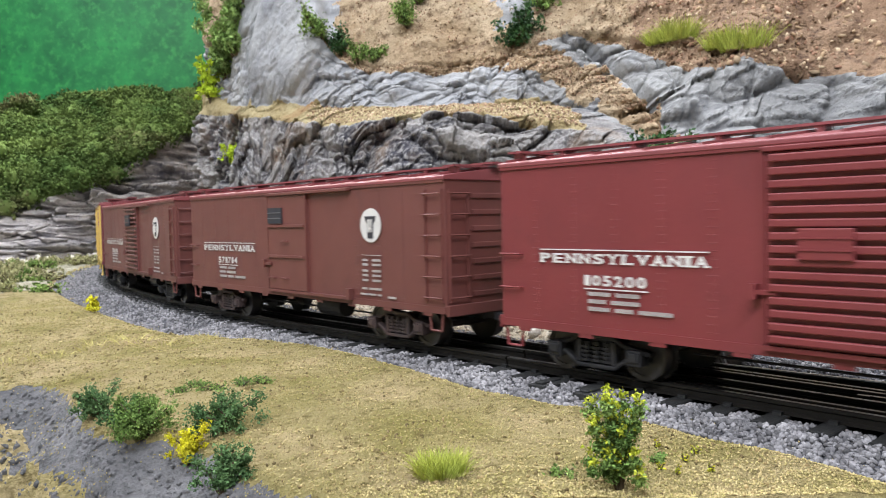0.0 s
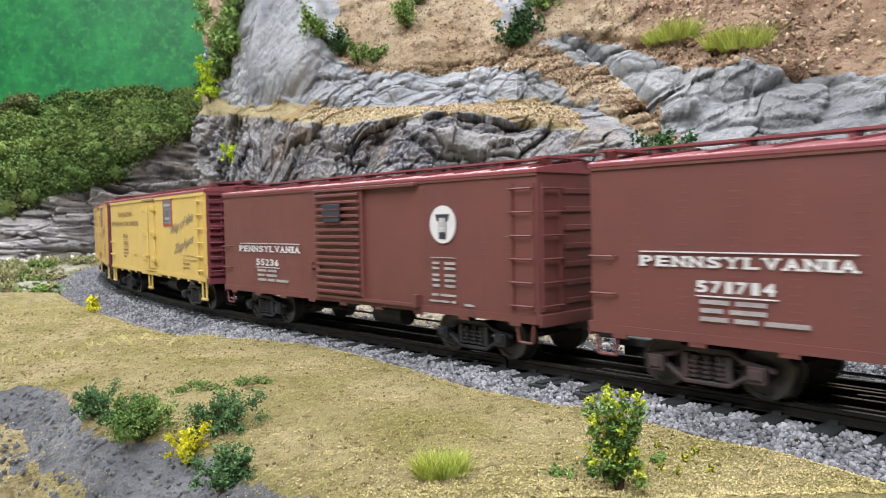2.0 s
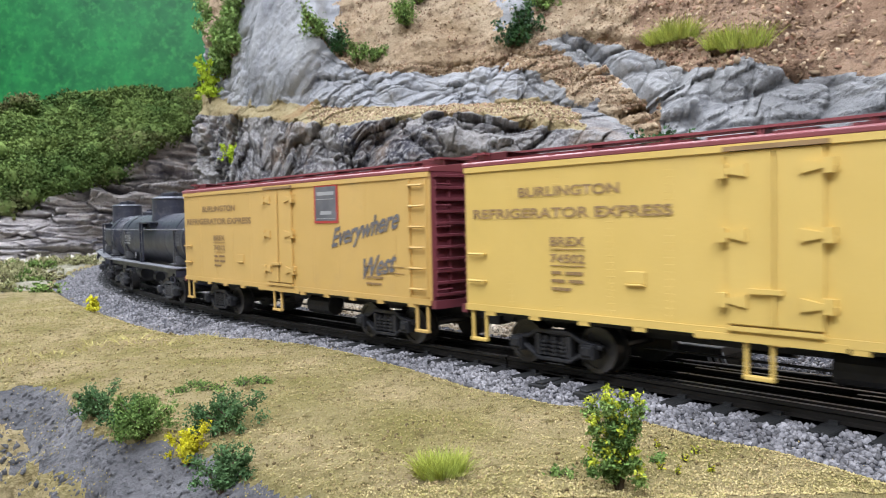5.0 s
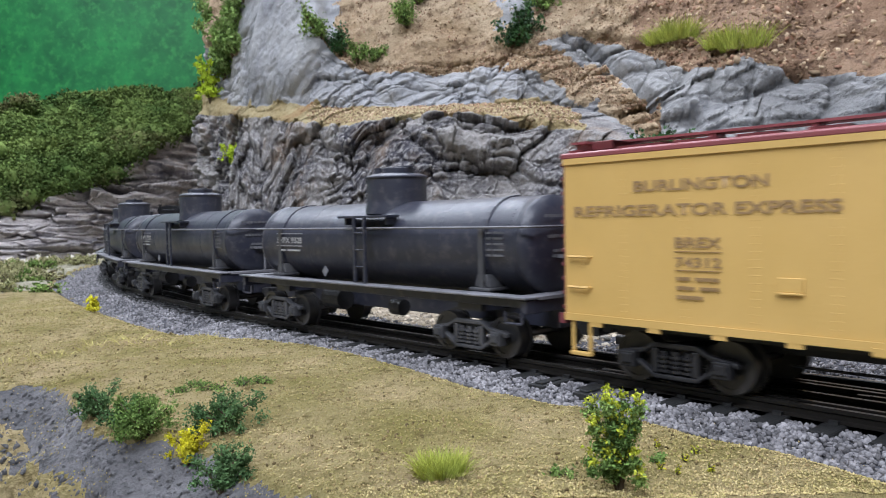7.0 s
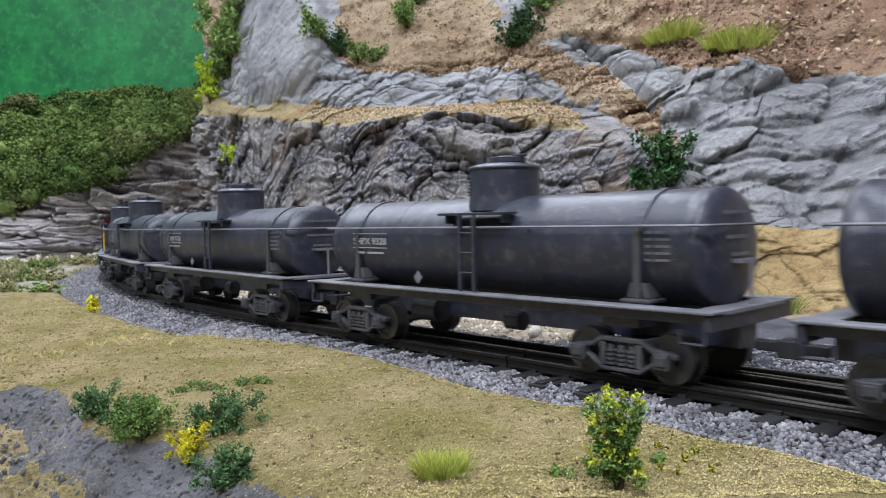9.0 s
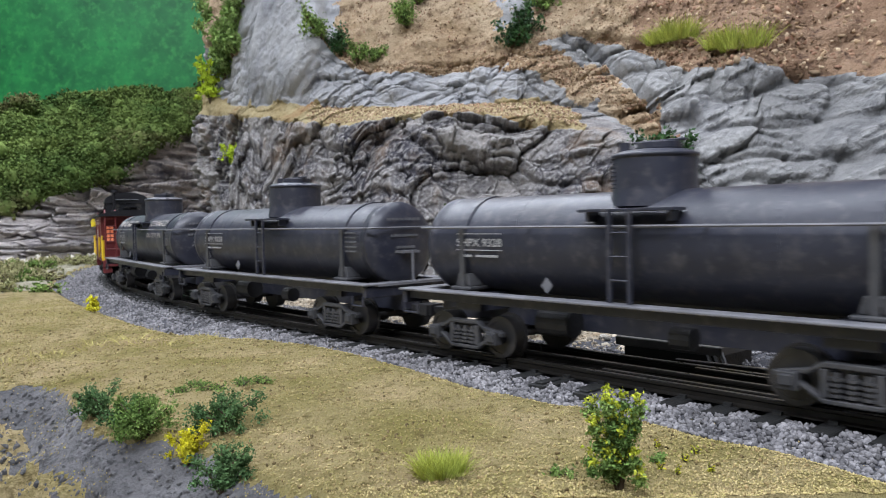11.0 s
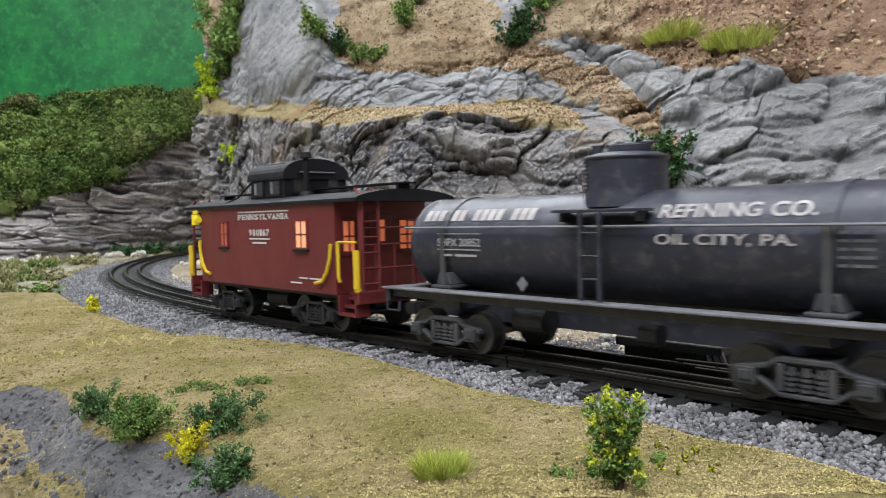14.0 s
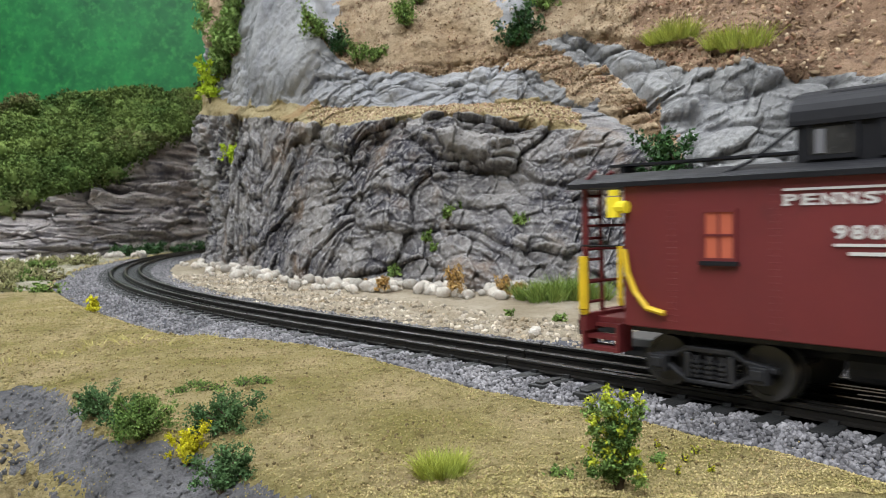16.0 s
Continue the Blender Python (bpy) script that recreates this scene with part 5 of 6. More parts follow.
def boxcar(label, paint, gear, ribbed_door, number, herald, sill=0.0182, eave=0.0768):
    """A 40-foot steel boxcar."""
    hw, half, y = 0.031, BOX_HALF, -0.031
    car = thing("boxcar", label, "boxcar", "freight cars of the train")
    part("body", Shape().box(-half, half, -hw, hw, sill, eave), paint, car, bevel=0.0005)
    gable_roof(car, half + 0.0006, hw, eave, 0.0046, M_ROOF, M_ROOF)
    for s in (-1, 1):
        sl = Shape().box(-half, half, min(s * hw, s * (hw + 0.0005)), max(s * hw, s * (hw + 0.0005)), sill - 0.0008, sill + 0.0022)
        for i in range(9):
            x = -half + 0.012 + (2 * half - 0.024) * i / 8
            sl.box(x - 0.003, x + 0.003, min(s * hw, s * (hw + 0.0004)), max(s * hw, s * (hw + 0.0004)), sill - 0.0022, sill)
        part("side_sill", sl, paint, car)
        part("eave_strip", Shape().box(-half, half, min(s * hw, s * (hw + 0.0006)), max(s * hw, s * (hw + 0.0006)), eave - 0.0022, eave - 0.0008), paint, car)
        for x in (-0.111, -0.093, -0.075, -0.057, -0.039, 0.064, 0.082, 0.1, 0.114):
            seams(car, [x], s * hw, sill + 0.003, eave - 0.003, paint)
    # the door with its track, bars and placard
    d0, d1, z0, z1 = -0.0212, 0.0185, sill + 0.0028, eave - 0.0032
    door = part("door", Shape().box(d0, d1, y - 0.0016, y - 0.0001, z0, z1), paint, car, bevel=0.0003)
    if ribbed_door:
        rb, n, thick = Shape(), 15, 0.0012 if number == "105200" else 0.0008
        for i in range(n):
            z = z0 + 0.002 + (z1 - z0 - 0.004) * i / (n - 1)
            rb.prism([(d0 + 0.001, z - thick), (d1 - 0.001, z - thick), (d1 - 0.0015, z + thick), (d0 + 0.0015, z + thick)], y - 0.0036, y - 0.0016)
        part("door_rib", rb, paint, door, bevel=0.0004)
        low = 0.0450 if number == "105200" else 0.0582
        part("placard", Shape().box(-0.011, 0.004, y - 0.0046, y - 0.0036, low, low + 0.0090), M_PLACARD if number != "105200" else paint, door, "door notice board", bevel=0.0003)
        part("placard_slat", Shape().box(-0.011, 0.004, y - 0.0049, y - 0.0046, low + 0.0026, low + 0.0030).box(-0.011, 0.004, y - 0.0049, y - 0.0046, low + 0.0060, low + 0.0064), paint, door)
    else:
        for z in (0.0565, 0.0395):
            part("door_bar", Shape().box(d0 + 0.001, d1 - 0.001, y - 0.0025, y - 0.0016, z - 0.0008, z + 0.0008), paint, door, bevel=0.0002)
        part("placard", Shape().box(-0.0197, -0.0048, y - 0.0026, y - 0.0016, 0.0580, 0.0668), M_PLACARD, door, "slate notice board")
        sl = Shape()
        for z in (0.061, 0.064):
            sl.box(-0.0197, -0.0048, y - 0.0029, y - 0.0026, z - 0.0002, z + 0.0002)
        part("placard_slat", sl, M_DECK, door)
        for x, z in ((-0.002, 0.048), (-0.002, 0.0275), (-0.016, 0.0275)):
            part("door_handle", Shape().rod([(x - 0.003, y - 0.0016, z), (x - 0.003, y - 0.003, z), (x + 0.003, y - 0.003, z), (x + 0.003, y - 0.0016, z)], 0.0004), paint, door)
    part("door_post", Shape().box(d0 - 0.0012, d0 - 0.0001, y - 0.0019, y, z0, z1), paint, car)
    part("door_post", Shape().box(d1 + 0.0001, d1 + 0.0012, y - 0.0019, y, z0, z1), paint, car)
    part("door_latch", Shape().box(d0 - 0.004, d0 + 0.004, y - 0.0030, y - 0.0019, 0.0345, 0.0358).box(d0 - 0.0045, d0 - 0.0025, y - 0.0036, y, 0.033, 0.0375), paint, car)
    part("door_track", Shape().box(d0 - 0.001, 0.0600, y - 0.0028, y, z1, z1 + 0.0016), paint, car, bevel=0.0003)
    part("door_rail", Shape().box(d0 - 0.001, 0.0600, y - 0.0022, y, z0 - 0.0016, z0 - 0.0002), paint, car)
    part("door_stop", Shape().box(0.0575, 0.0605, y - 0.0032, y, z0 - 0.0016, z0 + 0.004), paint, car)
    part("far_door", Shape().box(-d1, -d0, hw, hw + 0.0016, z0, z1), paint, car, bevel=0.0003)
    # ladders at the forward end, grab irons at the rear
    lz = steps(6, sill + 0.006, eave - 0.007)
    rungs(car, 0.1165, 0.1275, -hw, lz, paint)
    end_rungs(car, half, -hw + 0.0025, -hw + 0.0135, lz, paint)
    rungs(car, -0.1285, -0.1185, -hw, [0.0315, 0.0445], paint, "grab_iron", rails=False)
    rungs(car, -0.1275, -0.1165, hw, lz, paint)
    end_rungs(car, -half, hw - 0.0135, hw - 0.0025, lz, paint)
    for s in (-1, 1):
        er = Shape()
        for z in steps(7, sill + 0.007, eave - 0.008):
            er.box(min(s * half, s * (half + 0.0007)), max(s * half, s * (half + 0.0007)), -hw + 0.016, hw - 0.004, z - 0.0012, z + 0.0012)
        part("end_rib", er, paint, car, bevel=0.0004)
        part("end_sill", Shape().box(min(s * half, s * (half + 0.0016)), max(s * half, s * (half + 0.0016)), -hw, hw, sill - 0.002, sill + 0.003), paint, car, bevel=0.0003)
        for x in (-0.123, 0.122):
            st = Shape().rod([(x - 0.0045, s * (hw - 0.0006), sill), (x - 0.0035, s * (hw - 0.0006), sill - 0.0085), (x + 0.0035, s * (hw - 0.0006), sill - 0.0085), (x + 0.0045, s * (hw - 0.0006), sill)], 0.0006)
            part("corner_step", st, paint, car)
    part("brake_wheel", Shape().cyl((-half - 0.004, 0.012, 0.074), (-half - 0.003, 0.012, 0.074), 0.0055, 16).cyl((-half - 0.0035, 0.012, 0.02), (-half - 0.0035, 0.012, 0.074), 0.0005, 6), paint, car)
    # lettering
    yt = y - 0.0006
    slab_text("PENNSYLVANIA", car, M_WHITE, -0.1085, -0.0400, 0.0416, 0.0452, yt)
    bars(car, M_WHITE, [(-0.1085, -0.0400, 0.0463, 0.0467)], yt)
    slab_text(number, car, M_WHITE, -0.0880, -0.0625, 0.0338, 0.0376, yt)
    bars(car, M_WHITE, [(-0.0880, -0.0620, 0.0325, 0.0329)], yt)
    small = []
    for z, runs in ((0.0302, (5, 5)), (0.0275, (4, 6)), (0.0248, (5, 4, 7))):
        small += blocks(-0.0865, -0.0865 + 0.0018 * (sum(runs) + len(runs)), z, z + 0.0014, runs)
    bars(car, M_FINE, small, yt, "small_print")
    if herald:
        part("herald", Shape().cyl((0.0763, yt + 0.0002, 0.0563), (0.0763, yt - 0.0001, 0.0563), 0.0082, 40), M_WHITE, car, "white disc with a dark keystone shape")
        ks = Shape().prism([(0.0718, 0.0607), (0.0808, 0.0607), (0.0797, 0.0577), (0.0787, 0.0577), (0.0785, 0.0500), (0.0741, 0.0500), (0.0739, 0.0577), (0.0729, 0.0577)], yt - 0.0003, yt - 0.0001)
        part("keystone", ks, M_PLACARD, car)
        bars(car, M_WHITE, [(0.0745, 0.0752, 0.0530, 0.0592), (0.0758, 0.0765, 0.0530, 0.0592), (0.0773, 0.0780, 0.0530, 0.0592), (0.0750, 0.0778, 0.0545, 0.0550)], yt - 0.0004)
        tab = [(0.0680, 0.0840, 0.0418, 0.0421)]
        for z in (0.0390, 0.0368, 0.0338, 0.0316, 0.0292):
            tab += blocks(0.0690, 0.0735, z, z + 0.0011, (3,)) + blocks(0.0770, 0.0838, z, z + 0.0011, (5,))
        tab += blocks(0.0685, 0.0840, 0.0252, 0.0262, (3, 7)) + blocks(0.0670, 0.0840, 0.0225, 0.0234, (9, 2)) + blocks(0.0890, 0.0950, 0.0218, 0.0228, (5,))
        bars(car, M_FINE, tab, yt, "small_print")
    car_frame(car, half, gear)
    return car


def reefer(label, paint, lines):
    """A wood-bodied refrigerator car with maroon roof and ends."""
    hw, half, y, sill, eave = 0.031, 0.1305, -0.031, 0.0212, 0.0808
    car = thing("refrigerator_car", label, "freight car", "freight cars of the train")
    part("body", Shape().box(-half, half, -hw, hw, sill, eave), paint, car, bevel=0.0003)
    gable_roof(car, half + 0.001, hw, eave, 0.0042, M_ROOF, M_ROOF)
    part("fascia", Shape().box(-half, half, y - 0.0007, y - 0.0001, eave - 0.0034, eave - 0.0012), paint, car)
    sl = Shape().box(-half, half, y - 0.0006, y - 0.0001, sill - 0.0006, sill + 0.002)
    for i in range(11):
        x = -half + 0.014 + (2 * half - 0.028) * i / 10
        sl.box(x - 0.0024, x + 0.0024, y - 0.0005, y + 0.0005, sill - 0.0022, sill - 0.0006)
    sl.box(-0.026, 0.020, y - 0.0009, y - 0.0005, sill - 0.0018, sill + 0.0004)
    part("side_sill", sl, paint, car)
    for x in steps(4, -0.105, -0.035) + steps(4, 0.035, 0.105):
        seams(car, [x], y, sill + 0.003, eave - 0.004, paint)
    # insulated double doors
    for x0, x1 in ((-0.0142, -0.0003), (0.0003, 0.0142)):
        door = part("door", Shape().box(x0, x1, y - 0.0014, y - 0.0001, sill + 0.0035, eave - 0.0036), paint, car, bevel=0.0003)
        out = -1 if x0 < 0 else 1
        edge = x0 if x0 < 0 else x1
        for z in (0.0715, 0.0520, 0.0320):
            hg = Shape().prism([(edge + out * 0.0040, z), (edge - out * 0.0062, z - 0.0020), (edge - out * 0.0062, z + 0.0020)][::out], y - 0.0023, y - 0.0014)
            hg.box(min(edge, edge + out * 0.003), max(edge, edge + out * 0.003), y - 0.0024, y, z - 0.0022, z + 0.0022)
            part("hinge", hg, paint, door)
    part("door_hood", Shape().box(-0.0155, 0.0155, y - 0.0022, y, eave - 0.0034, eave - 0.0020), M_DARKPRINT, car)
    part("latch_bar", Shape().rod([(0, y - 0.0020, sill + 0.004), (0, y - 0.0020, eave - 0.006)], 0.0005).box(-0.007, 0.003, y - 0.0028, y - 0.0014, 0.0345, 0.0360), paint, car)
    part("door_sill", Shape().box(-0.0145, 0.0145, y - 0.0016, y, sill + 0.0016, sill + 0.0030), paint, car)
    for x0, x1 in ((-0.010, -0.0005), (-0.128, -0.119), (0.119, 0.128)):
        for s in (-1, 1):
            st = Shape().box(x0, x0 + 0.0014, min(s * 0.0298, s * 0.031), max(s * 0.0298, s * 0.031), 0.0085, sill).box(x1 - 0.0014, x1, min(s * 0.0298, s * 0.031), max(s * 0.0298, s * 0.031), 0.0085, sill)
            st.box(x0, x1, min(s * 0.0295, s * 0.0318), max(s * 0.0295, s * 0.0318), 0.0080, 0.0094)
            part("stirrup_step", st, paint, car, bevel=0.0003)
    lz = steps(6, 0.0275, 0.0740)
    rungs(car, 0.1175, 0.1275, -hw, lz, paint, rails=False, r=0.0006)
    part("ladder_stile", Shape().box(0.1160, 0.1172, y - 0.0012, y, 0.0245, 0.077).box(0.1278, 0.1290, y - 0.0012, y, 0.0245, 0.077), paint, car)
    rungs(car, 0.1175, 0.1275, hw, lz, paint, rails=False)
    rungs(car, -0.1275, -0.1190, -hw, [0.0330, 0.0440], paint, "grab_iron", rails=False, r=0.0006)
    part("card_box", Shape().box(-0.0515, -0.0440, y - 0.0011, y, 0.0345, 0.0352).box(-0.0515, -0.0440, y - 0.0006, y, 0.0352, 0.0395), paint, car, bevel=0.0002)
    for s in (-1, 1):
        x = s * half
        part("end_panel", Shape().box(min(x, x + s * 0.0008), max(x, x + s * 0.0008), -hw + 0.0006, hw - 0.0006, sill, eave), M_MAROON, car)
        er = Shape()
        for z in steps(11, sill + 0.004, eave - 0.003):
            er.box(min(x, x + s * 0.0026), max(x, x + s * 0.0026), -hw + 0.0015, hw - 0.0015, z - 0.0007, z + 0.0007)
        part("end_rib", er, M_MAROON, car, bevel=0.0002)
        part("end_sill", Shape().box(min(x, x + s * 0.003), max(x, x + s * 0.003), -hw, hw, sill - 0.002, sill + 0.0016), M_MAROON, car)
        for hx in (-0.122, 0.122):
            part("ice_hatch", Shape().box(hx - 0.007, hx + 0.007, -0.022, -0.009, eave + 0.0018, eave + 0.0052), M_ROOF, car, bevel=0.0004)
    end_rungs(car, half + 0.0008, -hw + 0.002, -hw + 0.010, lz, M_MAROON)
    bw = Shape()
    ring = [(half + 0.0065, 0.004 + 0.0072 * math.cos(a), 0.0722 + 0.0072 * math.sin(a)) for a in steps(21, 0, 2 * math.pi)]
    bw.rod(ring, 0.0008)
    for i in (0, 4, 8, 12, 16):
        bw.rod([ring[i], (half + 0.0055, 0.004, 0.0722)], 0.0006)
    bw.cyl((half, 0.004, 0.0722), (half + 0.007, 0.004, 0.0722), 0.0016, 10)
    part("brake_wheel", bw, M_PLACARD, car, "black spoked brake wheel")
    # lettering
    yt = y - 0.0004
    text("BURLINGTON", car, M_DARKPRINT, -0.1005, -0.0540, 0.0664, 0.0702, yt)
    text("REFRIGERATOR EXPRESS", car, M_DARKPRINT, -0.1255, -0.0335, 0.0583, 0.0622, yt)
    text("BREX", car, M_DARKPRINT, -0.0850, -0.0690, 0.0478, 0.0512, yt)
    text(lines[2], car, M_DARKPRINT, -0.0850, -0.0690, 0.0415, 0.0448, yt)
    bars(car, M_DARKPRINT, [(-0.0850, -0.0690, 0.0465, 0.0467), (-0.0850, -0.0690, 0.0404, 0.0406)] + blocks(-0.0845, -0.0695, 0.0372, 0.0384, (3, 5)) + blocks(-0.0845, -0.0695, 0.0342, 0.0354, (4, 4)) + blocks(-0.0845, -0.0750, 0.0312, 0.0324, (5,)), yt, "small_print")
    bars(car, M_DARKPRINT, [(0.0800, 0.1120, 0.0368, 0.0370), (0.0800, 0.1120, 0.0338, 0.0340)] + blocks(0.0825, 0.0960, 0.0308, 0.0318, (3, 6)) + blocks(0.0825, 0.0950, 0.0278, 0.0288, (8,)), yt, "small_print")
    h0 = part("herald_border", Shape().box(0.0372, 0.0592, yt - 0.0001, yt + 0.0003, 0.0577, 0.0780), M_PRINT_RED, car)
    part("herald_panel", Shape().box(0.0386, 0.0578, yt - 0.0002, yt - 0.0001, 0.0590, 0.0767), M_DIM, h0)
    part("herald_print", Shape().box(0.0402, 0.0562, yt - 0.0003, yt - 0.0002, 0.0722, 0.0740).box(0.0432, 0.0535, yt - 0.0003, yt - 0.0002, 0.0622, 0.0640).box(0.0396, 0.0568, yt - 0.0003, yt - 0.0002, 0.0700, 0.0703).box(0.0396, 0.0568, yt - 0.0003, yt - 0.0002, 0.0600, 0.0603), M_GREYPRINT, h0)
    if lines[1] == "Zephyrs":
        text(lines[0], car, M_SCRIPT_PALE, 0.0545, 0.1065, 0.0490, 0.0575, yt, lean=0.45, rise=0.20)
        text(lines[1], car, M_SCRIPT_PALE, 0.0605, 0.1065, 0.0350, 0.0435, yt, lean=0.45, rise=0.20)
    else:
        text(lines[0], car, M_SCRIPT, 0.0525, 0.1090, 0.0420, 0.0545, yt, lean=0.45, rise=0.18)
        text(lines[1], car, M_SCRIPT, 0.0800, 0.1065, 0.0300, 0.0400, yt, lean=0.45, rise=0.18)
    car_frame(car, half, M_TRUCK)
    return car


TANK_HALF = 0.1163


def tank_car(label, words):
    """A single-dome tank car."""
    car = thing("tank_car", label, "tank car", "tank cars of the train")
    half, r, zc, tl = TANK_HALF, 0.0214, 0.0466, 0.1065
    prof = [(-tl - 0.0042, 0.0), (-tl - 0.0036, r * 0.4), (-tl - 0.0022, r * 0.75), (-tl - 0.0004, r * 0.95), (-tl + 0.0014, r), (-tl + 0.0016, r + 0.0002), (-tl + 0.004, r + 0.0002), (-tl + 0.0042, r)]
    prof += [(x, r) for x in steps(14, -0.098, 0.098)]
    prof += [(-x, q) for x, q in prof[:8][::-1]]
    n, sh = 48, Shape()
    vs = [(x, q * math.cos(2 * math.pi * i / n), zc + q * math.sin(2 * math.pi * i / n)) for x, q in prof for i in range(n)]
    fs = [(k * n + i, k * n + (i + 1) % n, (k + 1) * n + (i + 1) % n, (k + 1) * n + i) for k in range(len(prof) - 1) for i in range(n)]
    tank = part("tank", sh.add(vs, fs), M_BLACK, car, "black cylindrical tank with dished ends", smooth=True)
    for x in (-0.0545, 0.0545):
        bd = Shape()
        for i in range(48):
            a, b = 2 * math.pi * i / 48, 2 * math.pi * (i + 1) / 48
            bd.add([(x + k * 0.0015, q * math.cos(e), zc + q * math.sin(e)) for e in (a, b) for k, q in ((-1, r), (-1, r + 0.0001), (1, r + 0.0001), (1, r))],
                   [(0, 1, 5, 4), (1, 2, 6, 5), (2, 3, 7, 6)])
        part("seam_band", bd, M_BLACK, tank)
    # rivet rows along the end seams
    rv = Shape()
    for x in (-0.0980, -0.1035, 0.0980, 0.1035):
        for i in range(40):
            a = math.pi * (0.5 + i / 40 * 1.1)
            c, s = math.cos(a), math.sin(a)
            y, z = r * c, zc + r * s
            rv.add([(x - 0.0003, y, z), (x + 0.0003, y, z), (x, y - 0.0003 * s, z + 0.0003 * c), (x, y + 0.0003 * s, z - 0.0003 * c), (x, y + 0.0003 * c, z + 0.0003 * s)],
                   [(0, 2, 4), (2, 1, 4), (1, 3, 4), (3, 0, 4)])
    part("rivet", rv, M_BLACK, tank)
    dome = Shape()
    dr, n = 0.0158, 36
    dp = [(dr * 1.06, 0.0620), (dr * 1.03, 0.0655), (dr * 1.005, 0.0676), (dr, 0.0690), (dr, 0.0694), (dr, 0.0740), (dr, 0.0796), (dr, 0.0800), (dr + 0.0006, 0.0802), (dr + 0.0006, 0.0812), (dr, 0.0814), (dr * 0.99, 0.0815), (dr * 0.8, 0.0826), (dr * 0.4, 0.0834), (0.0001, 0.0836)]
    vs = [(q * math.cos(2 * math.pi * i / n), q * math.sin(2 * math.pi * i / n), z) for q, z in dp for i in range(n)]
    fs = [(k * n + i, k * n + (i + 1) % n, (k + 1) * n + (i + 1) % n, (k + 1) * n + i) for k in range(len(dp) - 1) for i in range(n)]
    dm = part("dome", dome.add(vs, fs), M_BLACK, car, "round black expansion dome", smooth=True)
    part("dome_hatch", Shape().cyl((0.002, 0, 0.083), (0.002, 0, 0.0856), 0.0085, 20).box(-0.009, 0.013, -0.0012, 0.0012, 0.0856, 0.0866), M_BLACK, dm, bevel=0.0003)
    part("safety_valve", Shape().cyl((-0.0105, -0.004, 0.082), (-0.0105, -0.004, 0.0862), 0.0022, 10), M_BLACK, dm)
    dv = Shape()
    for z in steps(8, 0.0690, 0.0795):
        for k in range(2):
            a = math.pi * (1.25 + 0.06 * k)
            dv.cyl((dr * math.cos(a), dr * math.sin(a), z), ((dr + 0.0005) * math.cos(a), (dr + 0.0005) * math.sin(a), z), 0.0004, 5)
    part("dome_rivet", dv, M_BLACK, dm)
    for s in (-1, 1):
        y = s * 0.0262
        pl = Shape().box(-0.0167, 0.0230, min(y, s * 0.0175), max(y, s * 0.0175), 0.0600, 0.0612)
        for x in (-0.014, 0.020):
            pl.prism([(x - 0.0008, 0.0600), (x + 0.0008, 0.0600), (x + 0.0008, 0.0565), (x - 0.0008, 0.0565)], min(y * 0.9, s * 0.017), max(y * 0.9, s * 0.017))
        part("dome_platform", pl, M_BLACK, car, bevel=0.0002)
        lad = Shape()
        for x in (-0.0024, 0.0060):
            lad.box(x - 0.0008, x + 0.0008, min(s * 0.0258, s * 0.0270), max(s * 0.0258, s * 0.0270), 0.0275, 0.0605)
        for z in steps(3, 0.0355, 0.0525):
            lad.cyl((-0.0024, s * 0.0264, z), (0.0060, s * 0.0264, z), 0.0005, 6)
        part("ladder", lad, M_BLACK, car)
        for x in (-0.083, 0.083):
            sd = Shape().box(x - 0.0062, x + 0.0062, min(s * 0.010, s * 0.0235), max(s * 0.010, s * 0.0235), 0.0275, 0.0290)
            sd.prism([(x - 0.0048, 0.0290), (x - 0.0020, 0.0290), (x - 0.0016, 0.0312), (x + 0.0016, 0.0312), (x + 0.0020, 0.0290), (x + 0.0048, 0.0290), (x + 0.0030, 0.0345), (x - 0.0030, 0.0345)], min(s * 0.012, s * 0.0215), max(s * 0.012, s * 0.0215))
            part("saddle", sd, M_TRUCK_GREY, car, "dusty black tank saddle", bevel=0.0005)
            a0 = -0.62
            strap = [(x, s * (r + 0.0006) * math.cos(a), zc + (r + 0.0006) * math.sin(a)) for a in steps(14, a0, math.pi / 2)]
            vs = [v for p in strap for v in ((x - 0.0016, p[1], p[2]), (x + 0.0016, p[1], p[2]), (x + 0.0016, p[1] * 0.965, p[2] - 0.0005), (x - 0.0016, p[1] * 0.965, p[2] - 0.0005))]
            fs = [(4 * k + m, 4 * k + (m + 1) % 4, 4 * k + 4 + (m + 1) % 4, 4 * k + 4 + m) for k in range(len(strap) - 1) for m in range(4)]
            st = Shape().add(vs, fs)
            part("strap", st, M_BLACK, car)
            part("strap_post", Shape().box(x - 0.0014, x + 0.0014, min(s * 0.0210, s * 0.0222), max(s * 0.0210, s * 0.0222), 0.0290, 0.0545), M_TRUCK_GREY, car)
        ss = Shape().box(-half, half, min(s * 0.0228, s * 0.0312), max(s * 0.0228, s * 0.0312), 0.0263, 0.0273)
        part("running_board", ss, M_DECK, car, "weathered grey running board", bevel=0.0003)
        part("side_sill", Shape().box(-half + 0.002, half - 0.002, min(s * 0.0240, s * 0.0276), max(s * 0.0240, s * 0.0276), 0.0226, 0.0263), M_BLACK, car, bevel=0.0003)
        x = s * half
        part("end_beam", Shape().box(min(x, x - s * 0.010), max(x, x - s * 0.010), -0.0226, 0.0226, 0.0258, 0.0271), M_DECK, car)
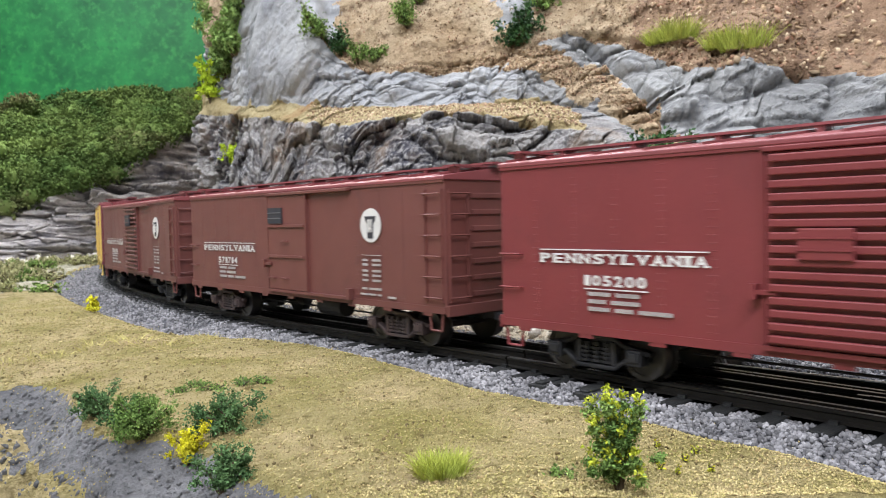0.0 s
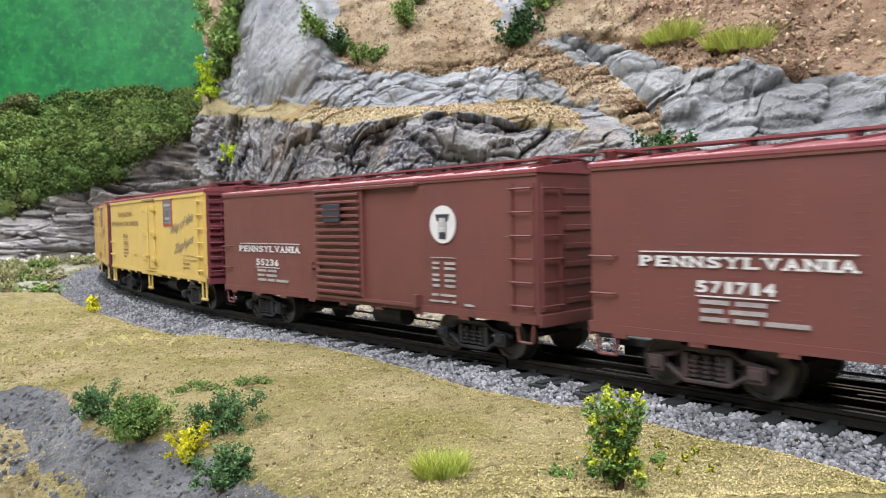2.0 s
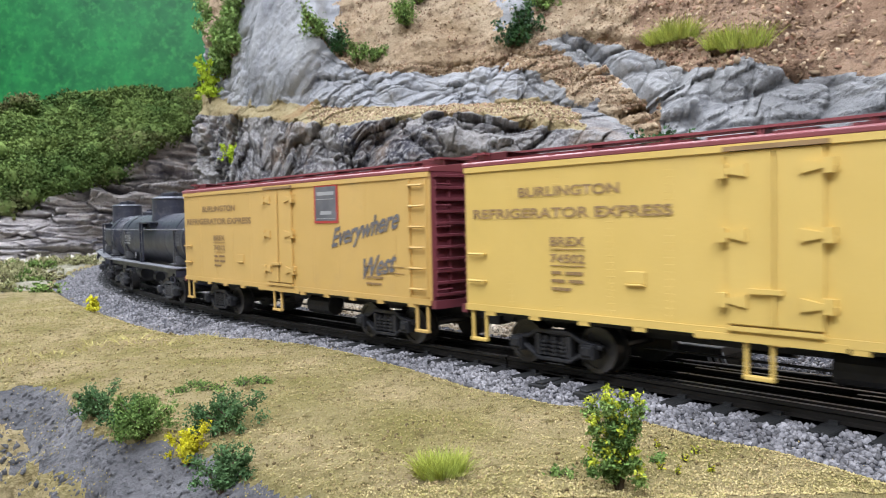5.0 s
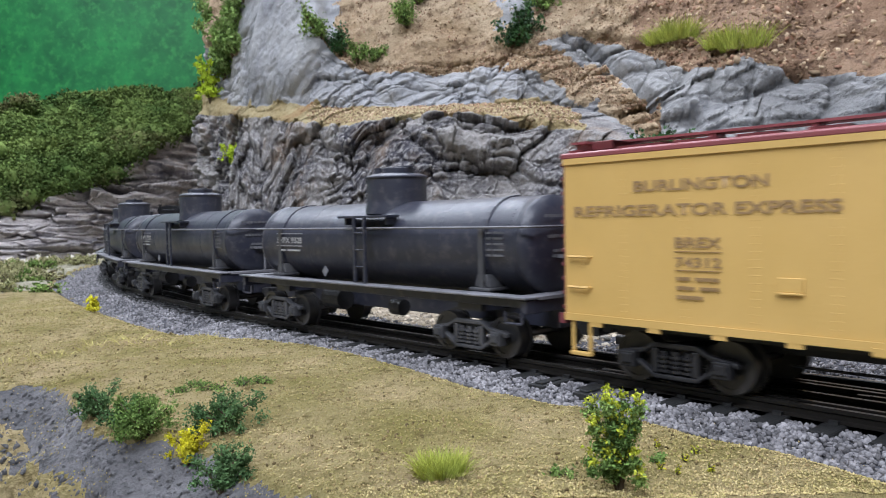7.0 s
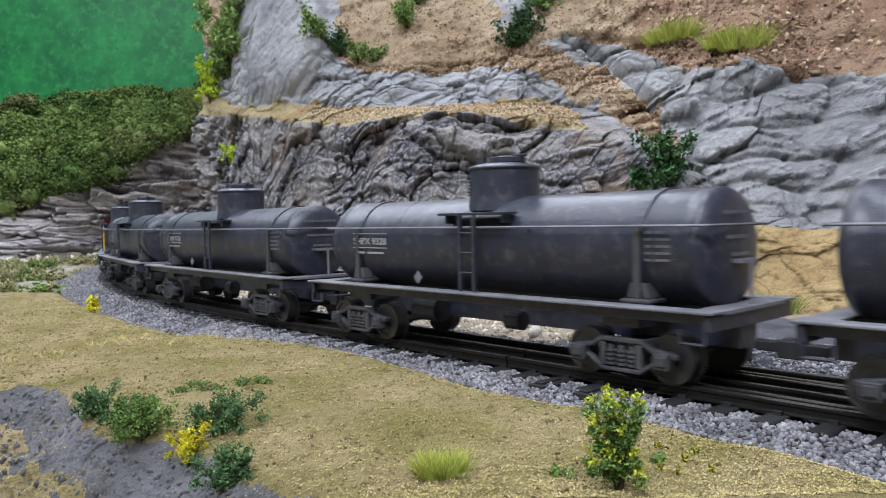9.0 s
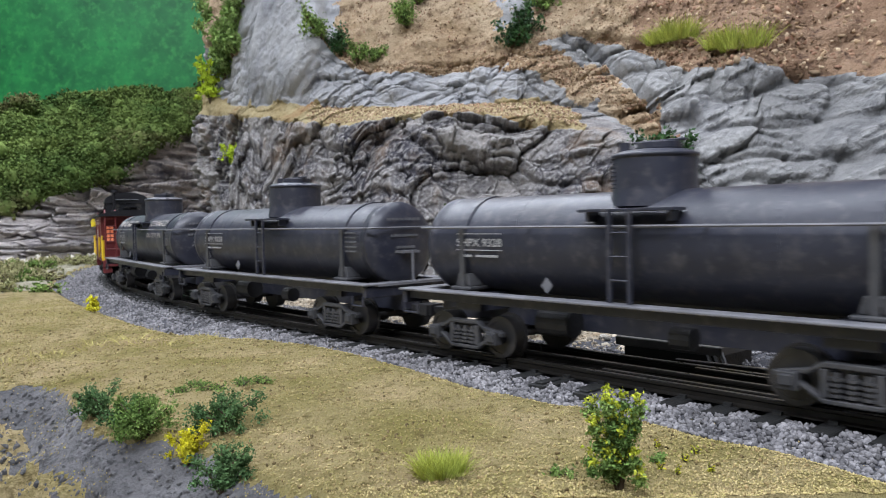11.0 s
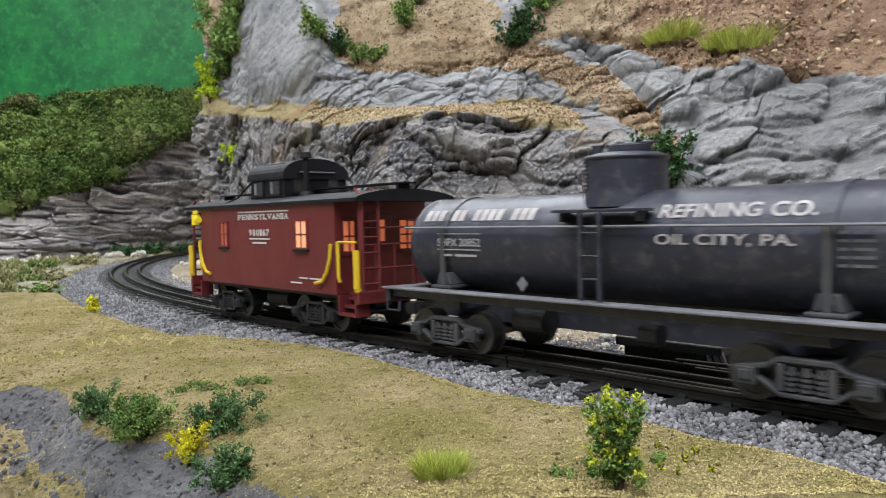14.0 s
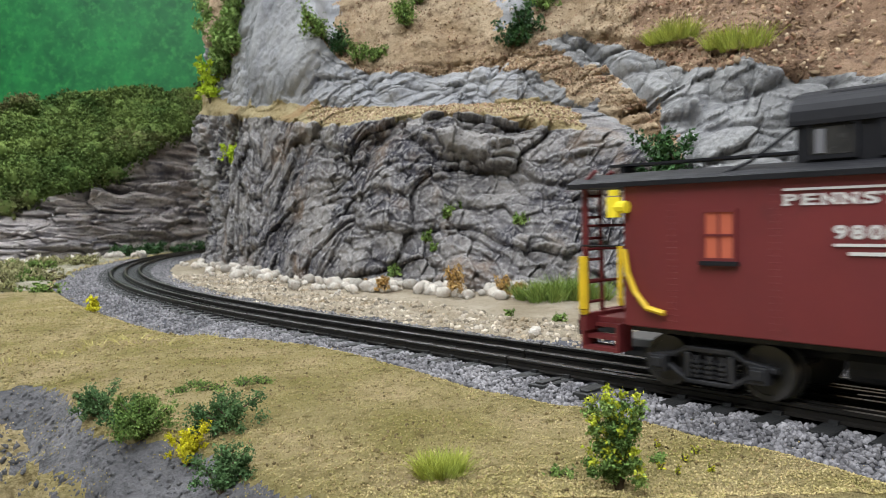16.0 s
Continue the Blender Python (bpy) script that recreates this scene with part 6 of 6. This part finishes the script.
        part("end_sill", Shape().box(min(x - s * 0.001, x - s * 0.004), max(x - s * 0.001, x - s * 0.004), -0.0296, 0.0296, 0.0205, 0.0258), M_BLACK, car, bevel=0.0003)
        part("end_step", Shape().rod([(x - s * 0.012, -0.0300, 0.021), (x - s * 0.012, -0.0300, 0.0165), (x - s * 0.003, -0.0300, 0.0165), (x - s * 0.003, -0.0300, 0.021)], 0.0006), M_BLACK, car)
    ring = []
    for i in range(49):
        a = 2 * math.pi * i / 48
        c, s = math.cos(a), math.sin(a)
        ring.append(((tl + 0.005) * (abs(c) ** 0.12) * (1 if c > 0 else -1), 0.0248 * (abs(s) ** 0.2) * (1 if s > 0 else -1), 0.0548))
    part("handrail", Shape().rod(ring, 0.0006), M_DECK, car, "thin grey wire handrail")
    hp = Shape()
    for x in (-0.086, -0.045, 0.032, 0.086):
        for s in (-1, 1):
            hp.cyl((x, s * 0.019, 0.0548), (x, s * 0.0250, 0.0548), 0.0006, 6)
    part("handrail_post", hp, M_DECK, car)
    part("underframe", Shape().box(-half + 0.003, half - 0.003, -0.006, 0.006, 0.0125, 0.0262).box(-0.085, -0.07, -0.024, 0.024, 0.019, 0.0262).box(0.07, 0.085, -0.024, 0.024, 0.019, 0.0262), M_BLACK, car)
    part("brake_cylinder", Shape().cyl((-0.042, -0.016, 0.0165), (-0.026, -0.016, 0.0165), 0.0056, 16), M_TRUCK, car, "black brake cylinder")
    part("outlet_valve", Shape().cyl((0.010, 0, 0.012), (0.010, 0, 0.026), 0.005, 14).cyl((0.018, -0.018, 0.016), (0.026, -0.018, 0.016), 0.004, 12), M_TRUCK, car)
    part("brake_step", Shape().box(half - 0.012, half - 0.003, -0.004, 0.007, 0.0415, 0.0428).rod([(half - 0.003, 0.002, 0.027), (half - 0.003, 0.002, 0.0428)], 0.0007), M_DECK, car)
    # placards and print on the tank's side
    for x in (-0.034,):
        part("diamond_placard", Shape().prism([(x - 0.0028, 0.0318), (x, 0.0287), (x + 0.0028, 0.0318), (x, 0.0349)], -0.0235, -0.0231), M_DECK, car, "grey diamond placard")
    yt = -r - 0.0006
    text("SHPX 20852" if words else "SHPX 9328", car, M_GREYPRINT, -0.0860, -0.0590, 0.0465, 0.0500, yt, "number_lettering")
    bars(car, M_GREYPRINT, [(-0.0860, -0.0590, 0.0518, 0.0522), (-0.0860, -0.0590, 0.0448, 0.0452)] + blocks(-0.0840, -0.0610, 0.0420, 0.0430, (4, 7)), yt, "small_print")
    tab = []
    for z in (0.0520, 0.0496, 0.0472, 0.0448, 0.0424):
        tab += blocks(0.0860, 0.0960, z, z + 0.0009, (3, 6))
    bars(car, M_DIM, tab, yt + 0.0005, "small_print")
    ep = Shape()
    for y0, y1, z in ((-0.012, 0.010, 0.0585), (-0.010, 0.008, 0.0500), (-0.006, 0.006, 0.0440), (-0.007, 0.007, 0.0418)):
        for k in range(8):
            w = (y1 - y0) / 8
            ep.box(tl + 0.0040, tl + 0.0044, y0 + k * w, y0 + (k + 0.75) * w, z, z + 0.0013)
    part("end_print", ep, M_DIM, car)
    if words:
        def curved(rows, name):
            sh = Shape()
            for x0, x1, z0, z1 in rows:
                a0, a1 = math.asin((z0 - zc) / r), math.asin((z1 - zc) / r)
                vs = [(x, -(r + 0.0004) * math.cos(a), zc + (r + 0.0004) * math.sin(a)) for a in (a0, (a0 + a1) / 2, a1) for x in (x0, x1)]
                sh.add(vs, [(0, 1, 3, 2), (2, 3, 5, 4)])
            return part(name, sh, M_FINE, car)
        curved(blocks(-0.0985, -0.0310, 0.0575, 0.0622, (6, 4, 3)), "company_print")
        for w, x0, x1, z0, z1 in (("REFINING CO.", 0.0255, 0.0790, 0.0575, 0.0622), ("OIL CITY, PA.", 0.0255, 0.0740, 0.0478, 0.0520)):
            ob = text(w, car, M_FINE, x0, x1, z0, z1, 0.0)
            for v in ob.data.vertices:
                a = math.asin((v.co.z - zc) / r)
                v.co.y = -(r + 0.0005) * math.cos(a)
    for x in (-0.0785, 0.0785):
        truck(car, x, M_TRUCK_GREY)
    coupler(car, -half, -1)
    coupler(car, half, 1)
    return car


def window_unit(parent, x0, x1, z0, z1, y, lit):
    fr = part("window", Shape().box(x0 - 0.0010, x1 + 0.0010, y - 0.0008, y, z0 - 0.0010, z0).box(x0 - 0.0010, x1 + 0.0010, y - 0.0008, y, z1, z1 + 0.0012)
              .box(x0 - 0.0010, x0, y - 0.0008, y, z0, z1).box(x1, x1 + 0.0010, y - 0.0008, y, z0, z1), M_CABOOSE, parent)
    part("pane", Shape().box(x0, x1, y - 0.0003, y - 0.0001, z0, z1), lit, fr, "lit amber window pane")
    xm, zm = (x0 + x1) / 2, (z0 + z1) / 2
    part("mullion", Shape().box(xm - 0.0004, xm + 0.0004, y - 0.0007, y - 0.0003, z0, z1).box(x0, x1, y - 0.0007, y - 0.0003, zm - 0.0004, zm + 0.0004), M_CABOOSE, fr)
    part("sill", Shape().box(x0 - 0.0018, x1 + 0.0018, y - 0.0016, y, z0 - 0.0024, z0 - 0.0010), M_CAB_ROOF, fr)
    return fr


def caboose():
    """A four-wheel-truck cabin car with a cupola and end platforms."""
    car = thing("caboose", "red caboose with black cupola roof, yellow handrails and lit windows", "caboose", "freight cars of the train")
    hw, half, y, sill, eave, plat = 0.0305, 0.0805, -0.0305, 0.0206, 0.0688, 0.1005
    part("body", Shape().box(-half, half, -hw, hw, sill, eave), M_CABOOSE, car, bevel=0.0004)
    for x in (-0.062, -0.028, 0.028, 0.066):
        seams(car, [x], y, sill + 0.002, eave - 0.002, M_CABOOSE)
    # arched roof over body and platforms
    out = [(-hw - 0.0022, eave - 0.0004)]
    arch = [((hw + 0.0022) * math.sin(a), eave + 0.0012 + 0.0048 * (math.cos(a * 1.0) ** 1.5 if abs(a) < 1.55 else 0)) for a in steps(17, -1.54, 1.54)]
    out += arch + [(hw + 0.0022, eave - 0.0004)]
    roof = part("roof", Shape().extrude_x(out, -0.1035, 0.1030), M_CAB_ROOF, car, "black arched roof")
    part("roof_walk", Shape().box(-0.105, -0.026, -0.0045, 0.0045, eave + 0.0086, eave + 0.0094).box(0.016, 0.105, -0.0045, 0.0045, eave + 0.0086, eave + 0.0094)
         .box(-0.1, -0.098, -0.004, 0.004, eave + 0.006, eave + 0.0086).box(0.098, 0.1, -0.004, 0.004, eave + 0.006, eave + 0.0086), M_CAB_ROOF, roof)
    # cupola
    b0, c0, cw, cz = -0.0255, 0.0155, 0.0216, 0.0845
    cup = part("cupola", Shape().box(b0, c0, -cw, cw, eave, cz), M_CAB_ROOF, car, "black cupola with small windows", bevel=0.0003)
    arch = [((cw + 0.0012) * math.sin(a), cz + 0.0006 + 0.0112 * max(math.cos(a), 0) ** 0.8) for a in steps(17, -1.56, 1.56)]
    part("cupola_roof", Shape().extrude_x([(-cw - 0.0012, cz - 0.0004)] + arch + [(cw + 0.0012, cz - 0.0004)], b0 - 0.0022, c0 + 0.0012), M_CAB_ROOF, cup)
    for x0 in (-0.0215, -0.0015):
        part("cupola_window", Shape().box(x0, x0 + 0.0125, -cw - 0.0003, -cw - 0.0001, 0.0752, 0.0832), M_GLASSY, cup)
        part("window_post", Shape().box(x0 - 0.001, x0, -cw - 0.0010, -cw, 0.0744, 0.0840).box(x0 + 0.0125, x0 + 0.0135, -cw - 0.0010, -cw, 0.0744, 0.0840).box(x0 - 0.001, x0 + 0.0135, -cw - 0.0014, -cw, 0.0738, 0.0750), M_CAB_ROOF, cup)
        # pale strip in place of the light that shows through the cupola window
        part("window_shade", Shape().box(x0 + 0.0015, x0 + 0.0042, -cw - 0.0006, -cw - 0.0003, 0.0756, 0.0826), M_DECK, cup, "pale strip standing in for light seen through the window")
    for yy in (-0.0155, 0.0085):
        part("cupola_window", Shape().box(c0 + 0.0001, c0 + 0.0003, yy, yy + 0.007, 0.0765, 0.0865), M_GLASSY, cup)
        part("cupola_frame", Shape().box(c0, c0 + 0.0010, yy - 0.0008, yy + 0.0078, 0.0752, 0.0764), M_CAB_ROOF, cup)
    part("cupola_rail", Shape().rod([(-0.018, -0.014, 0.0920), (-0.018, -0.016, 0.0935), (0.008, -0.016, 0.0935), (0.008, -0.014, 0.0920)], 0.0005), M_CAB_ROOF, cup)
    part("end_grab", Shape().rod([(c0 + 0.002, -0.012, 0.088), (c0 + 0.002, 0.012, 0.088)], 0.0005), M_DECK, cup)
    part("chimney", Shape().cyl((0.0275, -0.014, eave + 0.004), (0.0275, -0.014, eave + 0.0075), 0.005, 16, 0.0035).cyl((0.0275, -0.014, eave + 0.0075), (0.0275, -0.014, 0.0955), 0.0016, 12)
         .cyl((0.0275, -0.014, 0.0955), (0.0275, -0.014, 0.0985), 0.0036, 14, 0.0030), M_CAB_ROOF, car, "black smoke stack with a cap")
    part("roof_grab", Shape().rod([(-0.046, -0.031, eave + 0.0012), (-0.038, -0.024, eave + 0.0060), (-0.0262, -0.0205, eave + 0.0150)], 0.0006), M_CAB_ROOF, roof)
    # windows
    for x0, x1, lit in ((-0.0500, -0.0408, M_LAMP), (0.0428, 0.0538, M_LAMP_BRIGHT)):
        window_unit(car, x0, x1, 0.0448, 0.0590, y, lit)
    for s in (-1, 1):
        for y0, y1, z0, z1 in ((-0.0250, -0.0185, 0.043, 0.0585), (0.0120, 0.0215, 0.043, 0.0585)):
            x = s * half
            fr = part("window", Shape().box(min(x, x + s * 0.0008), max(x, x + s * 0.0008), y0 - 0.001, y1 + 0.001, z0 - 0.0022, z0).box(min(x, x + s * 0.0008), max(x, x + s * 0.0008), y0 - 0.001, y1 + 0.001, z1, z1 + 0.001), M_CABOOSE, car)
            part("pane", Shape().box(min(x + s * 0.0001, x + s * 0.0003), max(x + s * 0.0001, x + s * 0.0003), y0, y1, z0, z1), M_LAMP_END if s > 0 else M_LAMP, fr, "lit amber window pane")
            ym, zm = (y0 + y1) / 2, (z0 + z1) / 2
            part("mullion", Shape().box(min(x + s * 0.0003, x + s * 0.0008), max(x + s * 0.0003, x + s * 0.0008), ym - 0.0004, ym + 0.0004, z0, z1)
                 .box(min(x + s * 0.0003, x + s * 0.0008), max(x + s * 0.0003, x + s * 0.0008), y0, y1, zm - 0.0004, zm + 0.0004), M_CABOOSE, fr)
        dr = part("end_door", Shape().box(min(s * half, s * (half + 0.0006)), max(s * half, s * (half + 0.0006)), -0.0095, 0.0065, sill + 0.001, 0.0625), M_CABOOSE, car, bevel=0.0003)
        part("pane", Shape().box(min(s * (half + 0.0006), s * (half + 0.0008)), max(s * (half + 0.0006), s * (half + 0.0008)), -0.0035, 0.0010, 0.0475, 0.0590), M_LAMP_END, dr, "lit amber door pane")
        # platform, steps and railings
        a, b = s * half, s * plat
        x0, x1 = min(a, b), max(a, b)
        part("platform", Shape().box(x0, x1, -0.0225, 0.0225, 0.0195, 0.0218), M_CABOOSE, car, bevel=0.0003)
        part("end_sill", Shape().box(min(b, b - s * 0.003), max(b, b - s * 0.003), -0.0300, 0.0300, 0.0170, 0.0232), M_CABOOSE, car, bevel=0.0003)
        for t in (-1, 1):
            sw = Shape()
            for z, o in ((0.0190, 0.024), (0.0150, 0.0275), (0.0112, 0.030)):
                sw.box(x0 + 0.002, x1 - 0.004, min(t * 0.0215, t * o), max(t * 0.0215, t * o), z - 0.0008, z + 0.0006)
            sw.box(x0 + 0.001, x0 + 0.0022, min(t * 0.0215, t * 0.030), max(t * 0.0215, t * 0.030), 0.0104, 0.0205)
            sw.box(x1 - 0.0042, x1 - 0.003, min(t * 0.0215, t * 0.030), max(t * 0.0215, t * 0.030), 0.0104, 0.0205)
            part("step", sw, M_CABOOSE, car)
            xe = b - s * 0.002
            part("corner_post", Shape().rod([(xe, t * 0.0275, 0.0218), (xe, t * 0.0275, eave)], 0.0008), M_CABOOSE, car)
            # yellow handrails at the corners
            xc = a
            curve = [(xc - s * 0.0165, t * (hw + 0.0018), 0.0262), (xc - s * 0.0100, t * (hw + 0.0018), 0.0275), (xc - s * 0.0055, t * (hw + 0.0018), 0.0325), (xc - s * 0.0025, t * (hw + 0.0018), 0.039), (xc - s * 0.0012, t * (hw + 0.0018), 0.0470)]
            part("handrail", Shape().rod(curve, 0.0010), M_RAILING, car, "curved yellow handrail")
            part("grab_iron", Shape().rod([(a + s * 0.0022, t * 0.0292, 0.0275), (a + s * 0.0020, t * 0.0300, 0.0300), (a + s * 0.0020, t * 0.0300, 0.0480)], 0.0010), M_RAILING, car, "yellow grab iron")
            part("platform_grab", Shape().rod([(xe + s * 0.0002, t * 0.0292, 0.0235), (xe, t * 0.0298, 0.0250), (xe, t * 0.0298, 0.0440)], 0.0018), M_RAILING, car, "yellow platform grab post")
        part("top_handrail", Shape().rod([(a + s * 0.002, -0.0300, 0.0480), (b - s * 0.002, -0.0300, 0.0480)], 0.0007 if s > 0 else 0.0004), M_RAILING if s > 0 else M_CAB_ROOF, car, "yellow rail" if s > 0 else "thin black chain")
        er = Shape()
        for z in (0.0345, 0.0465, 0.0550):
            er.rod([(b - s * 0.002, -0.0275, z), (b - s * 0.002, 0.0275, z)], 0.0006)
        for yy in (-0.018, -0.006, 0.006, 0.018):
            er.rod([(b - s * 0.002, yy, 0.0218), (b - s * 0.002, yy, 0.0465)], 0.0005)
        part("end_railing", er, M_CABOOSE, car)
        ld = Shape()
        for yy in (-0.0270, -0.0170):
            ld.rod([(b - s * 0.0005, yy, 0.0225), (b - s * 0.0005, yy, eave + 0.0015), (b - s * 0.006, yy, eave + 0.006)], 0.0008)
        for z in steps(6, 0.027, 0.066):
            ld.rod([(b - s * 0.0005, -0.0270, z), (b - s * 0.0005, -0.0170, z)], 0.0006)
        part("end_ladder", ld, M_CABOOSE, car)
        part("brake_stand", Shape().rod([(b - s * 0.004, 0.010, 0.0218), (b - s * 0.004, 0.010, 0.058)], 0.0007).cyl((b - s * 0.004, 0.010, 0.058), (b - s * 0.004, 0.010, 0.0588), 0.005, 14), M_CABOOSE, car)
        part("door_step_board", Shape().box(min(b, b + s * 0.002), max(b, b + s * 0.002), -0.012, 0.012, 0.0222, 0.0234), M_CABOOSE, car)
    for t in (-1, 1):
        ml = part("marker_lamp", Shape().cyl((-half - 0.0022, t * 0.0330, 0.0580), (-half - 0.0022, t * 0.0330, 0.0650), 0.0025, 12).cyl((-half - 0.0022, t * 0.0330, 0.0655), (-half - 0.0022, t * 0.0330, 0.0675), 0.0018, 10)
                  .cyl((-half - 0.0022, t * 0.0330, 0.0615), (-half + 0.0030, t * 0.0330, 0.0615), 0.0022, 10), M_MARKER, car, "yellow marker lamp")
    yt = y - 0.0004
    slab_text("PENNSYLVANIA", car, M_WHITE, -0.0255, 0.0350, 0.0605, 0.0638, yt)
    bars(car, M_WHITE, [(-0.0255, 0.0350, 0.0648, 0.0655)], yt)
    slab_text("980167", car, M_WHITE, -0.0115, 0.0132, 0.0508, 0.0548, yt, "number_lettering")
    bars(car, M_WHITE, [(-0.0115, 0.0132, 0.0488, 0.0496), (-0.0075, 0.0095, 0.0463, 0.0473)], yt)
    bars(car, M_WHITE, blocks(0.0455, 0.0700, 0.0278, 0.0286, (5, 8)) + blocks(0.036, 0.048, 0.0250, 0.0258, (6,)), yt, "small_print")
    part("underframe", Shape().box(-half, half, -0.006, 0.006, 0.0125, 0.0206).box(-half, half, -0.026, 0.026, 0.0185, 0.0206), M_TRUCK, car)
    part("air_tank", Shape().cyl((-0.012, -0.015, 0.0130), (0.012, -0.015, 0.0130), 0.0048, 14), M_TRUCK, car)
    for x in (-0.052, 0.052):
        truck(car, x, M_TRUCK)
    coupler(car, -plat, -1, 0.006)
    coupler(car, plat, 1, 0.006)
    return car


SPEED = 0.1671
TRAIN = []  # car, where it is along the track at the start, half the distance between its bogies

front = boxcar("bright red boxcar with a ribbed door and white lettering", M_RED, M_TRUCK, True, "105200", False, sill=0.0168, eave=0.0795)
second = boxcar("brown boxcar with a panelled door and slate notice board", M_BROWN, M_TRUCK_RED, False, "571714", True)
third = boxcar("brown boxcar with a ribbed door and white lettering", M_BROWN, M_TRUCK, True, "55236", True)
reefer_a = reefer("pale yellow refrigerator car with maroon ends and slanted script", M_YELLOW, ("Way of the", "Zephyrs", "74502"))
reefer_b = reefer("deep yellow refrigerator car with maroon ends and slanted script", M_YELLOW_DEEP, ("Everywhere", "West", "74312"))
tank = tank_car("black single-dome tank car with weathered grey deck", False)
tanks = [tank] + [copy_thing(tank, Matrix.Identity(4)) for _ in range(3)]
tanks.append(tank_car("black oil tank car with white lettering", True))
cabin = caboose()
for car, s in ((front, 0.1695), (second, -0.1210), (third, -0.4040), (reefer_a, -0.6850), (reefer_b, -0.9670)):
    TRAIN.append((car, s, 0.68 * BOX_HALF))
for i, car in enumerate(tanks):
    TRAIN.append((car, -1.2331 - 0.2570 * i, 0.0785))
TRAIN.append((cabin, -2.4955, 0.052))


# ---- single ballast stones nearest the camera ----
STONE_MESH = [scatter_mesh("stone", [(0, 0, 0)], [1.0], [b], M_STONE1, k) for k, b in enumerate(STONES)]
for i in near_stones:
    ob = new("stone", STONE_MESH[i % 8])
    ob.parent = ballast
    r = ballast_sizes[i]
    ob.matrix_basis = Matrix.Translation(ballast_places[i]) @ Matrix.Rotation(i * 1.3, 4, "Z") @ Matrix.Diagonal((r, r, r, 1))


def motions():
    """The train rolls at an even pace; bogies follow the bend and wheels turn."""
    for car, start, reach in TRAIN:
        rows, trucks = [], [o for o in car.children if o.name.startswith("truck")]
        swing = {t: [] for t in trucks}
        for i in range(33):
            t = i * 0.5
            s = start + SPEED * t
            a, b = beside(s - reach, 0), beside(s + reach, 0)
            d = b - a
            turn = math.atan2(d.y, d.x)
            rows.append((t, Matrix.Translation((a + b) / 2) @ Matrix.Rotation(turn, 4, "Z")))
            for tr in trucks:
                x = tr.matrix_basis.translation.x
                swing[tr].append((t, pose(x, 0, 0, 0, 0, math.degrees(on_track(s + x)[2] - turn))))
        walk(car, rows)
        for tr in trucks:
            wheels = [o for o in tr.children if o.name.startswith("wheelset")]
            places = [o.matrix_basis.translation.copy() for o in wheels]
            walk(tr, swing[tr])
            for w, p in zip(wheels, places):
                walk(w, [(2 * i / 30, Matrix.Translation(p) @ Matrix.Rotation(SPEED * 2 * i / 30 / RIM, 4, "Y")) for i in range(241)])


motions()
